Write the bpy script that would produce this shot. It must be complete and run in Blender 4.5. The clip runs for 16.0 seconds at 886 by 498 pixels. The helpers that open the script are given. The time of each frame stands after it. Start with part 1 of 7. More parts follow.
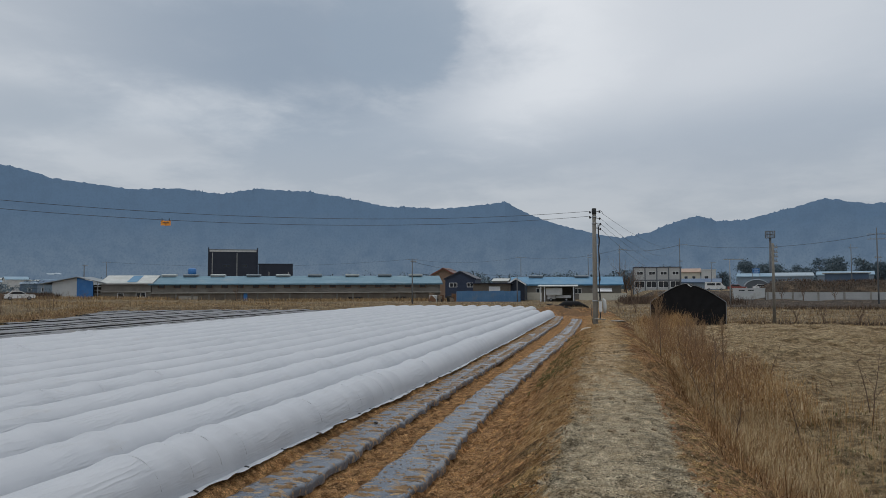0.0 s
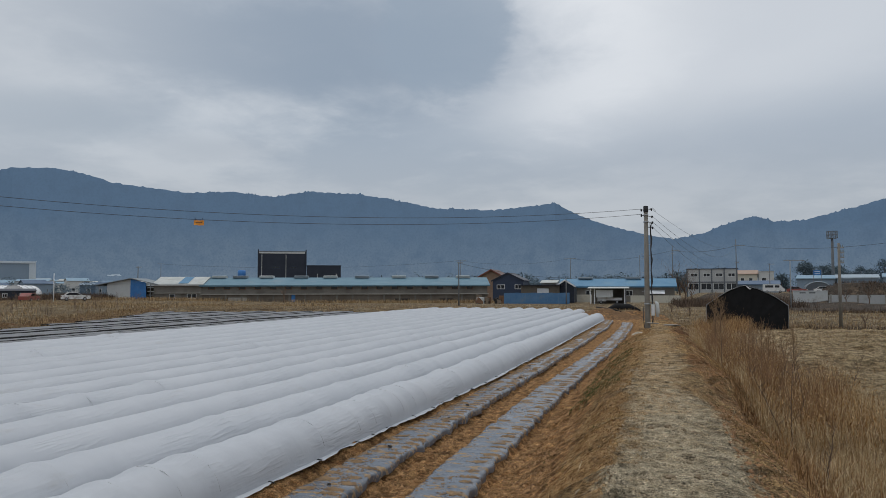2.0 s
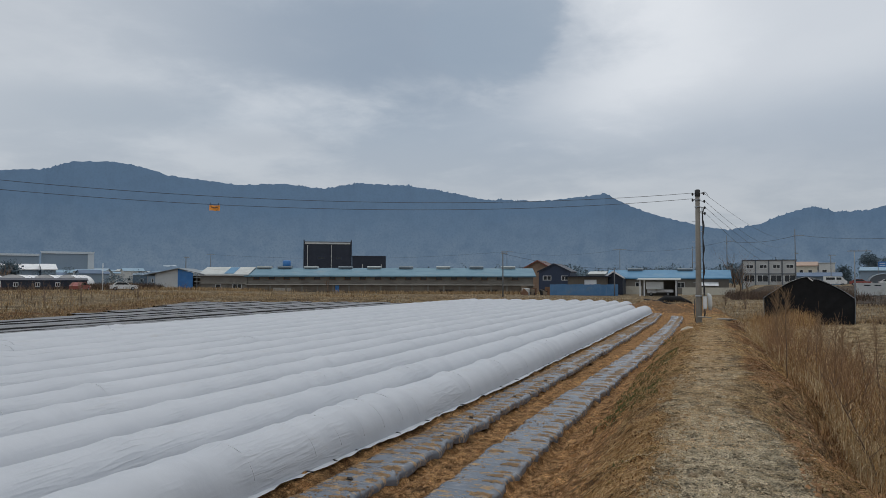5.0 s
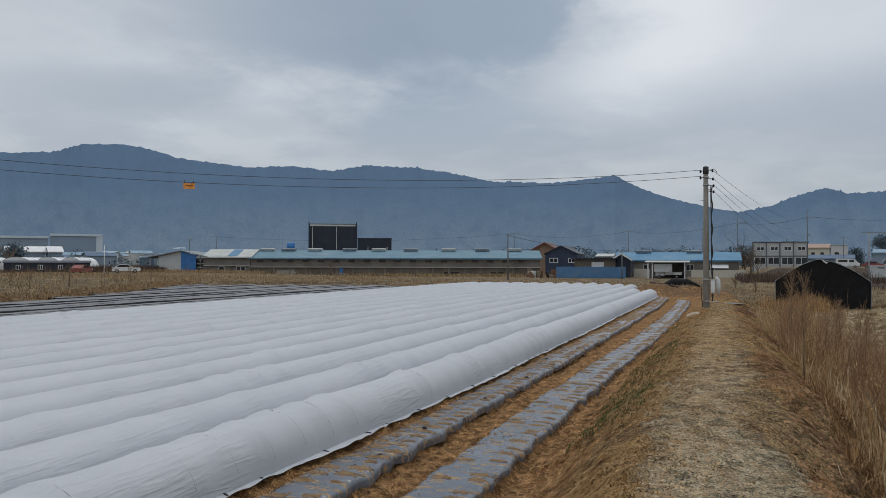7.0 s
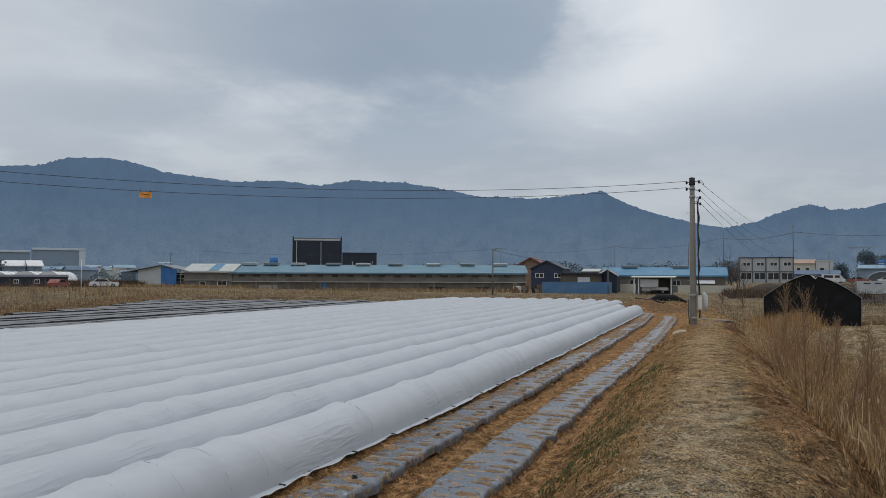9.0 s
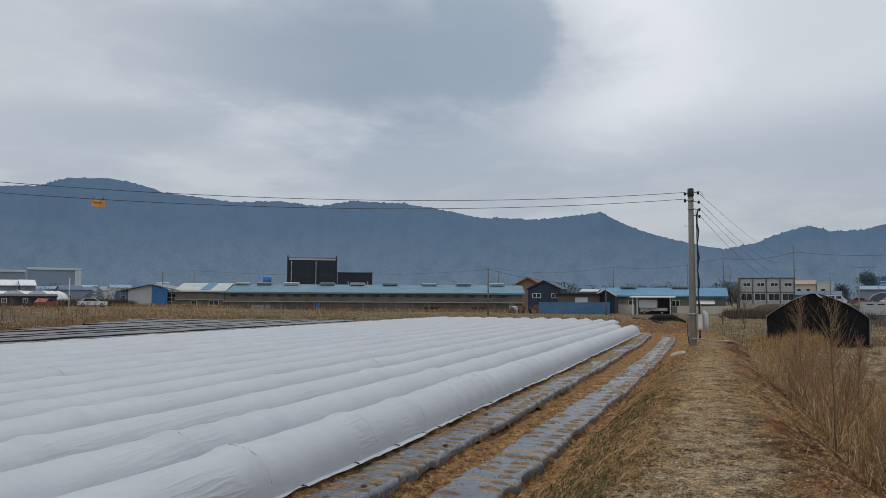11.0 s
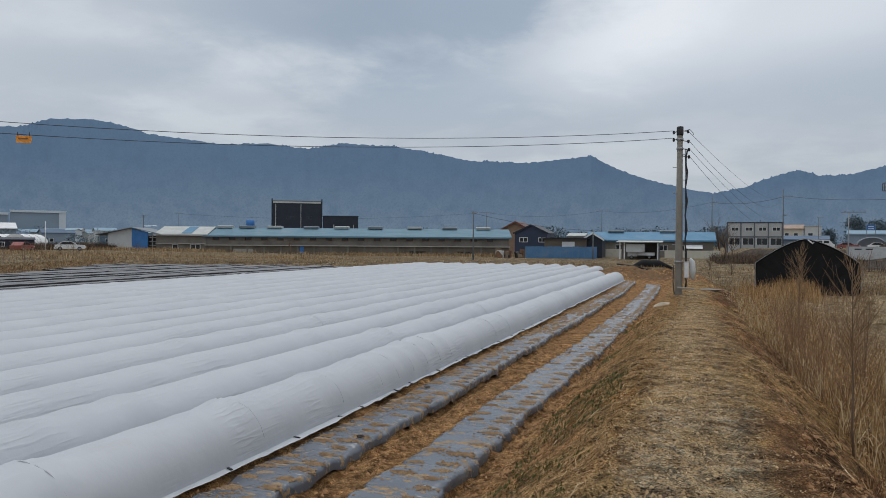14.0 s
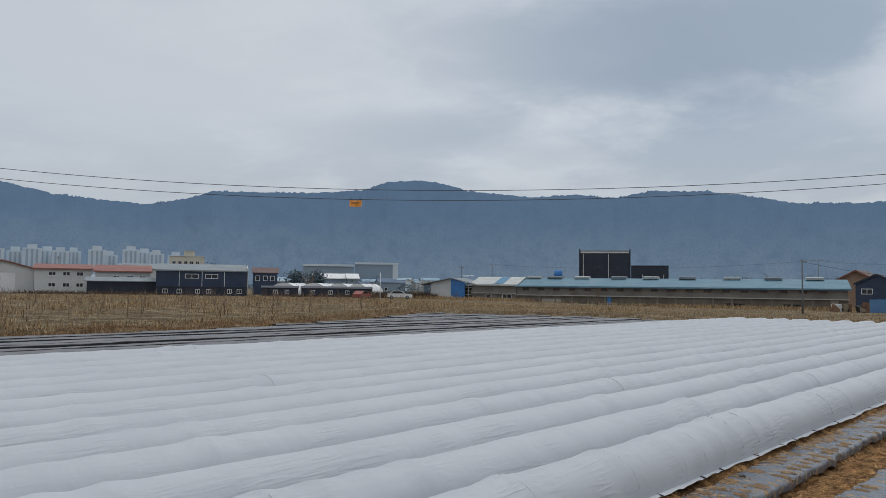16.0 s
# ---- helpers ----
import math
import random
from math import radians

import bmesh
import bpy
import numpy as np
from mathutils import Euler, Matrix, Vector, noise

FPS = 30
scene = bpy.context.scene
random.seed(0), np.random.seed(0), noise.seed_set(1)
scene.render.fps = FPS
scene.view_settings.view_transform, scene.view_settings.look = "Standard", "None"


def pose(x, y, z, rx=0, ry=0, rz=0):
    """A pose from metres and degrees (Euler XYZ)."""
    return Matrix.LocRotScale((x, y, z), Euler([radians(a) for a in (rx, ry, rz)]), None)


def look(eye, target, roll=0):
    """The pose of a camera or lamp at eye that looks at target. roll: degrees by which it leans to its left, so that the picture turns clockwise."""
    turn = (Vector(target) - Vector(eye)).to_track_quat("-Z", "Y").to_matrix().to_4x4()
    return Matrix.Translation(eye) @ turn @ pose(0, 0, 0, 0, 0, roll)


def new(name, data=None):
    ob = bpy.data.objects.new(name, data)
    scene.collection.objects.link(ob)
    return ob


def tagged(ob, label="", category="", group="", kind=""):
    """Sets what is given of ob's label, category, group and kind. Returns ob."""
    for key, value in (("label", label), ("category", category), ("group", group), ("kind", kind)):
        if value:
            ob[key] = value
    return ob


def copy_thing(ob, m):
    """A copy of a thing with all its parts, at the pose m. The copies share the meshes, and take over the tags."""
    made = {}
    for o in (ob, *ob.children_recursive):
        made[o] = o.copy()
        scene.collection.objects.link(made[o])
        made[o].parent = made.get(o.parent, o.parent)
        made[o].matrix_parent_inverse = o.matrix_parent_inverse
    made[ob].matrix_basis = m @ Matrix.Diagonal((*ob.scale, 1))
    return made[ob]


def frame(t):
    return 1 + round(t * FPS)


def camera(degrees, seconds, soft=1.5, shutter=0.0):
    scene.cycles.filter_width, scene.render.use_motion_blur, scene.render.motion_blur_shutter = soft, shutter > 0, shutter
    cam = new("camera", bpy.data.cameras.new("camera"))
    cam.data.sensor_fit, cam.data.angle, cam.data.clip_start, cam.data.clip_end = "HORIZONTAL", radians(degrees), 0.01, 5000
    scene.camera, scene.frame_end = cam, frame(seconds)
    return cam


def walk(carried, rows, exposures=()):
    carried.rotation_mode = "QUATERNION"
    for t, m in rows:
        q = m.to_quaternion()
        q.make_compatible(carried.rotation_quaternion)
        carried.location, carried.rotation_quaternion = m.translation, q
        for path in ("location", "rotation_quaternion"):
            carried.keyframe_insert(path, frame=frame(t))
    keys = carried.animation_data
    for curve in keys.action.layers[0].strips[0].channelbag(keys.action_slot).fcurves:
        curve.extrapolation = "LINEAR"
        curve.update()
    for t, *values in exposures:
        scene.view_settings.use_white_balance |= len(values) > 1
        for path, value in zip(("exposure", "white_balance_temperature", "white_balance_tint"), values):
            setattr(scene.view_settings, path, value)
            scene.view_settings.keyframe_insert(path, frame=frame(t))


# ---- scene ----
cam = camera(62.3, 16.0, 0.7)
PATH = [
    (0, (-0.309, -1.553, 2.161), (-0.699, 0.406, 2.264), -0.2),
    (0.5, (-0.302, -1.201, 2.157), (-0.693, 0.758, 2.250), -0.1),
    (1, (-0.306, -0.776, 2.158), (-0.762, 1.170, 2.234), -0.1),
    (1.5, (-0.328, -0.38, 2.171), (-0.799, 1.562, 2.256), -0.1),
    (2, (-0.298, 0.049, 2.167), (-0.818, 1.977, 2.275), -0.1),
    (2.5, (-0.281, 0.461, 2.141), (-0.799, 2.388, 2.278), 0.0),
    (3, (-0.253, 0.892, 2.135), (-0.778, 2.815, 2.293), -0.0),
    (3.5, (-0.267, 1.256, 2.111), (-0.806, 3.176, 2.270), 0.0),
    (4, (-0.25, 1.643, 2.103), (-0.777, 3.568, 2.240), -0.0),
    (4.5, (-0.23, 2.027, 2.107), (-0.852, 3.925, 2.216), -0.0),
    (7, (-0.09, 4.426, 2.12), (-0.761, 6.310, 2.156), 0.1),
    (7.5, (-0.106, 4.83, 2.138), (-0.775, 6.714, 2.179), 0.2),
    (8, (-0.086, 5.196, 2.15), (-0.769, 7.074, 2.213), 0.2),
    (8.5, (-0.146, 5.633, 2.11), (-0.814, 7.517, 2.185), 0.2),
    (9, (-0.105, 6.028, 2.1), (-0.744, 7.922, 2.177), 0.2),
    (11.3, (-0.09, 8.445, 1.944), (-0.728, 10.336, 2.083), 0.3),
    (11.5, (-0.085, 8.595, 1.951), (-0.753, 10.476, 2.087), 0.4),
    (12, (-0.094, 8.963, 1.963), (-0.778, 10.841, 2.033), 0.4),
    (12.5, (-0.058, 9.337, 1.952), (-0.704, 11.230, 1.935), 0.5),
    (13, (-0.073, 9.673, 1.988), (-0.595, 11.603, 1.953), 0.7),
    (13.5, (-0.064, 9.993, 2.003), (-0.557, 11.931, 1.967), 0.7),
    (14, (-0.029, 10.33, 2.054), (-0.640, 12.235, 2.034), 0.4),
    (14.5, (-0.044, 10.568, 2.108), (-0.808, 12.415, 2.107), 0.4),
    (15, (-0.073, 10.782, 2.14), (-1.081, 12.509, 2.150), 0.4),
    (15.5, (-0.161, 10.941, 2.166), (-1.320, 12.570, 2.218), 0.4),
    (16, (-0.153, 10.943, 2.207), (-1.478, 12.437, 2.314), 0.7),
]
walk(cam, [(t, look(eye, target, roll)) for t, eye, target, roll in PATH], ((0.0, -0.12), (7.0, -0.06), (12.0, -0.04), (14.0, 0.05), (16.0, 0.02)))

# ---- world, sun, exposure ----
world = bpy.data.worlds.new("overcast_sky")
scene.world = world
world.use_nodes = True
wn, wl = world.node_tree.nodes, world.node_tree.links
wn.clear()


def wmath(op, a, b=None, c=None):
    n = wn.new("ShaderNodeMath")
    n.operation = op
    for i, v in enumerate((a, b, c)):
        if v is None:
            continue
        if isinstance(v, (int, float)):
            n.inputs[i].default_value = v
        else:
            wl.new(v, n.inputs[i])
    return n.outputs[0]


def wmix(fac, a, b):
    n = wn.new("ShaderNodeMix")
    n.data_type = "RGBA"
    for i, v in ((0, fac), (6, a), (7, b)):
        if isinstance(v, (int, float, tuple)):
            n.inputs[i].default_value = v
        else:
            wl.new(v, n.inputs[i])
    return n.outputs[2]


def wstep(value, lo, hi):
    n = wn.new("ShaderNodeMapRange")
    n.interpolation_type = "SMOOTHSTEP"
    wl.new(value, n.inputs[0])
    n.inputs[1].default_value, n.inputs[2].default_value = lo, hi
    return n.outputs[0]


def aim(az, el):
    a, e = radians(az), radians(el)
    return (math.sin(a) * math.cos(e), math.cos(a) * math.cos(e), math.sin(e))


wdir = wn.new("ShaderNodeTexCoord").outputs["Generated"]
wsep = wn.new("ShaderNodeSeparateXYZ")
wl.new(wdir, wsep.inputs[0])
wup = wmath("MAXIMUM", wsep.outputs[2], 0.0)
wden = wmath("ADD", wup, 0.16)
wcomb = wn.new("ShaderNodeCombineXYZ")
wl.new(wmath("DIVIDE", wsep.outputs[0], wden), wcomb.inputs[0])
wl.new(wmath("DIVIDE", wsep.outputs[1], wden), wcomb.inputs[1])


def cloud_noise(scale, detail, rough, shift):
    m = wn.new("ShaderNodeMapping")
    m.inputs[1].default_value = shift
    wl.new(wcomb.outputs[0], m.inputs[0])
    n = wn.new("ShaderNodeTexNoise")
    n.inputs["Scale"].default_value, n.inputs["Detail"].default_value, n.inputs["Roughness"].default_value = scale, detail, rough
    n.inputs["Distortion"].default_value = 0.25
    wl.new(m.outputs[0], n.inputs["Vector"])
    return n.outputs["Fac"]


puff = cloud_noise(1.1, 6.0, 0.55, (3.1, 0.4, 0.0))
fluff = cloud_noise(3.2, 8.0, 0.62, (0.7, 2.4, 1.0))
broad = cloud_noise(0.42, 3.0, 0.5, (1.3, 5.2, 2.0))


def blob(az, el, wide, tall, soft, ragged):
    """1 inside a cloud bank of that half width and height in degrees, 0 outside, with a ragged edge."""
    sub = wn.new("ShaderNodeVectorMath")
    sub.operation = "SUBTRACT"
    wl.new(wdir, sub.inputs[0])
    sub.inputs[1].default_value = aim(az, el)
    rot = wn.new("ShaderNodeVectorRotate")
    rot.rotation_type = "Z_AXIS"
    wl.new(sub.outputs[0], rot.inputs[0])
    rot.inputs["Angle"].default_value = radians(az)
    sc = wn.new("ShaderNodeVectorMath")
    sc.operation = "MULTIPLY"
    wl.new(rot.outputs[0], sc.inputs[0])
    sc.inputs[1].default_value = (1 / radians(wide), 0.0, 1 / radians(tall))
    ln = wn.new("ShaderNodeVectorMath")
    ln.operation = "LENGTH"
    wl.new(sc.outputs[0], ln.inputs[0])
    d = wmath("ADD", ln.outputs["Value"], wmath("MULTIPLY", wmath("SUBTRACT", wmath("ADD", wmath("MULTIPLY", puff, 0.6), wmath("MULTIPLY", fluff, 0.4)), 0.5), ragged))
    return wmath("SUBTRACT", 1.0, wstep(d, 1.0 - soft, 1.0 + soft))


mottle = wmath("ADD", wmath("MULTIPLY", puff, 0.72), wmath("MULTIPLY", fluff, 0.28))
cloud = wmix(wstep(mottle, 0.40, 0.62), (0.39, 0.455, 0.54, 1), (0.60, 0.645, 0.705, 1))
cloud = wmix(wmath("MULTIPLY", wstep(broad, 0.42, 0.6), 0.35), cloud, (0.43, 0.49, 0.575, 1))
cloud = wmix(wmath("MULTIPLY", blob(5.0, 19.5, 18.0, 7.5, 0.6, 1.6), 0.8), cloud, (0.73, 0.76, 0.81, 1))
cloud = wmix(wmath("MULTIPLY", blob(-4.5, 20.0, 6.5, 6.5, 0.7, 2.6), 0.85), cloud, (0.86, 0.885, 0.925, 1))
# The dark bank: soft on the far side, with a clear billowing edge towards the bright gap.
cloud = wmix(wmath("MULTIPLY", blob(-23.0, 18.6, 15.0, 4.4, 0.55, 2.2), 0.85), cloud, (0.285, 0.355, 0.45, 1))
cloud = wmix(wmath("MULTIPLY", blob(-15.2, 20.4, 5.2, 5.4, 0.17, 2.8), 0.75), cloud, (0.32, 0.395, 0.49, 1))
cloud = wmix(wmath("MULTIPLY", blob(-45.0, 12.0, 8.5, 1.7, 0.7, 1.2), 0.75), cloud, (0.33, 0.40, 0.485, 1))
cloud = wmix(wmath("MULTIPLY", blob(-33.0, 10.4, 4.5, 1.0, 0.7, 1.2), 0.45), cloud, (0.40, 0.45, 0.52, 1))
cloud = wmix(wmath("MULTIPLY", blob(11.0, 10.0, 14.0, 3.0, 0.8, 0.9), 0.6), cloud, (0.395, 0.455, 0.54, 1))
cloud = wmix(wmath("MULTIPLY", blob(-62.0, 17.0, 20.0, 8.0, 0.8, 1.4), 0.75), cloud, (0.615, 0.645, 0.69, 1))
cloud = wmix(wmath("MULTIPLY", wmath("SUBTRACT", 1.0, wstep(wup, 0.08, 0.22)), 0.55), cloud, (0.485, 0.51, 0.55, 1))
# Unseen sky behind the walk, dimmed so that the row sides get less light.
behind = wmath("ADD", wmath("MULTIPLY", wsep.outputs[1], -0.8), wmath("MULTIPLY", wsep.outputs[0], 0.25))
cloud = wmix(wmath("MULTIPLY", wstep(behind, -0.25, 0.6), 0.45), cloud, (0.38, 0.41, 0.455, 1))
# Brighter overhead, as an overcast sky is.
cloud = wmix(wstep(wup, 0.42, 0.88), cloud, (1.06, 1.08, 1.11, 1))
sky = wn.new("ShaderNodeTexSky")
sky.sky_type = "NISHITA"
sky.sun_disc = False
sky.sun_elevation, sky.sun_rotation = radians(48), radians(-20)
dim = wn.new("ShaderNodeVectorMath")
dim.operation = "SCALE"
wl.new(sky.outputs[0], dim.inputs[0])
dim.inputs["Scale"].default_value = 0.06
full = wmix(0.92, dim.outputs[0], cloud)
# the whole sky leans slightly to blue
tint = wn.new("ShaderNodeVectorMath")
tint.operation = "MULTIPLY"
wl.new(full, tint.inputs[0])
tint.inputs[1].default_value = (0.992, 1.0, 1.0)
full = tint.outputs[0]
wbg = wn.new("ShaderNodeBackground")
wl.new(full, wbg.inputs[0])
wbg.inputs[1].default_value = 1.0
wl.new(wbg.outputs[0], wn.new("ShaderNodeOutputWorld").inputs[0])

sun_data = bpy.data.lights.new("sun", "SUN")
sun_data.energy, sun_data.angle, sun_data.color = 0.4, radians(25), (1.0, 0.97, 0.93)
sun = new("sun", sun_data)
sun.matrix_world = look((0, 0, 60), (0 - math.sin(radians(-20)) * 40, -math.cos(radians(-20)) * 40, 60 - 46))
scene.view_settings.exposure = 0.0

# ---- materials ----
def ramp_mix(nt, fac, a, b, lo=0.35, hi=0.65):
    r = nt.nodes.new("ShaderNodeMapRange")
    nt.links.new(fac, r.inputs[0])
    r.inputs[1].default_value, r.inputs[2].default_value = lo, hi
    m = nt.nodes.new("ShaderNodeMix")
    m.data_type = "RGBA"
    nt.links.new(r.outputs[0], m.inputs[0])
    for i, v in ((6, a), (7, b)):
        if isinstance(v, tuple):
            m.inputs[i].default_value = (*v, 1)
        else:
            nt.links.new(v, m.inputs[i])
    return m.outputs[2]


def tex_noise(nt, vec, scale, detail=4.0, rough=0.55, stretch=None):
    if stretch:
        mp = nt.nodes.new("ShaderNodeMapping")
        mp.inputs[3].default_value = stretch
        nt.links.new(vec, mp.inputs[0])
        vec = mp.outputs[0]
    n = nt.nodes.new("ShaderNodeTexNoise")
    n.inputs["Scale"].default_value, n.inputs["Detail"].default_value, n.inputs["Roughness"].default_value = scale, detail, rough
    nt.links.new(vec, n.inputs["Vector"])
    return n.outputs["Fac"]


def add_bump(nt, bsdf, height, strength, dist):
    b = nt.nodes.new("ShaderNodeBump")
    b.inputs["Strength"].default_value, b.inputs["Distance"].default_value = strength, dist
    nt.links.new(height, b.inputs["Height"])
    nt.links.new(b.outputs[0], bsdf.inputs["Normal"])


def material(name, a, b, scale=3.0, rough=0.8, metal=0.0, bump=0.3, dist=0.01, fine=30.0, stain=None, stain_scale=0.6,
             stretch=None, vary=0.0, trans=0.0, world_space=False):
    """Two tones mixed by a broad noise, fine grain in the relief, and stains of a third colour."""
    m = bpy.data.materials.new(name)
    m.use_nodes = True
    nt = m.node_tree
    bsdf = nt.nodes["Principled BSDF"]
    if world_space:
        vec = nt.nodes.new("ShaderNodeNewGeometry").outputs["Position"]
    else:
        vec = nt.nodes.new("ShaderNodeTexCoord").outputs["Object"]
    col = ramp_mix(nt, tex_noise(nt, vec, scale, 5, 0.6, stretch), a, b)
    grain = tex_noise(nt, vec, fine, 4, 0.6, stretch)
    dark = tuple(c * 0.72 for c in a)
    col = ramp_mix(nt, grain, col, dark, 0.52, 1.0)
    if stain:
        col = ramp_mix(nt, tex_noise(nt, vec, stain_scale, 6, 0.65), col, stain, 0.55, 0.75)
    if vary:
        info = nt.nodes.new("ShaderNodeObjectInfo").outputs["Random"]
        hsv = nt.nodes.new("ShaderNodeHueSaturation")
        mr = nt.nodes.new("ShaderNodeMapRange")
        nt.links.new(info, mr.inputs[0])
        mr.inputs[3].default_value, mr.inputs[4].default_value = 1 - vary, 1 + vary
        nt.links.new(mr.outputs[0], hsv.inputs["Value"])
        nt.links.new(col, hsv.inputs["Color"])
        col = hsv.outputs[0]
    nt.links.new(col, bsdf.inputs["Base Color"])
    bsdf.inputs["Roughness"].default_value, bsdf.inputs["Metallic"].default_value = rough, metal
    if bump:
        add_bump(nt, bsdf, grain, bump, dist)
    if trans:
        tr = nt.nodes.new("ShaderNodeBsdfTranslucent")
        nt.links.new(col, tr.inputs[0])
        mx = nt.nodes.new("ShaderNodeMixShader")
        mx.inputs[0].default_value = trans
        nt.links.new(bsdf.outputs[0], mx.inputs[1])
        nt.links.new(tr.outputs[0], mx.inputs[2])
        nt.links.new(mx.outputs[0], nt.nodes["Material Output"].inputs[0])
    return m


def island_material(name, tones, rough=0.9, trans=0.0):
    """For grass and leaves: each blade takes one of the tones."""
    m = bpy.data.materials.new(name)
    m.use_nodes = True
    nt = m.node_tree
    bsdf = nt.nodes["Principled BSDF"]
    rnd = nt.nodes.new("ShaderNodeNewGeometry").outputs["Random Per Island"]
    cr = nt.nodes.new("ShaderNodeValToRGB")
    cr.color_ramp.elements[0].color = (*tones[0], 1)
    cr.color_ramp.elements[1].color = (*tones[-1], 1)
    for i, t in enumerate(tones[1:-1], 1):
        e = cr.color_ramp.elements.new(i / (len(tones) - 1))
        e.color = (*t, 1)
    nt.links.new(rnd, cr.inputs[0])
    nt.links.new(cr.outputs[0], bsdf.inputs["Base Color"])
    bsdf.inputs["Roughness"].default_value = rough
    if trans:
        tr = nt.nodes.new("ShaderNodeBsdfTranslucent")
        nt.links.new(cr.outputs[0], tr.inputs[0])
        mx = nt.nodes.new("ShaderNodeMixShader")
        mx.inputs[0].default_value = trans
        nt.links.new(bsdf.outputs[0], mx.inputs[1])
        nt.links.new(tr.outputs[0], mx.inputs[2])
        nt.links.new(mx.outputs[0], nt.nodes["Material Output"].inputs[0])
    return m


def math_node(nt, op, a, b=0.0, c=0.0):
    n = nt.nodes.new("ShaderNodeMath")
    n.operation = op
    for k, v in enumerate((a, b, c)):
        if isinstance(v, (int, float)):
            n.inputs[k].default_value = v
        else:
            nt.links.new(v, n.inputs[k])
    return n.outputs[0]


def creases(nt, vec, scale, stretch, width):
    """Narrow ridges along the middle values of a noise: 1 on a crease, 0 away from it."""
    n = tex_noise(nt, vec, scale, 2, 0.45, stretch)
    d = math_node(nt, "ABSOLUTE", math_node(nt, "SUBTRACT", n, 0.5))
    return math_node(nt, "MAXIMUM", math_node(nt, "SUBTRACT", 1.0, math_node(nt, "DIVIDE", d, width)), 0.0)


def fabric_material():
    """Thin white spun row-cover cloth, pulled into fans of small creases here and there."""
    m = bpy.data.materials.new("white_row_cover")
    m.use_nodes = True
    nt = m.node_tree
    bsdf = nt.nodes["Principled BSDF"]
    vec = nt.nodes.new("ShaderNodeTexCoord").outputs["Object"]
    big = tex_noise(nt, vec, 0.9, 4, 0.6)
    col = ramp_mix(nt, big, (0.518, 0.541, 0.577), (0.572, 0.592, 0.625), 0.3, 0.7)
    dirt = tex_noise(nt, vec, 2.3, 7, 0.7, (1, 0.35, 1))
    col = ramp_mix(nt, dirt, col, (0.49, 0.485, 0.48), 0.60, 0.85)
    nt.links.new(col, bsdf.inputs["Base Color"])
    bsdf.inputs["Roughness"].default_value = 0.55
    bsdf.inputs["Specular IOR Level"].default_value = 0.2
    bsdf.inputs["Sheen Weight"].default_value = 0.03
    bsdf.inputs["Sheen Roughness"].default_value = 0.5
    slack = tex_noise(nt, vec, 1.15, 3, 0.55, (1.0, 0.8, 1.0))
    where = nt.nodes.new("ShaderNodeMapRange")
    nt.links.new(slack, where.inputs[0])
    where.inputs[1].default_value, where.inputs[2].default_value = 0.45, 0.58
    soft = tex_noise(nt, vec, 5.0, 4, 0.55, (0.6, 1.3, 1.0))
    along = creases(nt, vec, 14.0, (0.9, 0.10, 0.9), 0.14)
    cross = creases(nt, vec, 5.0, (0.8, 0.55, 0.8), 0.05)
    both = math_node(nt, "MULTIPLY_ADD", cross, 0.04, along)
    h = math_node(nt, "MULTIPLY_ADD", math_node(nt, "MULTIPLY", both, where.outputs[0]), 0.24, math_node(nt, "MULTIPLY", soft, 0.22))
    h = math_node(nt, "MULTIPLY_ADD", tex_noise(nt, vec, 120.0, 2, 0.5), 0.02, h)
    add_bump(nt, bsdf, h, 0.65, 0.035)
    tr = nt.nodes.new("ShaderNodeBsdfTranslucent")
    nt.links.new(col, tr.inputs[0])
    mx = nt.nodes.new("ShaderNodeMixShader")
    mx.inputs[0].default_value = 0.10
    nt.links.new(bsdf.outputs[0], mx.inputs[1])
    nt.links.new(tr.outputs[0], mx.inputs[2])
    nt.links.new(mx.outputs[0], nt.nodes["Material Output"].inputs[0])
    return m


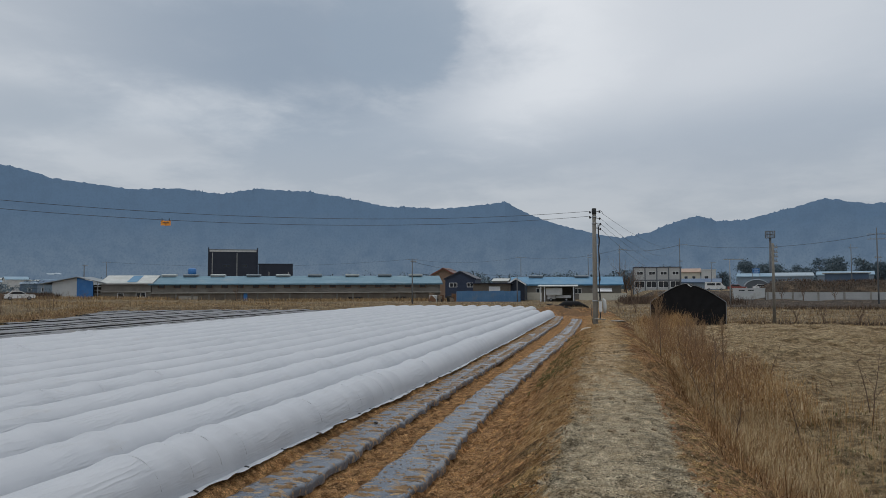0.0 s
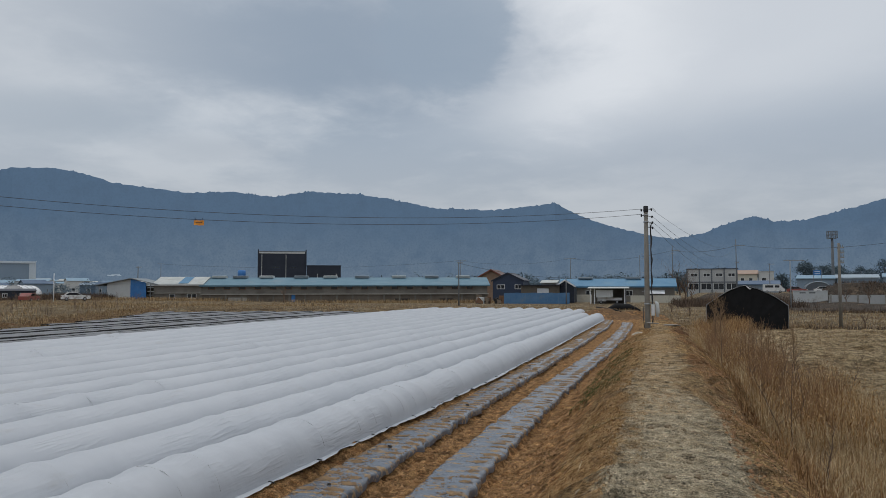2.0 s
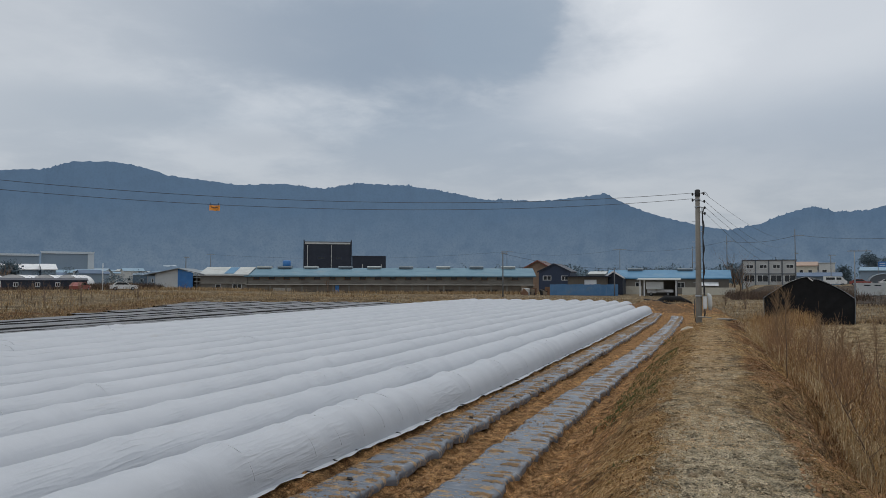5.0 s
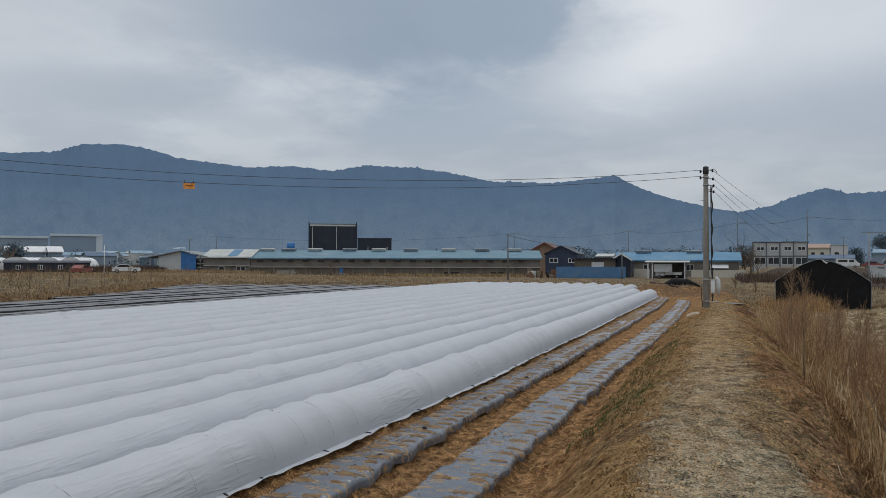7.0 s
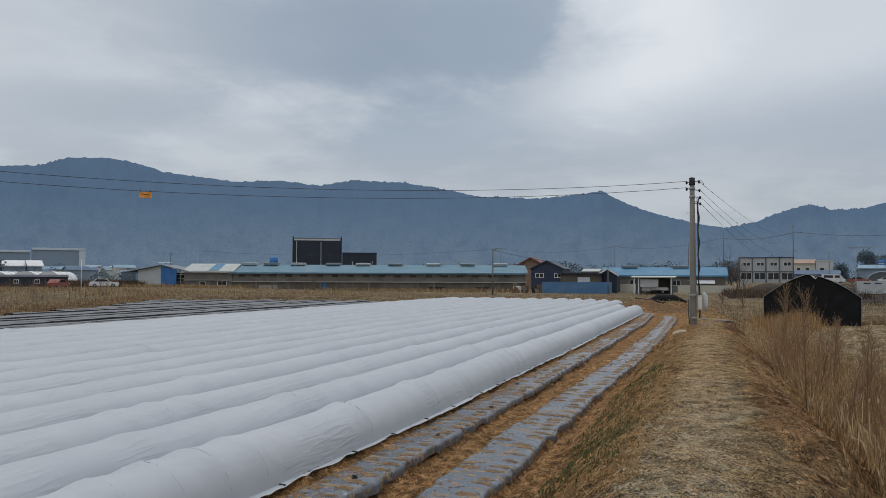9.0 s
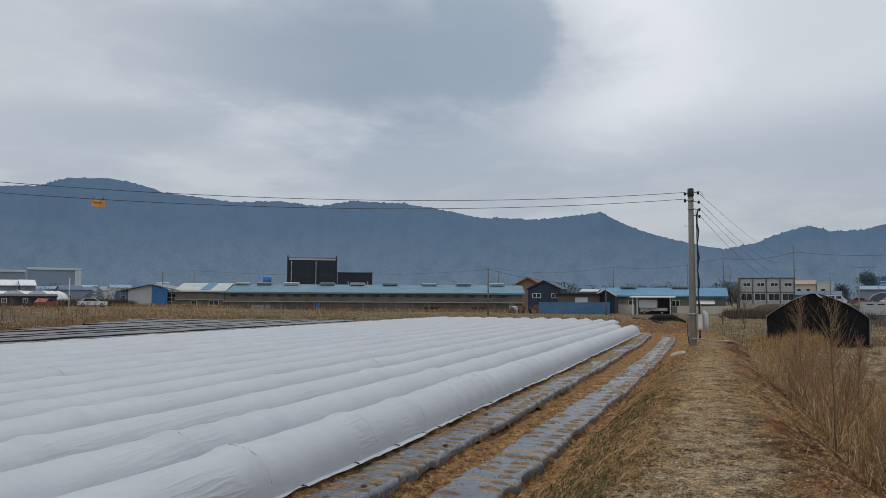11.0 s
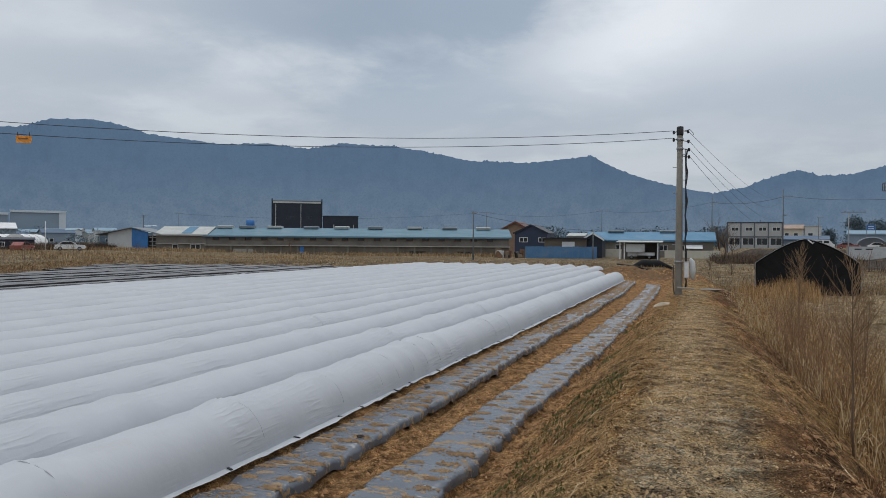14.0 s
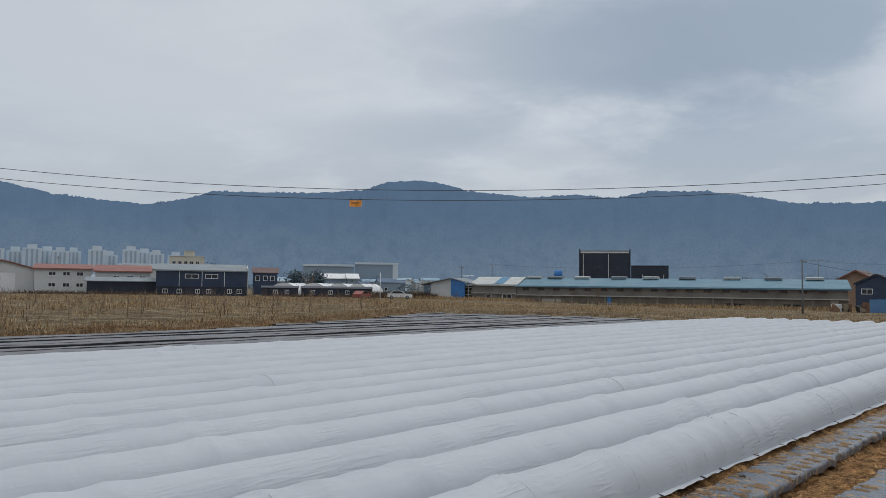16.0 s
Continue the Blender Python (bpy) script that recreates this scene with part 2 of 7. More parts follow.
def mulch_material():
    """Dusty dark plastic film with washed-on soil patches and fine crinkles across the bed."""
    m = bpy.data.materials.new("grey_black_mulch_film")
    m.use_nodes = True
    nt = m.node_tree
    bsdf = nt.nodes["Principled BSDF"]
    vec = nt.nodes.new("ShaderNodeTexCoord").outputs["Object"]
    col = ramp_mix(nt, tex_noise(nt, vec, 1.6, 5, 0.6), (0.082, 0.096, 0.122), (0.15, 0.165, 0.192), 0.3, 0.7)
    col = ramp_mix(nt, tex_noise(nt, vec, 17.0, 5, 0.65), col, (0.16, 0.145, 0.12), 0.55, 0.8)
    mud = tex_noise(nt, vec, 7.5, 7, 0.68, (0.7, 1.35, 1.0))
    tan = ramp_mix(nt, tex_noise(nt, vec, 40.0, 4, 0.7), (0.22, 0.135, 0.065), (0.46, 0.32, 0.175), 0.35, 0.65)
    mask = nt.nodes.new("ShaderNodeMapRange")
    nt.links.new(mud, mask.inputs[0])
    mask.inputs[1].default_value, mask.inputs[2].default_value = 0.545, 0.60
    col = ramp_mix(nt, mask.outputs[0], col, tan, 0.0, 1.0)
    nt.links.new(col, bsdf.inputs["Base Color"])
    rough = nt.nodes.new("ShaderNodeMapRange")
    nt.links.new(mask.outputs[0], rough.inputs[0])
    rough.inputs[3].default_value, rough.inputs[4].default_value = 0.20, 0.95
    nt.links.new(rough.outputs[0], bsdf.inputs["Roughness"])
    crinkle = creases(nt, vec, 5.0, (1.0, 1.0, 1.0), 0.06)
    h = math_node(nt, "MULTIPLY_ADD", crinkle, 0.25, tex_noise(nt, vec, 6.0, 4, 0.5))
    h = math_node(nt, "MULTIPLY_ADD", mask.outputs[0], 0.35, h)
    add_bump(nt, bsdf, h, 0.45, 0.022)
    return m


def ground_material():
    """Soil, trodden path, straw and green weeds, by the zone attribute of the ground sheet."""
    m = bpy.data.materials.new("field_ground")
    m.use_nodes = True
    nt = m.node_tree
    bsdf = nt.nodes["Principled BSDF"]
    pos = nt.nodes.new("ShaderNodeNewGeometry").outputs["Position"]
    zone = nt.nodes.new("ShaderNodeVertexColor")
    zone.layer_name = "zone"
    sep = nt.nodes.new("ShaderNodeSeparateColor")
    nt.links.new(zone.outputs[0], sep.inputs[0])
    n1 = tex_noise(nt, pos, 1.7, 7, 0.65)
    n2 = tex_noise(nt, pos, 9.0, 7, 0.7)
    n3 = tex_noise(nt, pos, 34.0, 5, 0.75)
    n4 = tex_noise(nt, pos, 0.12, 5, 0.6)
    strands = tex_noise(nt, pos, 55.0, 4, 0.7, (0.55, 1.0, 0.6))

    def edge(mask, amount):
        return math_node(nt, "MULTIPLY_ADD", math_node(nt, "SUBTRACT", n2, 0.5), amount, mask)

    straw = ramp_mix(nt, n1, (0.26, 0.120, 0.040), (0.54, 0.335, 0.135), 0.40, 0.60)
    straw = ramp_mix(nt, n2, straw, (0.11, 0.055, 0.022), 0.53, 0.63)
    straw = ramp_mix(nt, n4, straw, (0.31, 0.24, 0.15), 0.45, 0.7)
    straw = ramp_mix(nt, strands, straw, (0.70, 0.48, 0.215), 0.51, 0.64)
    straw = ramp_mix(nt, n3, straw, (0.045, 0.024, 0.011), 0.525, 0.61)
    soil = ramp_mix(nt, n2, (0.28, 0.137, 0.052), (0.59, 0.338, 0.145), 0.42, 0.58)
    soil = ramp_mix(nt, n3, soil, (0.075, 0.038, 0.016), 0.53, 0.66)
    path = ramp_mix(nt, n2, (0.39, 0.312, 0.198), (0.655, 0.55, 0.38), 0.40, 0.60)
    path = ramp_mix(nt, n1, path, (0.42, 0.29, 0.15), 0.50, 0.70)
    path = ramp_mix(nt, tex_noise(nt, pos, 60.0, 4, 0.7), path, (0.74, 0.65, 0.48), 0.54, 0.66)
    path = ramp_mix(nt, n3, path, (0.045, 0.033, 0.019), 0.53, 0.61)
    green = ramp_mix(nt, n2, (0.085, 0.090, 0.032), (0.16, 0.14, 0.055), 0.3, 0.7)
    dull = ramp_mix(nt, n1, (0.11, 0.072, 0.04), (0.25, 0.185, 0.108), 0.38, 0.62)
    dull = ramp_mix(nt, tex_noise(nt, pos, 0.55, 5, 0.6), dull, (0.34, 0.275, 0.175), 0.48, 0.62)
    straw = ramp_mix(nt, zone.outputs["Alpha"], straw, dull, 0.0, 1.0)
    col = ramp_mix(nt, edge(sep.outputs[0], 0.9), straw, soil, 0.3, 0.7)
    col = ramp_mix(nt, edge(sep.outputs[1], 1.3), col, path, 0.3, 0.75)
    col = ramp_mix(nt, edge(sep.outputs[2], 1.6), col, green, 0.45, 0.75)
    earth = nt.nodes.new("ShaderNodeVertexColor")
    earth.layer_name = "earth"
    earthy = nt.nodes.new("ShaderNodeSeparateColor")
    nt.links.new(earth.outputs[0], earthy.inputs[0])
    # Red-brown earth tone, also used as painted shade under grass and reeds.
    shaded_earth = ramp_mix(nt, n2, (0.080, 0.036, 0.015), (0.27, 0.132, 0.056), 0.35, 0.65)
    col = ramp_mix(nt, edge(earthy.outputs[0], 1.2), col, shaded_earth, 0.3, 0.7)
    mound = ramp_mix(nt, n1, (0.040, 0.033, 0.027), (0.115, 0.090, 0.070), 0.35, 0.65)
    mound = ramp_mix(nt, tex_noise(nt, pos, 0.5, 5, 0.6), mound, (0.17, 0.125, 0.085), 0.52, 0.66)
    col = ramp_mix(nt, edge(earthy.outputs[2], 0.6), col, mound, 0.3, 0.7)
    bleached = ramp_mix(nt, n1, (0.30, 0.215, 0.118), (0.45, 0.345, 0.205), 0.38, 0.62)
    bleached = ramp_mix(nt, tex_noise(nt, pos, 0.8, 6, 0.65), bleached, (0.17, 0.11, 0.05), 0.50, 0.64)
    col = ramp_mix(nt, edge(earthy.outputs[1], 0.9), col, bleached, 0.35, 0.75)
    col = ramp_mix(nt, math_node(nt, "MULTIPLY", edge(sep.outputs[2], 1.6), earthy.outputs[1]), col, green, 0.40, 0.70)
    # crumbs: lighter and darker grains about a centimetre across
    crumb = nt.nodes.new("ShaderNodeMapRange")
    nt.links.new(tex_noise(nt, pos, 85.0, 3, 0.65), crumb.inputs[0])
    crumb.inputs[1].default_value, crumb.inputs[2].default_value = 0.36, 0.64
    crumb.inputs[3].default_value, crumb.inputs[4].default_value = 0.26, 1.75
    hsv = nt.nodes.new("ShaderNodeHueSaturation")
    # clumps and scuffs a hand's width across
    clump = nt.nodes.new("ShaderNodeMapRange")
    nt.links.new(tex_noise(nt, pos, 5.5, 5, 0.6), clump.inputs[0])
    clump.inputs[1].default_value, clump.inputs[2].default_value = 0.38, 0.62
    clump.inputs[3].default_value, clump.inputs[4].default_value = 0.45, 1.25
    nt.links.new(math_node(nt, "MULTIPLY", crumb.outputs[0], clump.outputs[0]), hsv.inputs["Value"])
    nt.links.new(col, hsv.inputs["Color"])
    nt.links.new(hsv.outputs[0], bsdf.inputs["Base Color"])
    bsdf.inputs["Roughness"].default_value = 0.95
    bsdf.inputs["Specular IOR Level"].default_value = 0.15
    h = math_node(nt, "MULTIPLY_ADD", n3, 0.4, n2)
    h = math_node(nt, "MULTIPLY_ADD", strands, 0.35, h)
    add_bump(nt, bsdf, h, 1.0, 0.12)
    return m


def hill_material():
    """Far wooded hill with haze painted in: blue-grey, paler towards the foot, in soft patches."""
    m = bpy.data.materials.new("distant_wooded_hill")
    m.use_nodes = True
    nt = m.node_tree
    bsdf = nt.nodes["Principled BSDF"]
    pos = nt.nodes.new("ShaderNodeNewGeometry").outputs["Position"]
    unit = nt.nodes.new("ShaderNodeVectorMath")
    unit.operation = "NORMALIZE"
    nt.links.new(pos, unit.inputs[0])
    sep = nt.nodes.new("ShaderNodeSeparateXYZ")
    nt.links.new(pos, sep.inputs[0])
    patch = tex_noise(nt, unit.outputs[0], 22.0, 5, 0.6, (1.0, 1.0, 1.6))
    haze_level = math_node(nt, "MULTIPLY_ADD", math_node(nt, "SUBTRACT", patch, 0.5), 160.0, sep.outputs[2])
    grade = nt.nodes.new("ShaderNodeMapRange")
    nt.links.new(haze_level, grade.inputs[0])
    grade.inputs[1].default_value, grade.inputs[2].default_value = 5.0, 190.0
    # Haze put into the colour: lower slopes paler, ridge bluer and darker.
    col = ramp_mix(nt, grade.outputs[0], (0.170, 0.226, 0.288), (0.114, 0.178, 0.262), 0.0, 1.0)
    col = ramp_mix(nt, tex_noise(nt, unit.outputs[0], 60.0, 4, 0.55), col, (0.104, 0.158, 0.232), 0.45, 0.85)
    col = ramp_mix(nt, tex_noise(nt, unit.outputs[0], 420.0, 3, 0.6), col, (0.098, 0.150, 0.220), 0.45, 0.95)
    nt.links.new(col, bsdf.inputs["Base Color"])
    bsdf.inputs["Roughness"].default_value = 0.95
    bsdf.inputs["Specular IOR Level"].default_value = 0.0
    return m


FABRIC = fabric_material()
GROUND = ground_material()
MULCH = mulch_material()
SOIL_LIGHT = material("dry_tan_soil", (0.165, 0.10, 0.048), (0.33, 0.215, 0.115), 8, 0.95, 0, 0.7, 0.02, 50, (0.16, 0.095, 0.045), 9)
SOIL = material("loose_soil", (0.265, 0.135, 0.055), (0.50, 0.285, 0.125), 6, 0.95, 0, 0.8, 0.03, 30, (0.19, 0.105, 0.048), 2)
CONCRETE = material("weathered_concrete", (0.27, 0.26, 0.235), (0.36, 0.345, 0.31), 1.5, 0.85, 0, 0.3, 0.01, 40, (0.19, 0.175, 0.15), 0.8)
POLE = material("pole_concrete", (0.195, 0.178, 0.15), (0.27, 0.247, 0.212), 1.2, 0.85, 0, 0.3, 0.006, 40, (0.17, 0.15, 0.12), 1.5)
STEEL = material("galvanised_steel", (0.28, 0.29, 0.30), (0.38, 0.39, 0.40), 4, 0.5, 0.6, 0.15, 0.003, 40)
WIRE = material("black_cable", (0.02, 0.02, 0.022), (0.035, 0.035, 0.04), 4, 0.6, 0, 0.0)
ROOF_BLUE = material("faded_blue_roof_steel", (0.105, 0.21, 0.28), (0.15, 0.265, 0.335), 0.35, 0.75, 0.1, 0.1, 0.004, 12, (0.21, 0.28, 0.32), 0.25, (1.0, 3.0, 1.0))
ROOF_BLUE_BRIGHT = material("blue_roof_steel", (0.075, 0.21, 0.35), (0.11, 0.26, 0.40), 0.35, 0.7, 0.1, 0.1, 0.004, 12, (0.16, 0.28, 0.37), 0.25)
ROOF_PALE = material("pale_sheet_roof", (0.40, 0.425, 0.41), (0.52, 0.535, 0.51), 0.5, 0.6, 0.1, 0.1, 0.004, 12, (0.36, 0.34, 0.30), 0.4)
WALL_GREY = material("old_grey_wall", (0.15, 0.138, 0.120), (0.22, 0.205, 0.18), 0.35, 0.9, 0, 0.3, 0.01, 9, (0.125, 0.11, 0.092), 0.3)
WALL_BROWN = material("stained_lower_wall", (0.12, 0.10, 0.08), (0.18, 0.155, 0.125), 0.4, 0.9, 0, 0.3, 0.01, 9, (0.10, 0.085, 0.065), 0.35)
LEDGE = material("pale_ledge", (0.36, 0.345, 0.31), (0.44, 0.42, 0.38), 0.8, 0.85, 0, 0.2, 0.01, 12)
NAVY = material("dark_navy_cladding", (0.018, 0.024, 0.040), (0.028, 0.035, 0.055), 0.5, 0.5, 0.2, 0.1, 0.004, 20)
NAVY_MID = material("navy_cladding", (0.030, 0.046, 0.085), (0.042, 0.06, 0.105), 0.5, 0.5, 0.2, 0.1, 0.004, 20)
WHITE = material("white_panel", (0.70, 0.71, 0.72), (0.78, 0.79, 0.79), 0.7, 0.6, 0, 0.1, 0.004, 15, (0.50, 0.49, 0.46), 0.6)
OFFWHITE = material("greyed_white_wall", (0.52, 0.54, 0.54), (0.61, 0.62, 0.61), 0.5, 0.75, 0, 0.15, 0.004, 15, (0.36, 0.35, 0.32), 0.5)
CREAM = material("cream_plaster", (0.52, 0.50, 0.42), (0.60, 0.57, 0.49), 0.4, 0.8, 0, 0.1, 0.004, 10, (0.45, 0.42, 0.33), 0.4)
BLUE = material("bright_blue_sheet", (0.035, 0.16, 0.42), (0.05, 0.20, 0.48), 0.8, 0.5, 0.1, 0.15, 0.004, 15, (0.10, 0.22, 0.38), 0.6)
FENCE_BLUE = material("faded_blue_fence", (0.075, 0.19, 0.36), (0.11, 0.235, 0.41), 0.6, 0.6, 0.1, 0.15, 0.004, 15, (0.16, 0.24, 0.33), 0.5)
BRICK_RED = material("dull_red_brick", (0.20, 0.075, 0.055), (0.27, 0.11, 0.08), 0.8, 0.85, 0, 0.2, 0.004, 15, (0.15, 0.07, 0.06), 0.6)
ROOF_RED = material("red_brown_roof", (0.22, 0.085, 0.07), (0.29, 0.125, 0.10), 0.5, 0.65, 0, 0.1, 0.004, 12, (0.28, 0.15, 0.12), 0.4)
ROOF_BROWN = material("dark_brown_roof", (0.11, 0.065, 0.06), (0.16, 0.10, 0.09), 0.5, 0.7, 0, 0.1, 0.004, 12)
TAN = material("tan_brick", (0.24, 0.16, 0.11), (0.30, 0.205, 0.145), 0.6, 0.85, 0, 0.15, 0.004, 12)
GREY_ROOF = material("grey_sheet_roof", (0.21, 0.24, 0.26), (0.27, 0.30, 0.32), 0.4, 0.85, 0.0, 0.1, 0.004, 12, (0.20, 0.21, 0.21), 0.3)
GLASS = material("dark_window_pane", (0.02, 0.025, 0.03), (0.04, 0.045, 0.05), 0.5, 0.12, 0, 0.0)
SHADE = material("black_shade_cloth", (0.005, 0.005, 0.006), (0.010, 0.010, 0.011), 2, 0.95, 0, 0.5, 0.02, 60, (0.012, 0.012, 0.013), 1.5)
RUBBER = material("black_rubber", (0.012, 0.012, 0.013), (0.025, 0.025, 0.026), 4, 0.7, 0, 0.2, 0.003, 40)
ORANGE = material("orange_marker_cloth", (0.75, 0.26, 0.03), (0.85, 0.33, 0.05), 3, 0.6, 0, 0.2, 0.01, 20)
RUST = material("rusty_sheet", (0.16, 0.085, 0.05), (0.24, 0.14, 0.085), 1.5, 0.85, 0.2, 0.3, 0.005, 20, (0.10, 0.065, 0.045), 1)
WOOD = material("weathered_wood", (0.16, 0.12, 0.085), (0.24, 0.19, 0.14), 3, 0.85, 0, 0.3, 0.005, 30, None, 1, (1, 1, 0.2))
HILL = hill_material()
STRAW_BLADE = island_material("dry_straw_blades", ((0.13, 0.062, 0.022), (0.36, 0.195, 0.070), (0.52, 0.32, 0.135), (0.64, 0.46, 0.24)), 0.85, 0.15)
REED_BLADE = island_material("dry_reed_stalks", ((0.10, 0.048, 0.020), (0.30, 0.165, 0.064), (0.50, 0.305, 0.125), (0.66, 0.46, 0.25)), 0.85, 0.3)
GREEN_BLADE = island_material("green_weed_blades", ((0.075, 0.080, 0.022), (0.125, 0.125, 0.040), (0.23, 0.205, 0.085)), 0.8, 0.25)
TWIG = material("bare_twig_bark", (0.13, 0.085, 0.058), (0.20, 0.135, 0.09), 6, 0.9, 0, 0.3, 0.003, 60)
# Needle tones carry painted haze: lighter and bluer than near pines.
CONIFER = island_material("hazed_conifer_foliage", ((0.075, 0.115, 0.140), (0.105, 0.150, 0.180), (0.150, 0.200, 0.230)), 0.9, 0.1)
WALL_FAR = material("pale_grey_panel", (0.30, 0.315, 0.33), (0.37, 0.385, 0.395), 0.3, 0.75, 0, 0.1, 0.004, 8, (0.27, 0.275, 0.28), 0.3)
# Far walls and roofs: distance haze is mixed into these base colours.
HAZE_PALE = material("hazed_pale_concrete", (0.55, 0.62, 0.68), (0.62, 0.68, 0.73), 0.05, 0.85, 0, 0.0, 0.01, 2)
HAZE_GREY = material("hazed_grey_face", (0.33, 0.40, 0.46), (0.38, 0.45, 0.50), 0.05, 0.85, 0, 0.0, 0.01, 2)
HAZE_BLUE = material("hazed_blue_roof", (0.20, 0.32, 0.42), (0.27, 0.38, 0.47), 0.2, 0.7, 0, 0.0, 0.01, 2)
HAZE_NAVY = material("hazed_navy_sheet", (0.07, 0.12, 0.20), (0.10, 0.155, 0.235), 0.2, 0.7, 0, 0.0, 0.01, 2)
ROOF_TAN = material("orange_brown_roof", (0.36, 0.25, 0.19), (0.42, 0.30, 0.235), 0.3, 0.75, 0, 0.1, 0.004, 8)
REED_PLUME = material("dry_plume", (0.24, 0.15, 0.08), (0.34, 0.23, 0.13), 8, 0.9, 0, 0.0)
# Foliage of the far woods, haze painted into all three tones.
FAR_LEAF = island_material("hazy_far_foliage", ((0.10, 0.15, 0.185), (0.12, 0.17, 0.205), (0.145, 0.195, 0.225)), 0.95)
TAN_PAPER = material("pale_tan_paper", (0.40, 0.33, 0.24), (0.48, 0.41, 0.31), 3, 0.85, 0, 0.2, 0.01, 15)
# Wall tone pulled towards the haze blue of the hills.
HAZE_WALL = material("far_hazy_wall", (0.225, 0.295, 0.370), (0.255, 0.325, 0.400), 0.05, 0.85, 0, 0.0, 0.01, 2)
BRUSH = island_material("leafless_brown_brush", ((0.035, 0.024, 0.018), (0.075, 0.050, 0.036), (0.12, 0.08, 0.055), (0.19, 0.13, 0.085)), 0.9)
CAR_RED = material("dull_red_paint", (0.26, 0.07, 0.06), (0.32, 0.09, 0.075), 1, 0.35, 0, 0.0)
# One film in two tones: sides blackened as furrow shade, top paler with dust.
BED_SIDE = material("shaded_film_side", (0.008, 0.008, 0.009), (0.016, 0.016, 0.017), 2, 0.9, 0, 0.3, 0.02, 12)
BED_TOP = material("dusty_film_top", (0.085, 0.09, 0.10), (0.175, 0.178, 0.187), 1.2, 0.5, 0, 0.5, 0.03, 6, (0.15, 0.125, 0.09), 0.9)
MEADOW_BLADE = island_material("meadow_straw", ((0.09, 0.052, 0.022), (0.28, 0.175, 0.080), (0.44, 0.305, 0.155), (0.58, 0.43, 0.245)), 0.9)

# ---- mesh tools ----
class Geo:
    """Collects vertices and faces for one mesh."""

    def __init__(self):
        self.v, self.f = [], []

    def add(self, verts, faces):
        o = len(self.v)
        self.v += [tuple(p) for p in verts]
        self.f += [tuple(i + o for i in f) for f in faces]
        return self

    def box(self, x0, x1, y0, y1, z0, z1):
        return self.add([(x0, y0, z0), (x1, y0, z0), (x1, y1, z0), (x0, y1, z0), (x0, y0, z1), (x1, y0, z1), (x1, y1, z1), (x0, y1, z1)],
                        [(0, 3, 2, 1), (4, 5, 6, 7), (0, 1, 5, 4), (1, 2, 6, 5), (2, 3, 7, 6), (3, 0, 4, 7)])

    def prism(self, poly, y0, y1):
        """A polygon in x and z, drawn out along y."""
        n = len(poly)
        vs = [(x, y0, z) for x, z in poly] + [(x, y1, z) for x, z in poly]
        return self.add(vs, [tuple(range(n)), tuple(range(2 * n - 1, n - 1, -1))] + [(i, i + n, (i + 1) % n + n, (i + 1) % n) for i in range(n)])

    def prism_x(self, poly, x0, x1):
        """A polygon in y and z, drawn out along x."""
        n = len(poly)
        vs = [(x0, y, z) for y, z in poly] + [(x1, y, z) for y, z in poly]
        return self.add(vs, [tuple(range(n - 1, -1, -1)), tuple(range(n, 2 * n))] + [(i, (i + 1) % n, (i + 1) % n + n, i + n) for i in range(n)])

    def tube(self, pts, radii, n=8, cap=True):
        """A tube along points, of a radius at each."""
        pts = [Vector(p) for p in pts]
        if isinstance(radii, (int, float)):
            radii = [radii] * len(pts)
        rings = []
        up = None
        for i, p in enumerate(pts):
            d = (pts[min(i + 1, len(pts) - 1)] - pts[max(i - 1, 0)]).normalized()
            if up is None:
                up = d.orthogonal().normalized()
            a = (up - d * up.dot(d))
            a = a.normalized() if a.length > 1e-6 else d.orthogonal().normalized()
            up = a
            b = d.cross(a)
            rings.append([p + (a * math.cos(t) + b * math.sin(t)) * radii[i] for t in (2 * math.pi * k / n for k in range(n))])
        vs = [p for r in rings for p in r]
        fs = [(i * n + k, i * n + (k + 1) % n, (i + 1) * n + (k + 1) % n, (i + 1) * n + k) for i in range(len(pts) - 1) for k in range(n)]
        if cap:
            fs += [tuple(range(n - 1, -1, -1)), tuple((len(pts) - 1) * n + k for k in range(n))]
        return self.add(vs, fs)

    def mesh(self, name, mat, smooth=False):
        me = bpy.data.meshes.new(name)
        me.from_pydata(self.v, [], self.f)
        me.materials.append(mat)
        if smooth:
            me.polygons.foreach_set("use_smooth", [True] * len(me.polygons))
        me.update()
        return me


def part(name, geo, mat, parent, label="", smooth=False):
    ob = new(name, geo.mesh(name, mat, smooth) if isinstance(geo, Geo) else geo)
    ob.parent = parent
    return tagged(ob, label)


def thing(name, label, category, m=None, group="", kind=""):
    ob = new(name)
    ob.empty_display_size = 0.2
    if m is not None:
        ob.matrix_basis = m
    return tagged(ob, label, category, group, kind)


def solid(name, geo, mat, label, category, group="", kind="", smooth=False):
    return tagged(new(name, geo.mesh(name, mat, smooth)), label, category, group, kind)


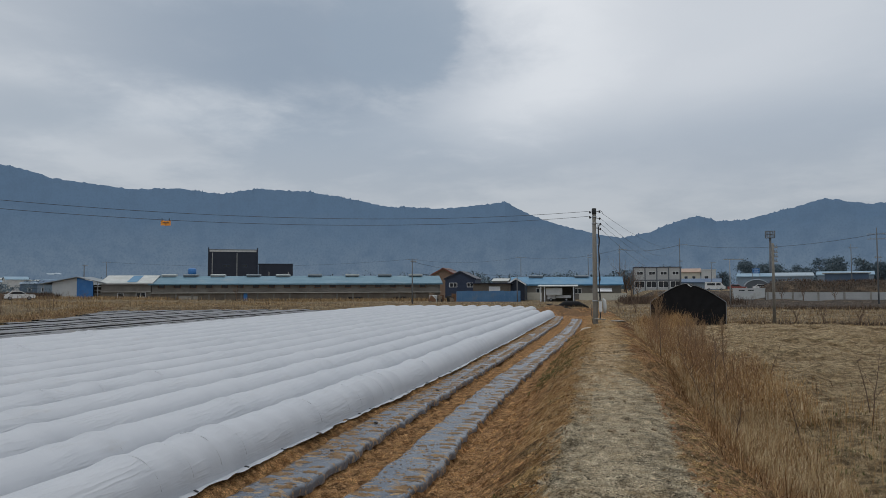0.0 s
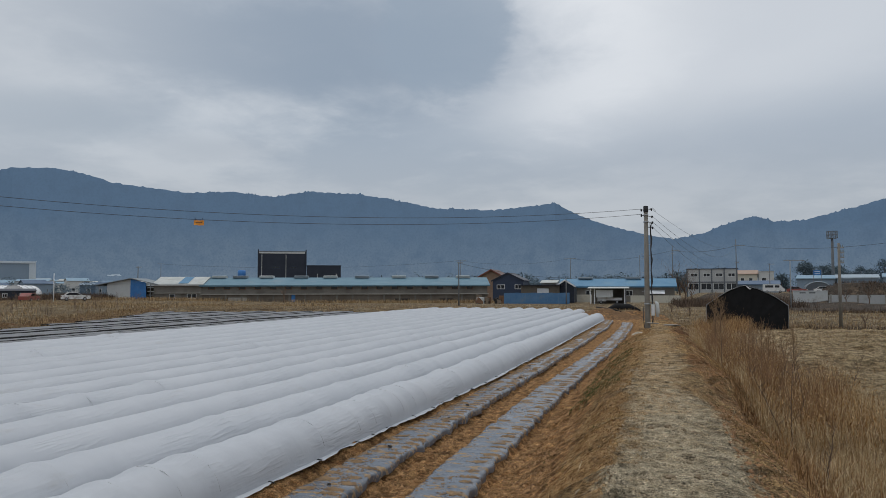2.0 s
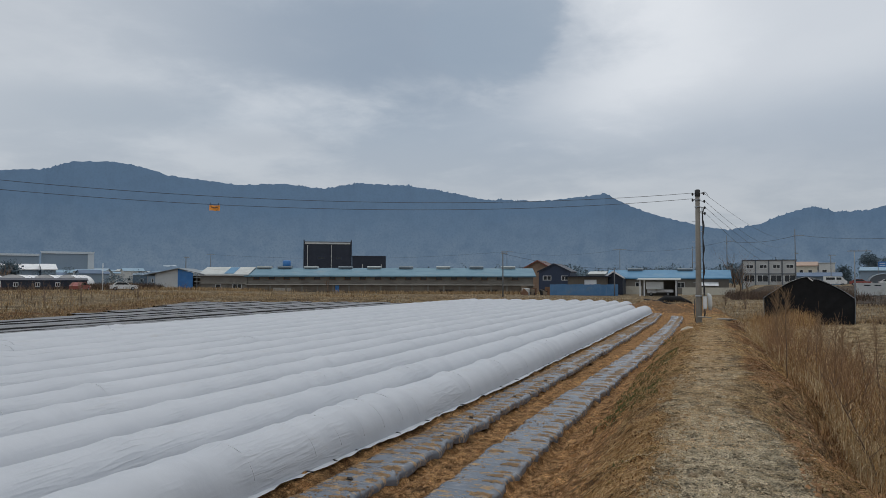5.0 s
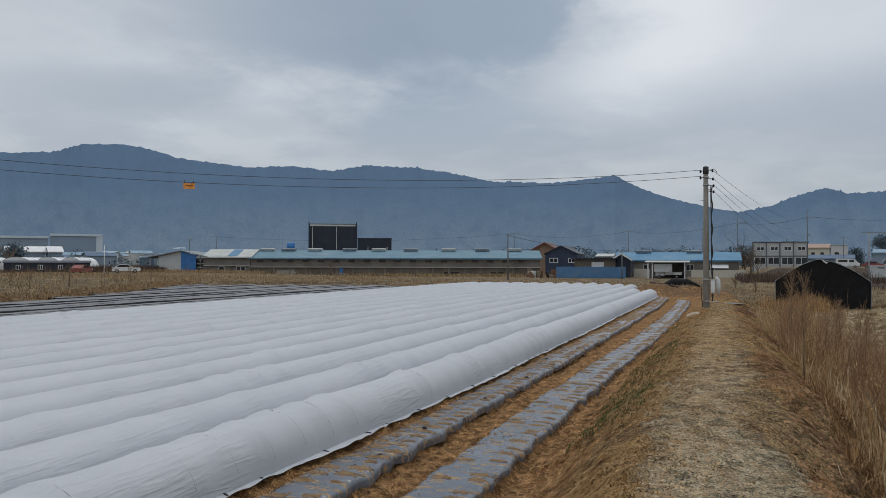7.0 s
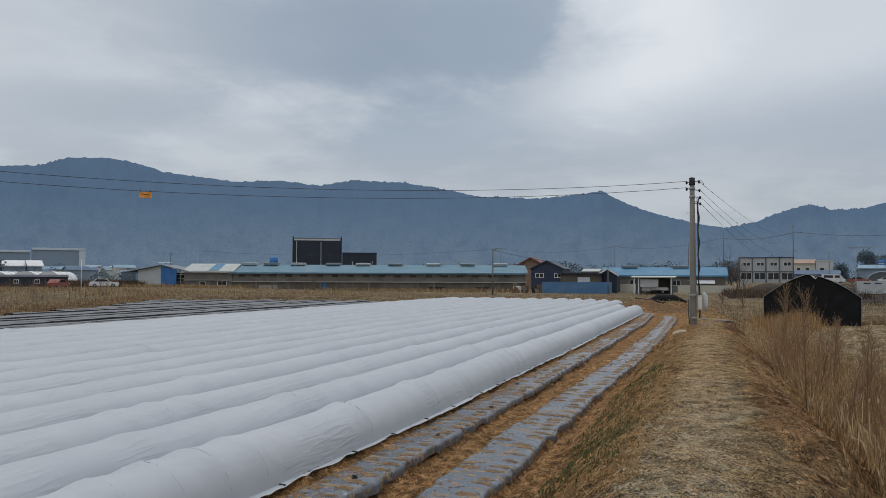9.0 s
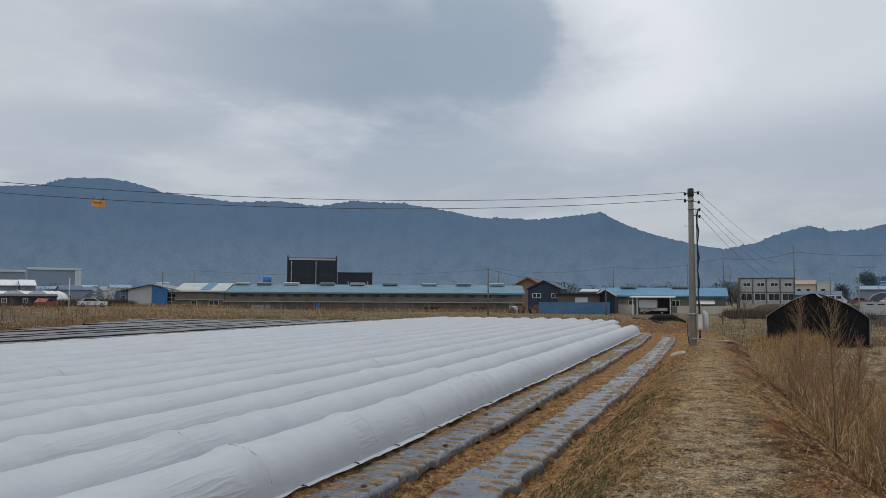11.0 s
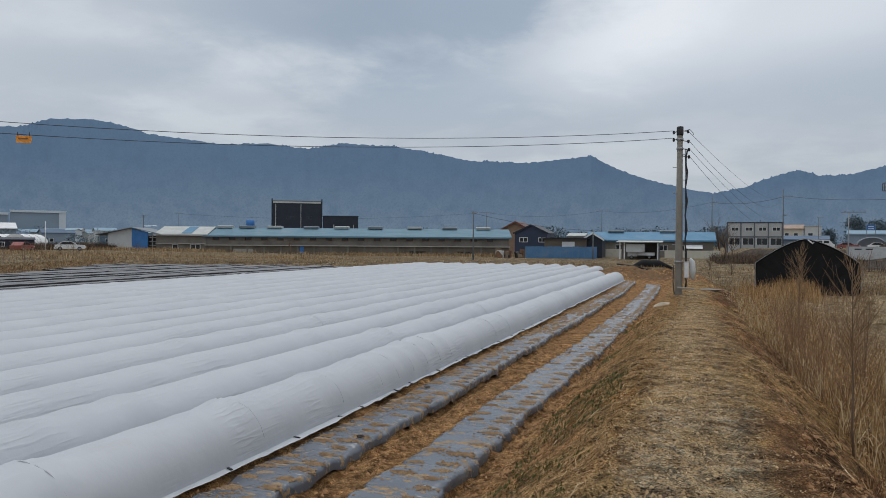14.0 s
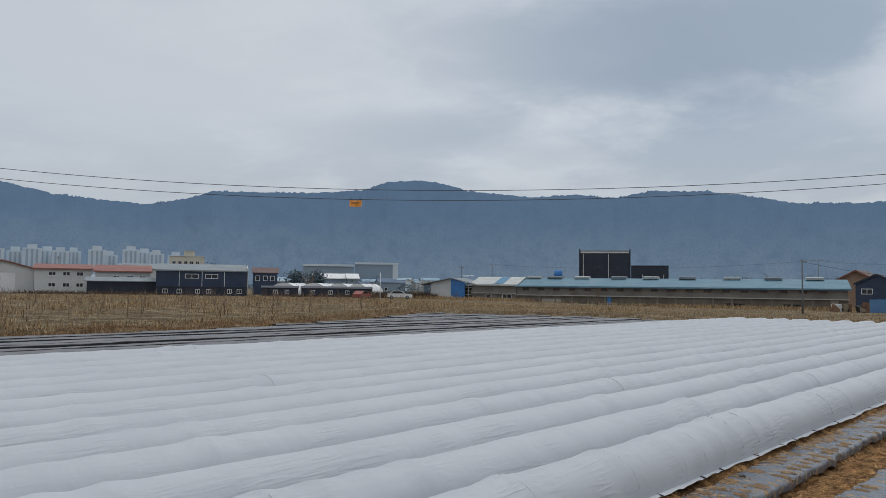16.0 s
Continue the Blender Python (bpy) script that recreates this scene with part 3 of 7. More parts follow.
def grid_mesh(name, P, mat, smooth=True):
    """A mesh from an array of points, rows by columns."""
    r, c, _ = P.shape
    me = bpy.data.meshes.new(name)
    me.vertices.add(r * c)
    me.vertices.foreach_set("co", P.reshape(-1).astype(np.float32))
    i = (np.arange(r - 1)[:, None] * c + np.arange(c - 1)[None, :]).ravel()
    q = np.stack([i, i + 1, i + c + 1, i + c], 1).ravel()
    me.loops.add(len(q))
    me.loops.foreach_set("vertex_index", q.astype(np.int32))
    me.polygons.add(len(q) // 4)
    me.polygons.foreach_set("loop_start", np.arange(0, len(q), 4, dtype=np.int32))
    me.polygons.foreach_set("use_smooth", np.full(len(q) // 4, smooth))
    me.materials.append(mat)
    me.update(calc_edges=True)
    return me


def tri_mesh(name, V, F, mat):
    """A mesh of triangles from arrays."""
    me = bpy.data.meshes.new(name)
    me.vertices.add(len(V))
    me.vertices.foreach_set("co", V.reshape(-1).astype(np.float32))
    me.loops.add(F.size)
    me.loops.foreach_set("vertex_index", F.ravel().astype(np.int32))
    me.polygons.add(len(F))
    me.polygons.foreach_set("loop_start", np.arange(0, F.size, 3, dtype=np.int32))
    me.materials.append(mat)
    me.update(calc_edges=True)
    return me


def lattice(seed, cell):
    """Smooth value noise over the plane, about -1 to 1, with bumps of the size of a cell."""
    rng = np.random.RandomState(seed)
    tab = rng.uniform(-1, 1, (256, 256))

    def f(x, y):
        x, y = np.asarray(x) / cell + 1000.37, np.asarray(y) / cell + 1000.71
        ix, iy = np.floor(x).astype(int), np.floor(y).astype(int)
        fx, fy = x - ix, y - iy
        fx, fy = fx * fx * (3 - 2 * fx), fy * fy * (3 - 2 * fy)
        g = lambda a, b: tab[a % 256, b % 256]  # noqa: E731
        return (g(ix, iy) * (1 - fx) + g(ix + 1, iy) * fx) * (1 - fy) + (g(ix, iy + 1) * (1 - fx) + g(ix + 1, iy + 1) * fx) * fy
    return f


def smooth(v, lo, hi):
    t = np.clip((np.asarray(v, float) - lo) / (hi - lo), 0, 1)
    return t * t * (3 - 2 * t)

# ---- ground ----
N_BIG, N_MID, N_SMALL, N_TINY, N_CRUMB = lattice(1, 9.0), lattice(2, 1.1), lattice(3, 0.33), lattice(4, 0.13), lattice(5, 0.065)


ROW_FIRST, ROW_GAP, FIELD_RISE = -4.05, 0.995, 0.0115


def rowshift(y):
    """The rows run a little to the right as they go away."""
    return np.interp(y, [-20, 4, 7, 10, 13, 16, 20, 25, 31, 38, 46, 62], [-1.80, -0.60, -0.45, -0.27, -0.08, 0.07, 0.20, 0.37, 0.54, 0.74, 0.95, 1.37])


def crest_x(y):
    return 0.03 + 0.02 * (np.clip(y, -20, 45) - 14)


def bed_near(y):
    """Middle of the narrow bed beside the cloth; it wanders a little."""
    return np.interp(y, [-10, 4, 7, 10, 13, 16, 20, 25, 29, 34, 40, 50], [-4.15, -3.63, -3.51, -3.41, -3.31, -3.20, -3.06, -2.84, -2.68, -2.56, -2.30, -2.38])


def bed_wide(y):
    """Middle of the bed along the foot of the bank."""
    return np.interp(y, [-10, 4, 7, 10, 13, 16, 20, 25, 30, 36, 44, 50], [-2.95, -2.53, -2.40, -2.31, -2.25, -2.16, -1.95, -1.62, -1.42, -1.22, -1.12, -1.17])


def field_left(y):
    return np.interp(y, [-60, 15, 25, 32, 40, 48, 54, 60], [-29.0, -29.9, -31.0, -32.5, -34.5, -38.2, -41.3, -43.0])


def field_back(x):
    return 61.0 - 0.36 * np.clip(-29.0 - x, 0, 60)


def height(x, y, rough=1.0):
    x, y = np.asarray(x, float), np.asarray(y, float)
    s, u = x - crest_x(y), x - rowshift(y)
    s = s + rough * (0.09 * N_MID(y * 0.7, np.sign(s) * 3) + 0.05 * N_SMALL(y * 0.8, np.sign(s) * 2)) * smooth(np.abs(s), 0.15, 0.5)
    zc = 0.10 + 0.58 * (1 - smooth(y, 21, 37)) + 0.09 * smooth(y, 9, 13) * (1 - smooth(y, 17, 25)) - 0.45 * smooth(y, 48, 80)
    bank = np.maximum(smooth(field_left(y) - x, 0, 1.1), smooth(y - field_back(x), 0, 2.0))
    far = smooth(y, 66, 100)
    zl = 0.38 * bank * (1 - far) + far * (-0.42 + 0.62 * smooth(-x, 52, 92))
    zr = -0.15 - 0.004 * np.clip(y, 0, 48) - 0.55 * smooth(y, 48.5, 53) * (1 - far) - 0.1 * far
    zc = np.maximum(zc, -0.45)
    left = zl + (zc - zl) * smooth(s, -1.72, -0.38)
    foot = 1 + rough * (0.22 * N_MID(y * 0.45, y * 0 + 8) + 0.12 * N_SMALL(y * 0.7, x * 0.3 + 5))
    right = zr + (zc - zr) * (1 - smooth(s / foot, 0.45, 2.1))
    z = np.where(s < 0, left, right)
    z = z + 0.025 * np.exp(-(s / 0.35) ** 2) * (y < 40)
    flat = (y < 48) & (s < -1.0)
    z = z - flat * (0.05 * np.exp(-((x - bed_near(y) - 0.34) / 0.06) ** 2) + 0.07 * np.exp(-((x - bed_wide(y) - 0.375) / 0.06) ** 2) + 0.03 * np.exp(-((x - bed_wide(y) - 0.55) / 0.2) ** 2))
    z = z + (0.122 + FIELD_RISE * np.clip(-3.65 - u, 0, 13.5)) * (1 - smooth(u, -3.66, -3.30)) * smooth(u, -17.75, -17.45) * (1 - smooth(y, 58.5, 60))
    # raised yard across the road, and an earth mound beyond the yard wall
    z = z + 1.5 * smooth(y, 150, 162) * smooth(x, 9, 14) * (1 - smooth(x, 130, 170)) * (1 - smooth(y, 245, 280))
    z = z + 3.5 * np.exp(-((y - 143.0) / 5.0) ** 2) * smooth(x + 0.7 * N_BIG(x * 0.5, y * 0), 26.5, 34) * (1 - smooth(x, 95, 120)) * (1 + 0.12 * N_BIG(x * 1.4, y))
    z = z + 0.35 * np.exp(-((y - 124.0) / 3.5) ** 2) * smooth(x, 15, 19) * (1 - smooth(x, 95, 120)) * (1 + 0.8 * N_BIG(x * 2.0, y))
    # spoil heap behind the ends of the first rows
    z = z + 0.5 * np.exp(-((x + 3.0) / 1.5) ** 2 - ((y - 55.0) / 1.6) ** 2) + 0.45 * np.exp(-((x + 0.6) / 1.6) ** 2 - ((y - 56.5) / 1.3) ** 2)
    slope = smooth(s, -1.8, -1.3) * (1 - smooth(s, -0.5, -0.2)) + smooth(s, 0.4, 0.7) * (1 - smooth(s, 1.8, 2.6))
    soil = (u > -17.9) & (s < -1.45) & (y < 62)
    amp = np.where(soil, 1.0, 0.55) + 1.0 * slope
    near = (np.abs(x) < 30) & (y < 90)
    z = z + rough * near * amp * (0.022 * N_MID(x, y) + np.where(soil, 0.026, 0.020) * N_SMALL(x, y) + np.where(soil, 0.021, 0.013) * N_TINY(x, y) + np.where(soil, 0.009, 0.011) * N_CRUMB(x, y))
    z = z + rough * 0.018 * N_SMALL(x * 0.45, y * 1.3) * (np.abs(s) < 0.9) * near
    z = z + rough * near * slope * (0.030 * N_SMALL(y * 1.5, s * 0.35) + 0.016 * N_TINY(y * 1.3, s * 0.4))
    field = smooth(s, 2.0, 3.0) * (y < 49)
    z = z + rough * field * (0.17 * N_MID(x * 0.6, y * 0.6) + 0.10 * N_SMALL(x * 0.6, y * 0.6))
    return z + 0.12 * N_BIG(x * 0.3, y * 0.3) * smooth(np.hypot(x, y), 60, 200)


def spread(*runs):
    out = []
    for a, b, step in runs:
        out += list(np.arange(a, b, step))
    return np.array(out)


def far_steps(start, end, first, grow=1.25):
    out, p, st = [], start, first
    while abs(p) < abs(end):
        out.append(p)
        p += st
        st *= grow
    return np.array(out + [end])


gx = np.concatenate([far_steps(-62, -3200, -2.5)[::-1], spread((-61, -20, 1.2), (-20, -5, 0.4), (-5, -4, 0.1), (-4, 2.2, 0.036), (2.2, 5, 0.1), (5, 14, 0.3), (14, 40, 0.9)), far_steps(40, 3200, 2.0)])
gy = np.concatenate([far_steps(-8, -3200, -1.5)[::-1], spread((-7.9, 2, 0.3), (2, 15, 0.045), (15, 24, 0.08), (24, 36, 0.16), (36, 66, 0.35), (66, 172, 1.7)), far_steps(172, 3200, 4.0)])
GX, GY = np.meshgrid(gx, gy)
ground_me = grid_mesh("ground", np.stack([GX, GY, height(GX, GY)], -1), GROUND)
S, U = GX - crest_x(GY), GX - rowshift(GY)
infield = (GX > field_left(GY)) & (GY < field_back(GX))
soil_zone = np.where(infield & (S < 0) & (GX - field_left(GY) > 0.8) & (field_back(GX) - GY > 0.8), 1 - smooth(S + 0.22 * N_MID(GX, GY * 0.7) + 0.16 * N_SMALL(GX * 0.5, GY * 1.4), -1.22, -0.72), 0.0)
soil_zone = soil_zone * (1 - smooth(-U, 17.4, 17.8))
soil_zone = np.maximum(soil_zone, np.exp(-((GX + 3.0) / 1.9) ** 2 - ((GY - 55) / 1.9) ** 2) > 0.3)
soil_zone = np.maximum(soil_zone, 0.75 * (1 - smooth(np.abs(GX + 2.0), 3, 6)) * smooth(GY, 48, 51) * (1 - smooth(GY, 58, 63)))
soil_zone = np.maximum(soil_zone, 0.65 * np.clip(0.9 * N_MID(GX * 0.6, GY * 0.6) + 0.6, 0, 1) * smooth(S + 0.14 * N_SMALL(GX, GY), 0.46, 0.60) * (1 - smooth(S + 0.2 * N_SMALL(GX * 0.6, GY * 1.3), 0.95, 1.3)) * (0.5 + 0.5 * smooth(GY, 5, 9)) * (GY < 47))
SW = S + 0.16 * N_MID(GX * 0.8 + 5, GY * 0.8) + 0.10 * N_SMALL(GX, GY)
path_zone = smooth(SW, -0.70, -0.32) * (1 - smooth(SW + 0.2 * smooth(GY, 8.5, 11.5), 0.40, 0.90)) * (1 - 0.35 * smooth(GY + 1.5 * N_MID(GX, GY), 8, 11.5) - 0.3 * smooth(GY, 11, 20)) * (GY < 45)
green_zone = 0.22 * smooth(S, -1.65, -1.4) * (1 - smooth(S, -0.95, -0.7)) * np.clip(N_MID(GX * 1.3, GY * 0.8) + 0.55, 0, 1)
green_zone = np.maximum(green_zone, 0.55 * np.clip(N_BIG(GX * 2.2 + 30, GY * 2.2) * 1.6 - 0.2, 0, 1) * (S > 2.2) * (GY < 48))
dull_zone = np.maximum(smooth(GY, 47.5, 50.0) * (S > -1), smooth(field_left(GY) - GX, -0.3, 0.6))
dull_zone = np.maximum(dull_zone, smooth(GY - field_back(GX), -1.0, 1.0))
dull_zone = np.maximum(dull_zone, smooth(-U, 17.4, 17.8))
pale_zone = smooth(S, 2.2, 3.4) * (GY < 48.5)
zone = np.stack([soil_zone, path_zone, green_zone, dull_zone], -1).reshape(-1)
att = ground_me.color_attributes.new("zone", "FLOAT_COLOR", "POINT")
att.data.foreach_set("color", zone.astype(np.float32))
# Red-brown bank earth; under the reeds it darkens the ground as painted shade.
earth_zone = smooth(S + 0.2 * N_MID(GX, GY) + 0.2 * N_SMALL(GX, GY) + 0.12 * smooth(GY, 8.5, 11.5), 0.50, 0.95) * (1 - smooth(S + 0.3 * N_MID(GX * 0.6, GY * 0.6), 1.3 + 1.2 * smooth(GY, 9, 12), 2.0 + 1.4 * smooth(GY, 9, 12))) * (0.15 + 0.55 * smooth(GY, 9.5, 13) + 0.3 * smooth(S, 1.0, 1.4)) * np.clip(1.1 * N_MID(GX * 0.8 + 3, GY * 0.8) + 0.85, 0.2, 1) * (GY < 48)
earth_zone = np.maximum(earth_zone, 0.3 * np.clip(N_MID(GX * 0.9 + 7, GY * 0.6) + 0.2, 0, 1) * smooth(S, -1.9, -1.5) * (1 - smooth(S, -1.2, -0.8)) * (GY < 47))
earth_zone = np.maximum(earth_zone, 0.75 * smooth(field_left(GY) - GX, -0.2, 0.3) * (1 - smooth(field_left(GY) - GX, 1.0, 1.8)) * (GY < 60))
mound_zone = (smooth(GY, 90, 97) * (1 - smooth(GY, 158, 166)) * smooth(GX, 13 - 6 * smooth(GY, 120, 135), 18 - 6 * smooth(GY, 120, 135)) * (1 - smooth(GX, 100, 130)))
earth_att = ground_me.color_attributes.new("earth", "FLOAT_COLOR", "POINT")
earth_att.data.foreach_set("color", np.stack([earth_zone, pale_zone, mound_zone, earth_zone * 0 + 1], -1).reshape(-1).astype(np.float32))
ground = tagged(new("ground", ground_me), "brown farm soil, trodden earth path and dry straw-coloured grass", "ground", "", "structure")

# ---- distant hills ----
RIDGE_LEFT = [(-110, 5.5), (-95, 6.6), (-80, 7.4), (-72.8, 6.9), (-69.4, 6.2), (-63.5, 5.85), (-60.9, 6.4), (-58.9, 7.05), (-51.4, 7.25), (-47.5, 7.6), (-45.7, 8.25), (-43.5, 8.4),
              (-41.3, 8.15), (-39.5, 7.65), (-34.5, 7.15), (-31.5, 7.35), (-28.2, 7.05), (-25.7, 7.5), (-21.8, 7.4), (-19.4, 7.05), (-15.6, 6.3), (-11.4, 6.15),
              (-8.3, 6.4), (-6.4, 6.65), (-4.8, 5.8), (-2.6, 4.9), (0.4, 4.1), (2.5, 3.7), (6.0, 2.6), (12.0, 0.5)]
RIDGE_RIGHT = [(-4.0, 1.2), (-1.0, 2.6), (2.5, 3.7), (4.5, 4.1), (5.8, 4.65), (8.0, 5.25), (9.3, 4.8), (11.3, 4.8), (13.5, 5.35), (15.0, 5.7), (16.4, 6.1), (17.4, 5.9), (19.1, 5.55),
               (24, 5.9), (32, 4.8), (45, 5.2), (60, 4.0)]


def hill(name, ridge, reach, seed, label):
    az = np.radians(np.arange(ridge[0][0], ridge[-1][0], 0.04))
    el = np.interp(np.degrees(az), [a for a, _ in ridge], [e for _, e in ridge])
    n1, n2, n3 = lattice(seed, 0.8), lattice(seed + 1, 0.22), lattice(seed + 2, 0.085)
    deg = np.degrees(az)
    crown = np.clip(n2(deg, deg * 0) * 0.06 + np.maximum(n3(deg, deg * 0 + 9), 0) ** 1.5 * 0.17 * smooth(n1(deg * 0.5, deg * 0), -0.4, 0.4), -0.1, 0.35)
    k = np.array([0, 0.06, 0.14, 0.25, 0.38, 0.5, 0.62, 0.74, 0.84, 0.92, 0.97, 1.0, 1.05, 1.2, 1.5])
    top = np.array([0, 0.03, 0.09, 0.18, 0.31, 0.43, 0.56, 0.70, 0.82, 0.92, 0.975, 1.0, 0.97, 0.8, 0.4])
    r = reach * (0.52 + 0.48 * k)
    R, A = np.meshgrid(r, az, indexing="ij")
    E = (np.tan(np.radians(el))[None, :] * reach + 2.0) * top[:, None]
    gul = lattice(seed + 6, 3.2)
    E = E * (1 + 0.06 * gul(np.degrees(A), R / 300) * (1 - np.abs(2 * top[:, None] - 1)))
    E[11] += np.tan(np.radians(crown)) * reach
    E[10] += np.tan(np.radians(crown)) * reach * 0.6
    P = np.stack([np.sin(A) * R, np.cos(A) * R, E - 2.0], -1)
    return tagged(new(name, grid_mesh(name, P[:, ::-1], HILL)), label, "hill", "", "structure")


hill("backdrop_hill_main", RIDGE_LEFT, 2300, 11, "long wooded mountain ridge, haze painted in as blue-grey")
hill("backdrop_hill_far", RIDGE_RIGHT, 2500, 21, "far wooded mountain, haze painted in as blue-grey")

# ---- covered rows ----
HOOP_STEP = 0.52
HOOP_PULL = np.random.RandomState(17).uniform(0, 1, (14, 200)) ** 3.0
HOOP_PULL[0, [k for k in range(200) if 10.0 < (k - 30) * HOOP_STEP < 12.4 or 19.8 < (k - 30) * HOOP_STEP < 21.6 or 4.4 < (k - 30) * HOOP_STEP < 6.2]] = 0.9
HOOP_TURN = np.random.RandomState(18).uniform(0, 6.28, (14, 200))


def tunnel_point(i, theta, y):
    """The cloth of row i at an angle round the hoop (0 right, pi left) and a place along the row."""
    w, h = 0.40, 0.42
    ph = (i * 0.37) % 1
    q = y / HOOP_STEP + ph + 30
    k = np.floor(q).astype(int)
    fr = q - k
    st, ct = np.sin(theta), np.cos(theta)
    # the cloth is stretched like a tent between the hoops that stand proud, and fans of creases start from them
    rise = 0.0 * y
    fan = 0.0 * theta
    for j, d in ((0, fr), (1, 1 - fr)):
        p = HOOP_PULL[i, (k + j) % 200]
        rise = rise + p * np.clip(1 - d / 0.55, 0, 1) ** 1.1
        turn = HOOP_TURN[i, (k + j) % 200]
        spot = 1.15 + 0.5 * np.sin(turn * 3)
        away = np.hypot(d * 1.3, theta - spot)
        phi = np.arctan2(theta - spot, d * 1.3 + 0.05)
        fold = np.abs(np.sin(phi * 5.5 + turn + 0.8 * np.sin(phi * 3 + turn)))
        fan = fan + p * (1 - fold) ** 2 * np.exp(-((away - 0.35) / 0.38) ** 2)
    lean = 0.012 * N_MID(y * 0 + i * 7.3, y * 0.8) + 0.018 * N_BIG(y * 0 + i * 3.1, y * 2.0)
    lift = 0.985 + 0.018 * N_MID(y * 0 + i * 5.7, y * 0.5) + 0.022 * N_BIG(y * 0 + 40 + i * 9.0, y * 1.4)
    slack = np.clip(N_MID(y * 0.6 + i * 4.1, theta * 0.5 + i) + 0.1, 0, 1)
    crease = (1 - np.abs(N_SMALL(theta * 0.45 + i * 11.0 + y * 0.22, y * 0.12 - theta * 0.15))) ** 4
    rad = 1 + 0.088 * rise * (0.25 + 0.75 * st) + 0.036 * fan * st + 0.012 * crease * slack * st + 0.006 * N_SMALL(theta * 0.9 + 3 * i - y * 0.9, y * 0.3)
    x = w * ct * rad * (0.98 + 0.04 * np.abs(ct)) + lean * st
    z = h * lift * np.power(np.clip(st, 0, 1), 0.87) * rad + 0.15 + FIELD_RISE * i
    return x, z


def covered_row(i, y0, y1):
    u = ROW_FIRST - ROW_GAP * i
    base_z = 0.15 + FIELD_RISE * i
    step = 0.042 if i < 4 else 0.07 if i < 7 else 0.16
    ys = np.concatenate([np.arange(y0, 2.0, 0.2), np.arange(2.0, 22.0, step), np.arange(22.0, y1 - 1.0, max(step, 0.13)), np.arange(y1 - 1.0, y1 + 0.05, 0.1)])
    th = np.linspace(0, math.pi, 41 if i < 4 else 27)
    Y, T = np.meshgrid(ys, th, indexing="ij")
    X, Z = tunnel_point(i, T, Y)
    # the far end is gathered to the ground
    shut = smooth(y1 - Y, 0.0, 0.55)
    Z = (Z - base_z) * (0.04 + 0.96 * np.sqrt(shut)) + base_z + 0.005
    X = X * (0.45 + 0.55 * shut)
    # skirts laid flat on the soil, rucked between the pegs
    edge = 0.08 + 0.035 * N_MID(Y[:, :1] * 0 + i * 13.0, Y[:, :1] * 1.3) + 0.02 * N_SMALL(Y[:, :1] * 0 + i, Y[:, :1])
    XR, XL = X[:, :1] + edge, X[:, -1:] - 0.05
    ZR = base_z + 0.03 * np.abs(N_SMALL(Y[:, :1] * 0 + i, Y[:, :1] * 1.5))
    ZM = base_z + 0.004 + 0.022 * np.abs(N_TINY(Y[:, :1] * 0.8 + i, Y[:, :1] * 0.5))
    X = np.concatenate([XR, X[:, :1] + edge * 0.5, X, XL], 1)
    Z = np.concatenate([ZR, ZM, Z, ZR - 0.005], 1)
    Y2 = np.repeat(Y[:, :1], X.shape[1], 1)
    base = thing("row_cover_tunnel", "low crop tunnel of white spun cloth over hoops", "crop tunnel", pose(0, 0, 0), "covered crop rows")
    P = np.stack([X + u + rowshift(Y2), Y2, Z], -1)
    part("cloth", grid_mesh("cloth", P[:, 2:-1], FABRIC), None, base)
    part("skirt", grid_mesh("skirt", P[:, :3], FABRIC), None, base, "cloth hem lying on the soil")
    part("skirt", grid_mesh("skirt", P[:, -2:], FABRIC), None, base, "cloth hem lying on the soil")
    ph = (i * 0.37) % 1
    for k in range(200):
        y = (k - ph - 30) * HOOP_STEP
        if HOOP_PULL[i, k] > (0.45 if i == 0 else 0.88) and 2.5 < y < 30 - (2 * i if i < 6 else 8):
            ths = np.linspace(0.25, math.pi - 0.35, 25)
            hx, hz = tunnel_point(i, ths, np.full(25, y))
            part("hoop", Geo().tube([(a + u + float(rowshift(y)), y, b) for a, b in zip(hx, hz + 0.0012)], 0.0042, 6), HOOP, base, smooth=True)
    return base


HOOP = material("pale_hoop_under_cloth", (0.56, 0.575, 0.60), (0.61, 0.62, 0.64), 4, 0.8, 0, 0.0)
ROW_ENDS = [49.0, 50.0, 57.6, 58.6, 59.3, 59.6, 59.4, 59.0, 58.5, 58.0, 57.5, 57.0, 56.5, 56.0]
for i, end in enumerate(ROW_ENDS):
    covered_row(i, -14.0, end)


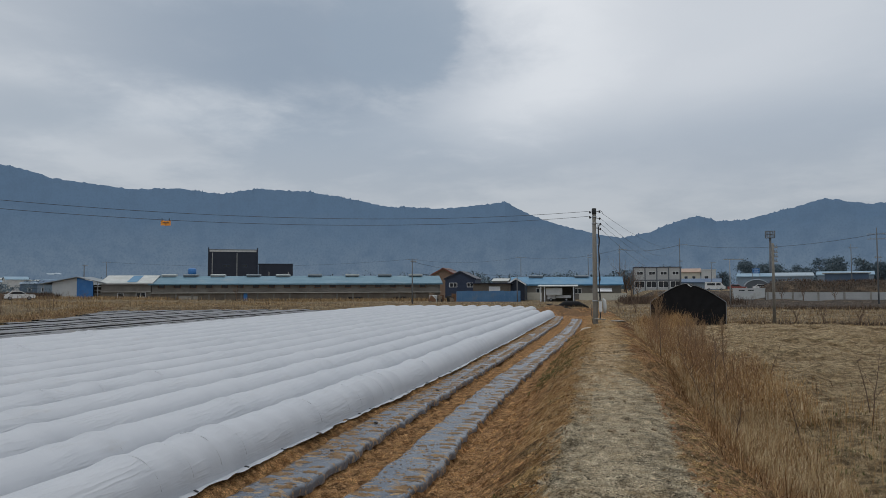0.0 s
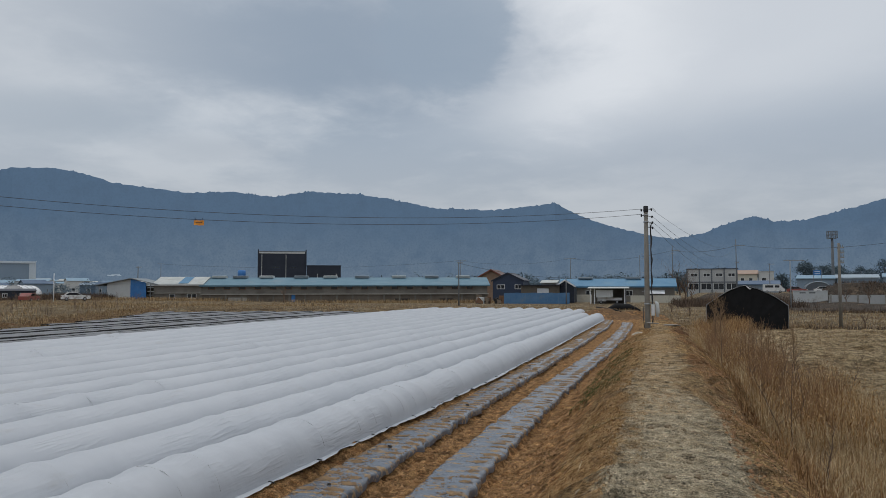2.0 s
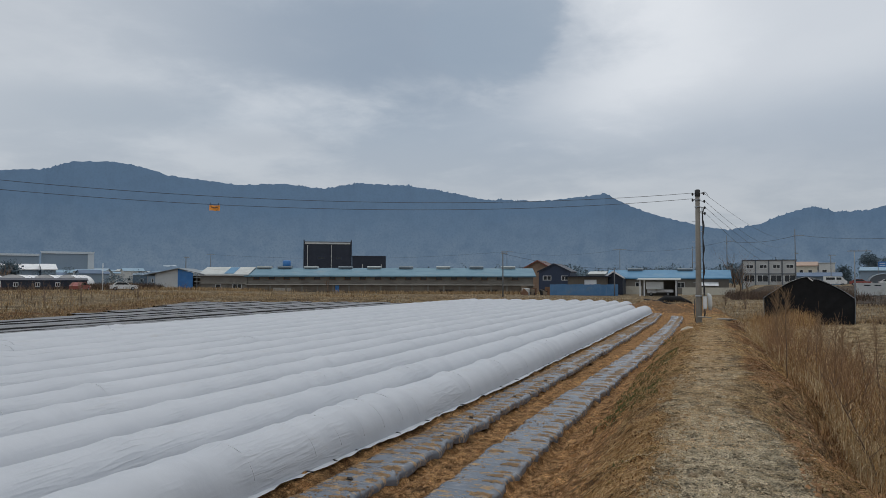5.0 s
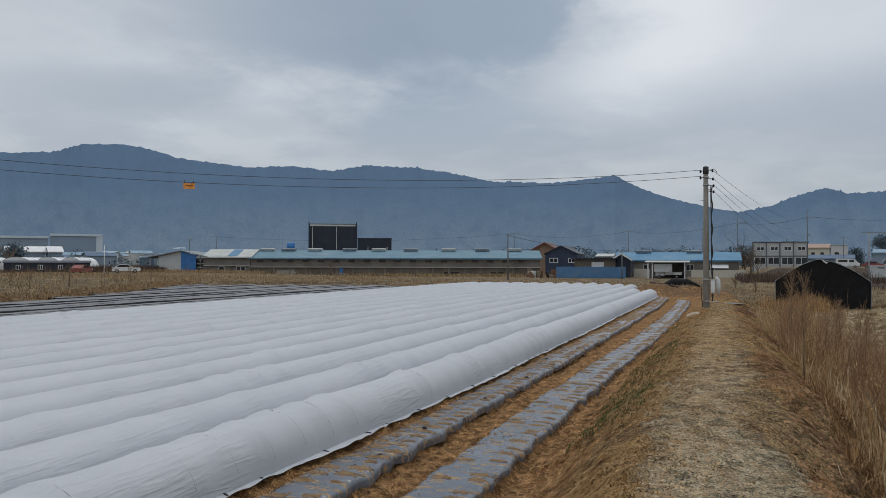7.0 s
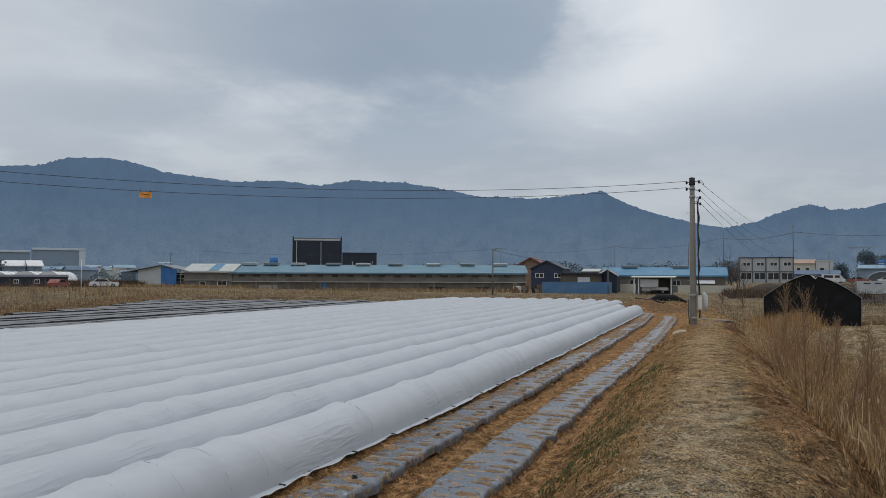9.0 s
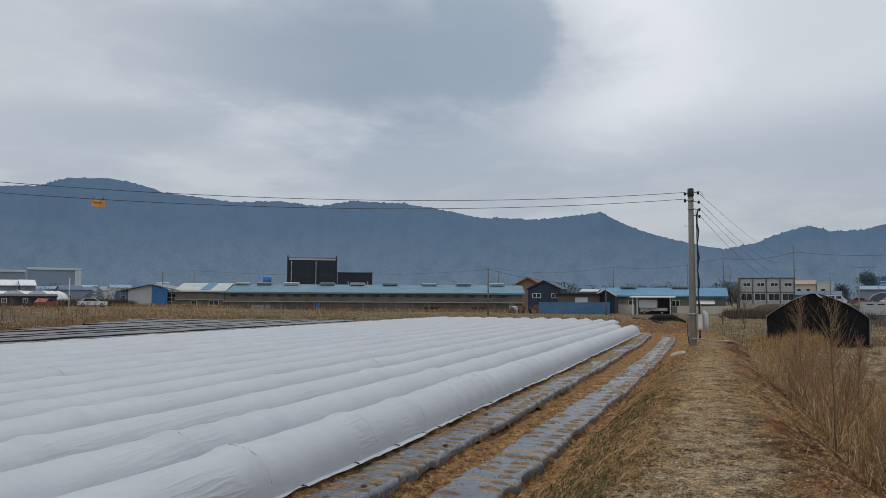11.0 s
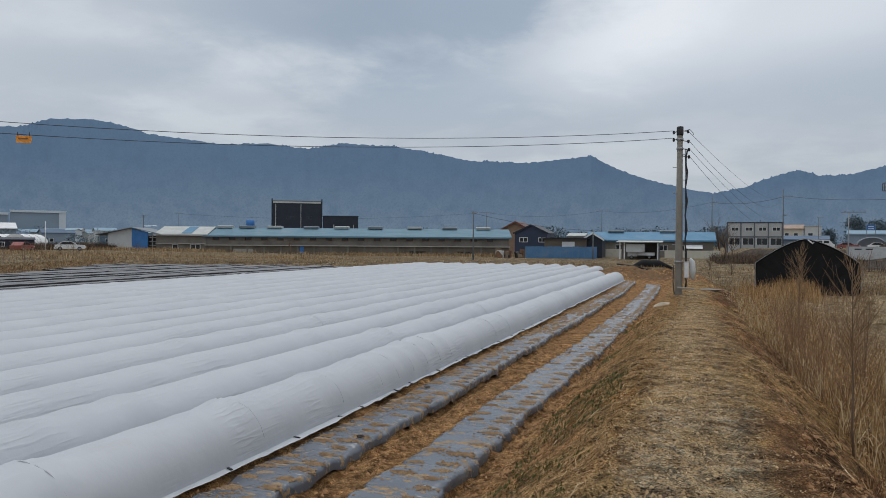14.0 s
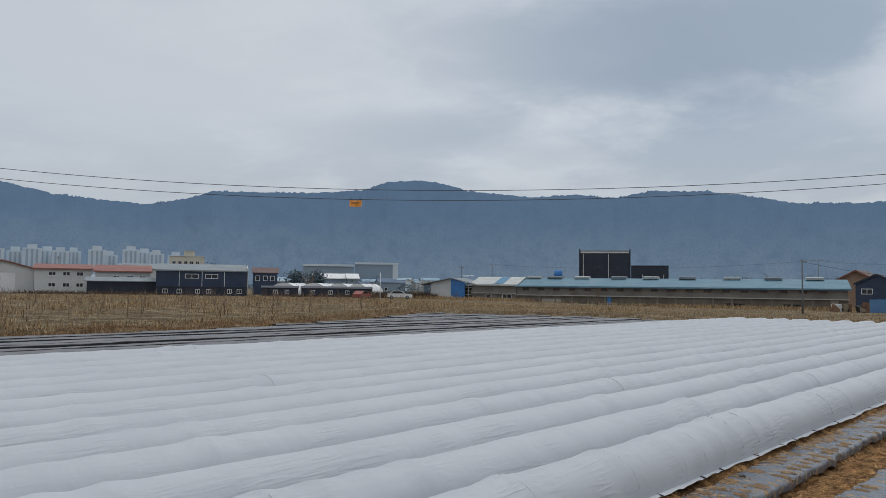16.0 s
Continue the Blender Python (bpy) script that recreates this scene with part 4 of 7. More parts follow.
def bed_profile(a, y, w, hgt, seed, wild=1.0):
    """Across a film-covered bed (a from -1 to 1): offset and height."""
    prof = np.interp(np.abs(a), [0, 0.3, 0.5, 0.66, 0.78, 0.86, 0.93, 1.0], [0.97, 1.0, 0.99, 0.96, 0.88, 0.70, 0.25, -0.75])
    tuck = np.interp(np.abs(a), [0, 0.86, 0.93, 1.0], [1, 1.04, 1.02, 0.93])
    rag = 1 + wild * np.abs(a) ** 3 * (0.06 * N_SMALL(y * 1.4 + seed, np.sign(a) * 4 + seed) + 0.10 * N_TINY(y * 0.9 + seed, np.sign(a) * 4)) + 0.055 * N_MID(y * 1.4 + seed, np.sign(a) * 9)
    x = a * w / 2 * rag * tuck + 0.03 * N_MID(y * 0 + seed, y * 0.35)
    z = hgt * prof * (1 + wild * 0.12 * N_MID(x * 2, y * 0.9 + seed)) + wild * 0.03 * np.abs(a) ** 4 * N_TINY(x * 0.6 + seed, y * 0.9) + 0.008 * N_SMALL(x * 0.6 + seed, y * 1.3) + 0.006 * N_TINY(x * 0.6, y * 1.2)
    return x, z


def mulch_bed(line, w, hgt, y0, y1, mat, step, seed, label, group, lift=0.0, wild=1.0):
    ys = np.arange(y0, y1, step)
    a = np.array([-1.0, -0.93, -0.86, -0.78, -0.66, -0.5, -0.3, 0.0, 0.3, 0.5, 0.66, 0.78, 0.86, 0.93, 1.0])
    Y, A = np.meshgrid(ys, a, indexing="ij")
    X, Z = bed_profile(A, Y, w, hgt, seed, wild)
    base = thing("mulched_bed", label, "mulch bed", pose(0, 0, 0), group)
    P = np.stack([X + line(Y), Y, Z + lift], -1)
    # The side strips carry the painted furrow shade.
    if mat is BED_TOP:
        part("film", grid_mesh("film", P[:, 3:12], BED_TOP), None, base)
        part("film_side", grid_mesh("film_side", P[:, :4], BED_SIDE), None, base, "plastic film side, blackened as furrow shade")
        part("film_side", grid_mesh("film_side", P[:, 11:], BED_SIDE), None, base, "plastic film side, blackened as furrow shade")
    else:
        part("film", grid_mesh("film", P, mat), None, base)
    return base


def lumps(name, X, Y, Z, size, flat, mat, seed, stretch=1.0):
    """Many small uneven lumps in one mesh."""
    rg = np.random.RandomState(seed)
    n = len(X)
    ang = np.linspace(0, 2 * math.pi, 7)[:-1]
    V = np.zeros((n, 7, 3))
    rot = rg.uniform(-0.5, 0.5, n)
    r = size[:, None] * rg.uniform(0.6, 1.25, (n, 6))
    lx, ly = r * np.cos(ang)[None] * stretch, r * np.sin(ang)[None]
    V[:, :6, 0] = X[:, None] + lx * np.cos(rot)[:, None] - ly * np.sin(rot)[:, None]
    V[:, :6, 1] = Y[:, None] + lx * np.sin(rot)[:, None] + ly * np.cos(rot)[:, None]
    V[:, :6, 2] = Z[:, None] + (size * flat)[:, None] * rg.uniform(-0.6, 0.0, (n, 6))
    V[:, 6] = np.stack([X + rg.normal(0, 0.2, n) * size, Y + rg.normal(0, 0.2, n) * size, Z + size * flat * rg.uniform(0.7, 1.2, n)], -1)
    tri = [(k, (k + 1) % 6, 6) for k in range(6)]
    F = (np.arange(n)[:, None, None] * 7 + np.array(tri)[None]).reshape(-1, 3)
    return tri_mesh(name, V.reshape(-1, 3), F, mat)


rb = np.random.RandomState(31)
for line, w, seed, end, lift in ((bed_near, 0.60, 3, 49.0, 0.048), (bed_wide, 0.67, 8, 47.0, 0.0)):
    hb = 0.065
    bed = mulch_bed(line, w, hb, -10.0, end, MULCH, 0.05, seed, "raised soil bed under dusty grey-black plastic film", "film-covered beds", lift, 1.1)
    # soil thrown up at the planting slits, in two lines along the bed
    yc0 = np.arange(0.5, end - 0.5, 0.235)
    rows_ = np.concatenate([np.stack([yc0, np.full_like(yc0, -0.5)], -1), np.stack([yc0 + 0.1, np.full_like(yc0, 0.5)], -1)])
    rows_ = rows_[rb.uniform(0, 1, len(rows_)) < 0.84]
    rows_ = rows_[(rows_[:, 1] > 0) | (rb.uniform(0, 1, len(rows_)) < (0.9 if seed == 3 else 0.35))]
    per = (np.where(rows_[:, 0] < 22, 95, 16) * rb.uniform(0.6, 1.5, len(rows_))).astype(int)
    many = int(per.sum())
    spread_ = np.repeat(rb.uniform(0.5, 1.25, len(rows_)), per)
    yy = np.repeat(rows_[:, 0] + rb.normal(0, 0.045, len(rows_)), per) + rb.normal(0, 0.026, many) * spread_
    aa = np.clip(np.repeat(rows_[:, 1] + rb.normal(0, 0.05, len(rows_)), per) + rb.normal(0, 0.15, many) * spread_, -0.9, 0.9)
    # washed crumbs, most of them on the bed beside the cloth
    nw = 9000 if seed == 3 else 3500
    yw = 0.5 + (end - 1.5) * rb.uniform(0, 1, nw) ** 1.3
    aw = rb.uniform(-0.98, 0.9, nw)
    kw = N_MID(aw * 0.9 + seed, yw * 0.9) + N_SMALL(aw, yw) * 0.5 - 0.5 * aw > (0.25 if seed == 3 else 0.6)
    yy, aa = np.concatenate([yy, yw[kw]]), np.concatenate([aa, aw[kw]])
    bx, bz = bed_profile(aa, yy, w, hb, seed, 1.1)
    me = lumps("planting_soil", bx + line(yy), yy, bz + lift + 0.003, np.where(yy < 22, 0.006, 0.011) + np.where(yy < 22, 0.013, 0.024) * rb.uniform(0, 1, len(yy)) ** 1.8, 0.5, SOIL_LIGHT, seed + 60, 1.5)
    tagged(part("planting_soil", me, None, bed, "loose tan soil at the planting slits"), kind="stuff")
for k in range(24):
    u = -18.10 - 1.0 * k
    ys_ = np.arange(-14, 62, 0.5)
    inside = (u + rowshift(ys_) > field_left(ys_) + 0.4) & (ys_ < field_back(u + rowshift(ys_)) - 0.6)
    if inside.any():
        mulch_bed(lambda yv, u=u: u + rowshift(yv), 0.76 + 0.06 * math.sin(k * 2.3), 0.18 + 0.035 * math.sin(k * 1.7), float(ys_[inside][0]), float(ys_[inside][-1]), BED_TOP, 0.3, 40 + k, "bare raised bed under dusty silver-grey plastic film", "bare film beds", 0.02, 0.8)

PATH_CRUMB = material("dry_path_earth", (0.27, 0.21, 0.13), (0.53, 0.435, 0.295), 9, 0.95, 0, 0.6, 0.01, 60)
BANK_CRUMB = material("red_brown_earth", (0.17, 0.082, 0.035), (0.37, 0.20, 0.088), 9, 0.95, 0, 0.6, 0.01, 60)
# loose clods in the furrows and on the bank
NC = 28000
yc = 1.0 + 44 * rb.uniform(0, 1, NC) ** 1.5
pick = rb.uniform(0, 1, NC)
xc_ = np.where(pick < 0.36, bed_near(yc) + rb.uniform(0.30, 0.85, NC), np.where(pick < 0.41, rowshift(yc) + rb.uniform(-3.62, -3.48, NC), bed_wide(yc) + rb.uniform(0.34, 1.05, NC)))
tagged(new("soil_clods", lumps("soil_clods", xc_, yc, height(xc_, yc), 0.005 + 0.024 * rb.uniform(0, 1, NC) ** 4, 0.9, SOIL, 71)), "loose brown soil clods in the furrows", "soil", "", "stuff")
NP_ = 18000
yp = 1.5 + 9.0 * rb.uniform(0, 1, NP_) ** 1.2
xp = crest_x(yp) + rb.normal(0.0, 0.28, NP_)
tagged(new("path_crumbs", lumps("path_crumbs", xp, yp, height(xp, yp), 0.004 + 0.012 * rb.uniform(0, 1, NP_) ** 3, 0.7, PATH_CRUMB, 72)), "small dry earth crumbs on the path", "soil", "", "stuff")
yq = 2.5 + 26 * rb.uniform(0, 1, 12000) ** 1.3
sq = np.where(rb.uniform(0, 1, 12000) < 0.85, rb.uniform(0.6, 1.7, 12000), rb.uniform(-1.8, -1.0, 12000))
xq = crest_x(yq) + sq
tagged(new("bank_crumbs", lumps("bank_crumbs", xq, yq, height(xq, yq), 0.006 + 0.026 * rb.uniform(0, 1, 12000) ** 3, 0.6, BANK_CRUMB, 73)), "crumbled red-brown soil on the bank", "soil", "", "stuff")
WARM_CRUMB = material("warm_path_earth", (0.31, 0.195, 0.095), (0.55, 0.385, 0.21), 9, 0.95, 0, 0.6, 0.01, 60)
yp = 9.0 + 20 * rb.uniform(0, 1, 18000) ** 1.1
xp = crest_x(yp) + rb.normal(-0.06, 0.24, 18000)
tagged(new("crest_crumbs", lumps("crest_crumbs", xp, yp, height(xp, yp), 0.004 + 0.012 * rb.uniform(0, 1, 18000) ** 3, 0.7, WARM_CRUMB, 74)), "small brown earth crumbs along the crest", "soil", "", "stuff")

# ---- buildings ----
def holed_wall(L, H, holes, y0, y1):
    """A wall along x with rectangular openings through it, in one piece."""
    xs = sorted({0.0, L, *(v for h in holes for v in h[:2])})
    zs = sorted({0.0, H, *(v for h in holes for v in h[2:4])})
    nx, nz = len(xs), len(zs)
    full = [[not any(h[0] < (xs[i] + xs[i + 1]) / 2 < h[1] and h[2] < (zs[k] + zs[k + 1]) / 2 < h[3] for h in holes) for k in range(nz - 1)] for i in range(nx - 1)]
    g = Geo()
    at = lambda i, k, b: (i * nz + k) * 2 + b  # noqa: E731
    vs = [(x, y, z) for x in xs for z in zs for y in (y0, y1)]
    fs = []
    solid_at = lambda i, k: 0 <= i < nx - 1 and 0 <= k < nz - 1 and full[i][k]  # noqa: E731
    for i in range(nx - 1):
        for k in range(nz - 1):
            if not full[i][k]:
                continue
            fs.append((at(i, k, 0), at(i + 1, k, 0), at(i + 1, k + 1, 0), at(i, k + 1, 0)))
            fs.append((at(i, k, 1), at(i, k + 1, 1), at(i + 1, k + 1, 1), at(i + 1, k, 1)))
            if not solid_at(i - 1, k):
                fs.append((at(i, k, 0), at(i, k + 1, 0), at(i, k + 1, 1), at(i, k, 1)))
            if not solid_at(i + 1, k):
                fs.append((at(i + 1, k, 0), at(i + 1, k, 1), at(i + 1, k + 1, 1), at(i + 1, k + 1, 0)))
            if not solid_at(i, k - 1):
                fs.append((at(i, k, 0), at(i, k, 1), at(i + 1, k, 1), at(i + 1, k, 0)))
            if not solid_at(i, k + 1):
                fs.append((at(i, k + 1, 0), at(i + 1, k + 1, 0), at(i + 1, k + 1, 1), at(i, k + 1, 1)))
    used = sorted({v for f in fs for v in f})
    new_at = {v: n for n, v in enumerate(used)}
    return g.add([vs[v] for v in used], [tuple(new_at[v] for v in f) for f in fs])


def add_window(parent, x0, x1, z0, z1, frame_mat, split=1, y=0.0, name="window"):
    f = 0.09
    g = Geo()
    g.box(x0 - f, x1 + f, y - 0.06, y + 0.08, z0 - f, z0)
    g.box(x0 - f, x1 + f, y - 0.06, y + 0.08, z1, z1 + f)
    g.box(x0 - f, x0, y - 0.06, y + 0.08, z0, z1)
    g.box(x1, x1 + f, y - 0.06, y + 0.08, z0, z1)
    for k in range(1, split + 1):
        xm = x0 + (x1 - x0) * k / (split + 1)
        g.box(xm - 0.04, xm + 0.04, y - 0.05, y + 0.07, z0, z1)
    w = part(name, g, frame_mat, parent)
    part("pane", Geo().box(x0, x1, y + 0.09, y + 0.11, z0, z1), GLASS, w)
    return w


def house(name, label, category, A, B, depth, z0, eave, ridge, wall, roof, axis="x", over=0.35, wins=(), doors=(), frame=None, group="", trim=None, seams=0):
    """A building with its front from A to B, a gable or flat roof, windows (x0, x1, z0, z1, bars) and doors (x0, x1, height, material)."""
    L = math.hypot(B[0] - A[0], B[1] - A[1])
    rz = math.degrees(math.atan2(B[1] - A[1], B[0] - A[0]))
    base = thing(name, label, category, pose(A[0], A[1], z0, 0, 0, rz), group)
    holes = [w[:4] for w in wins] + [(d[0], d[1], 0.0, d[2]) for d in doors]
    front = holed_wall(L, eave, holes, 0.0, 0.2)
    side = Geo()
    if axis == "y":
        front.prism([(0, eave), (L, eave), (L / 2, ridge)], 0.0, 0.2)
        side.prism([(0, eave), (L, eave), (L / 2, ridge)], depth - 0.2, depth)
    part("wall", front, wall, base)
    side.box(0, L, depth - 0.2, depth, 0, eave)
    part("wall", side, wall, base)
    for x0, x1 in ((0.0, 0.2), (L - 0.2, L)):
        g = Geo().box(x0, x1, 0.203, depth - 0.203, 0, eave)
        if axis == "x" and ridge > eave:
            g.prism_x([(0.203, eave), (depth - 0.203, eave), (depth / 2, ridge - 0.06)], x0, x1)
        part("wall", g, wall, base)
    t, o = 0.12, over
    if ridge <= eave + 0.02:
        part("roof", Geo().box(-o, L + o, -o, depth + o, eave + 0.003, eave + 0.16), roof, base)
    elif axis == "x":
        k = (ridge - eave) / (depth / 2)
        part("roof", Geo().prism_x([(-o, eave - k * o), (depth / 2, ridge), (depth / 2, ridge + t), (-o, eave - k * o + t)], -o, L + o)
             .prism_x([(depth / 2, ridge), (depth + o, eave - k * o), (depth + o, eave - k * o + t), (depth / 2, ridge + t)], -o, L + o), roof, base)
    else:
        k = (ridge - eave) / (L / 2)
        part("roof", Geo().prism([(-o, eave - k * o), (L / 2, ridge), (L / 2, ridge + t), (-o, eave - k * o + t)], -o, depth + o)
             .prism([(L / 2, ridge), (L + o, eave - k * o), (L + o, eave - k * o + t), (L / 2, ridge + t)], -o, depth + o), roof, base)
        if trim:
            part("verge_trim", Geo().prism([(-o, eave - k * o - 0.16), (L / 2, ridge - 0.16), (L / 2, ridge + t + 0.02), (-o, eave - k * o + t + 0.02)], -o - 0.07, -o - 0.01)
                 .prism([(L / 2, ridge - 0.16), (L + o, eave - k * o - 0.16), (L + o, eave - k * o + t + 0.02), (L / 2, ridge + t + 0.02)], -o - 0.07, -o - 0.01), trim, base)
    if trim and axis == "x":
        kk = (ridge - eave) / (depth / 2)
        part("fascia", Geo().box(-o, L + o, -o - 0.05, -o - 0.004, eave - kk * o - 0.12, eave - kk * o + 0.14), trim, base)
    for w in wins:
        add_window(base, *w[:4], frame or WHITE, w[4] if len(w) > 4 else 1)
    for d in doors:
        part("door", Geo().box(d[0] + 0.01, d[1] - 0.01, 0.06, 0.14, 0.0, d[2] - 0.01), d[3], base)
    for k in range(1, seams + 1):
        x = L * k / (seams + 1)
        part("wall_seam", Geo().box(x - 0.05, x + 0.05, -0.05, -0.003, 0, eave - 0.05), WHITE, base)
    return base


# long livestock barn
bL = math.hypot(51.8, 16.9)
slots = [(x, x + 1.1, 2.55, 3.05, 0) for x in np.arange(1.2, bL - 2, 2.9)]
barn = house("livestock_barn", "long low grey barn with faded blue steel roof", "barn", (-80.9, 122.95), (-29.1, 139.85), 11.0, -0.42, 3.3, 4.72,
             WALL_GREY, ROOF_BLUE, "x", 0.5, slots, (), RUST, "", ROOF_BLUE)
for k, fr in enumerate((0.035, 0.11, 0.205, 0.33, 0.435, 0.55, 0.685, 0.805, 0.92)):
    x = bL * fr
    part("ridge_vent", Geo().prism_x([(4.6, 4.75), (6.4, 4.75), (6.5, 5.12), (5.5, 5.22), (4.5, 5.12)], x - 1.35, x + 1.35), ROOF_PALE if k % 2 == 0 else GREY_ROOF, barn, "raised sheet ridge vent")
part("lower_wall", Geo().box(0, bL, -0.35, -0.01, 0, 1.50), WALL_BROWN, barn, "brown stained lower wall")
part("ledge", Geo().box(-0.2, bL + 0.2, -0.62, -0.004, 1.505, 1.66), LEDGE, barn, "pale concrete ledge along the wall")
for k in range(18):
    x = 1.5 + k * 3.0
    part("pilaster", Geo().box(x - 0.16, x + 0.16, -0.45, -0.36, 0, 1.5), WALL_GREY, barn)
for x0, x1, z1, m in ((16.9, 17.6, 1.45, BLUE), (5.0, 8.5, 0.95, CONCRETE), (36.6, 39.5, 0.7, RUBBER), (45.2, 47.8, 0.7, RUBBER)):
    part("hatch", Geo().box(x0, x1, -0.42, -0.352, 0.05, z1), m, barn)
annex = house("barn_annex", "grey barn end with pale patched sheet roof and small windows", "barn", (-89.5, 120.15), (-81.0, 122.92), 10.0, 0.0, 3.05, 4.45,
              WALL_GREY, ROOF_PALE, "x", 0.35, ((3.0, 3.9, 0.45, 1.15, 0), (6.3, 7.9, 0.45, 1.2, 1)), (), WHITE, "", OFFWHITE)
part("roof_patch", Geo().prism_x([(0.1, 3.24), (4.7, 4.50), (4.7, 4.53), (0.1, 3.27)], 4.5, 6.3), ROOF_BLUE_BRIGHT, annex, "blue sheet patch on the roof")
part("ledge", Geo().box(-0.1, 8.9, -0.3, -0.004, 1.35, 1.48), LEDGE, annex)

# gabled shed with a blue end
shed = thing("open_shed", "small gabled shed with white wall and bright blue panel", "shed", pose(-99.3, 117.0, 0.1, 0, 0, 18.2))
part("roof", Geo().prism([(-0.4, 2.75), (6.1, 4.05), (6.1, 4.18), (-0.4, 2.9)], -0.6, 8).prism([(6.1, 4.05), (11.2, 2.85), (11.2, 3.0), (6.1, 4.18)], -0.6, 8), GREY_ROOF, shed)
part("white_wall", Geo().prism([(1.6, 0), (6.0, 0), (6.0, 3.98), (1.6, 3.08)], 0, 0.15), OFFWHITE, shed, "off-white sheet wall")
part("blue_wall", Geo().prism([(6.02, 0), (8.9, 0), (8.9, 3.3), (6.02, 3.98)], -0.25, -0.1), BLUE, shed, "bright blue sheet wall")
for x, h in ((0.1, 2.7), (9.6, 3.1), (10.6, 2.8)):
    part("post", Geo().box(x - 0.06, x + 0.06, 0.0, 0.12, 0, h), STEEL, shed)
for z in (0.9, 1.6, 2.3):
    part("rail", Geo().box(8.95, 10.7, 0.13, 0.18, z, z + 0.1), OFFWHITE, shed)
part("back_wall", Geo().box(0.2, 11, 7.8, 8, 0, 2.7), WALL_BROWN, shed)

# dark hall behind the barn
hall = house("dark_hall", "tall dark navy metal hall with flat roof and pale top band", "hall", (-92.6, 164.6), (-82.1, 170.4), 14.0, -0.4, 11.95, 11.95, NAVY, GREY_ROOF, "x", 0.0,
             ((3.6, 5.2, 7.7, 8.2, 1), (8.2, 9.4, 7.7, 8.2, 1)), (), NAVY_MID)
part("top_band", Geo().box(0.35, 11.6, -0.12, -0.004, 11.45, 11.85), OFFWHITE, hall, "pale band under the roof edge")
for x in (0.0, 11.75):
    part("corner_post", Geo().box(x, x + 0.25, -0.2, 0.3, 0, 12.5), NAVY, hall)
for x in (1.0, 6.9):
    part("downpipe", Geo().box(x - 0.07, x + 0.07, -0.15, -0.02, 1, 11.2), OFFWHITE, hall)
wing = house("dark_hall_wing", "lower dark navy metal wing of a hall, flat roofed", "hall", (-82.0, 170.5), (-74.3, 174.1), 12.0, -0.4, 8.4, 8.4, NAVY, NAVY, "x", 0.1)
for x in (2.6, 7.4):
    part("downpipe", Geo().box(x - 0.07, x + 0.07, -0.15, -0.02, 1, 6.4), OFFWHITE, wing)

tank = thing("water_tank", "blue plastic water tank on a steel stand", "tank", pose(-80.8, 137.0, -0.42))
part("drum", Geo().tube([(0, 0, 5.2), (0, 0, 5.3), (0, 0, 6.4), (0, 0, 6.55)], [0.75, 0.85, 0.85, 0.6], 14), BLUE, tank, smooth=True)
for x in (-0.6, 0.6):
    for y in (-0.6, 0.6):
        part("leg", Geo().box(x - 0.05, x + 0.05, y - 0.05, y + 0.05, 0, 5.2), STEEL, tank)

# houses and fence by the lane
house("dark_house", "small dark navy gabled house with white-framed windows", "house", (-28.1, 140.2), (-22.2, 140.2), 8, -0.4, 4.15, 5.55, NAVY_MID, NAVY, "y", 0.25,
      ((0.9, 2.3, 2.55, 3.25, 1), (4.4, 5.5, 2.55, 3.25, 1)), (), WHITE, "", NAVY)
house("brown_house", "tan brick house with a low brown gabled roof", "house", (-36.3, 166), (-30.8, 166), 9, -0.4, 5.4, 6.9, TAN, ROOF_BROWN, "y", 0.5, (), (), WHITE, "", BRICK_RED)
house("white_roof_house", "low house with a pale roof seen behind a dark one", "house", (-20.2, 152), (-17.2, 152), 7, -0.4, 3.7, 4.2, WALL_FAR, ROOF_PALE, "x", 0.3)
house("flat_roofed_shed", "dark flat-roofed shed with a pale door in shadow", "shed", (-21.2, 131.5), (-14.5, 131.5), 6, -0.4, 3.1, 3.1, WALL_BROWN, NAVY, "x", 0.5, (), ((2.9, 5.0, 2.6, WHITE),))
house("small_blue_roof_shed", "small dark shed under a blue gabled roof", "shed", (-15.1, 134.0), (-12.0, 134.0), 6, -0.4, 3.1, 4.05, NAVY, ROOF_BLUE_BRIGHT, "y", 0.35, (), (), WHITE, "", WHITE)
fence = thing("sheet_fence", "faded blue corrugated sheet fence in panels", "fence", pose(-23.3, 126.0, -0.45))
for k in range(12):
    g = Geo()
    for j in range(5):
        x = k * 0.94 + j * 0.186
        g.prism([(x, 0), (x + 0.186, 0), (x + 0.186, 1.83 + 0.03 * (k % 3)), (x, 1.83 + 0.03 * (k % 3))], -0.03 * (j % 2), 0.03 - 0.03 * (j % 2))
    part("panel", g, FENCE_BLUE, fence)
    part("post", Geo().box(k * 0.94 - 0.03, k * 0.94 + 0.03, 0.04, 0.1, 0, 1.7), STEEL, fence)

barn2 = house("blue_roof_barn", "long grey barn with a bright blue steel roof", "barn", (-15.6, 145.0), (5.8, 145.0), 10, -0.42, 3.0, 4.4, WALL_GREY, ROOF_BLUE_BRIGHT, "x", 0.45,
              [(x, x + 1.2, 1.2, 2.1, 1) for x in (1.5, 5.0, 8.5, 12.5, 16.0)], (), OFFWHITE, "", ROOF_BLUE_BRIGHT)
for x in (4.6, 13.8):
    part("ridge_vent", Geo().prism_x([(4.1, 4.4), (5.9, 4.4), (6.0, 4.75), (5.0, 4.85), (4.0, 4.75)], x - 1.4, x + 1.4), GREY_ROOF, barn2)
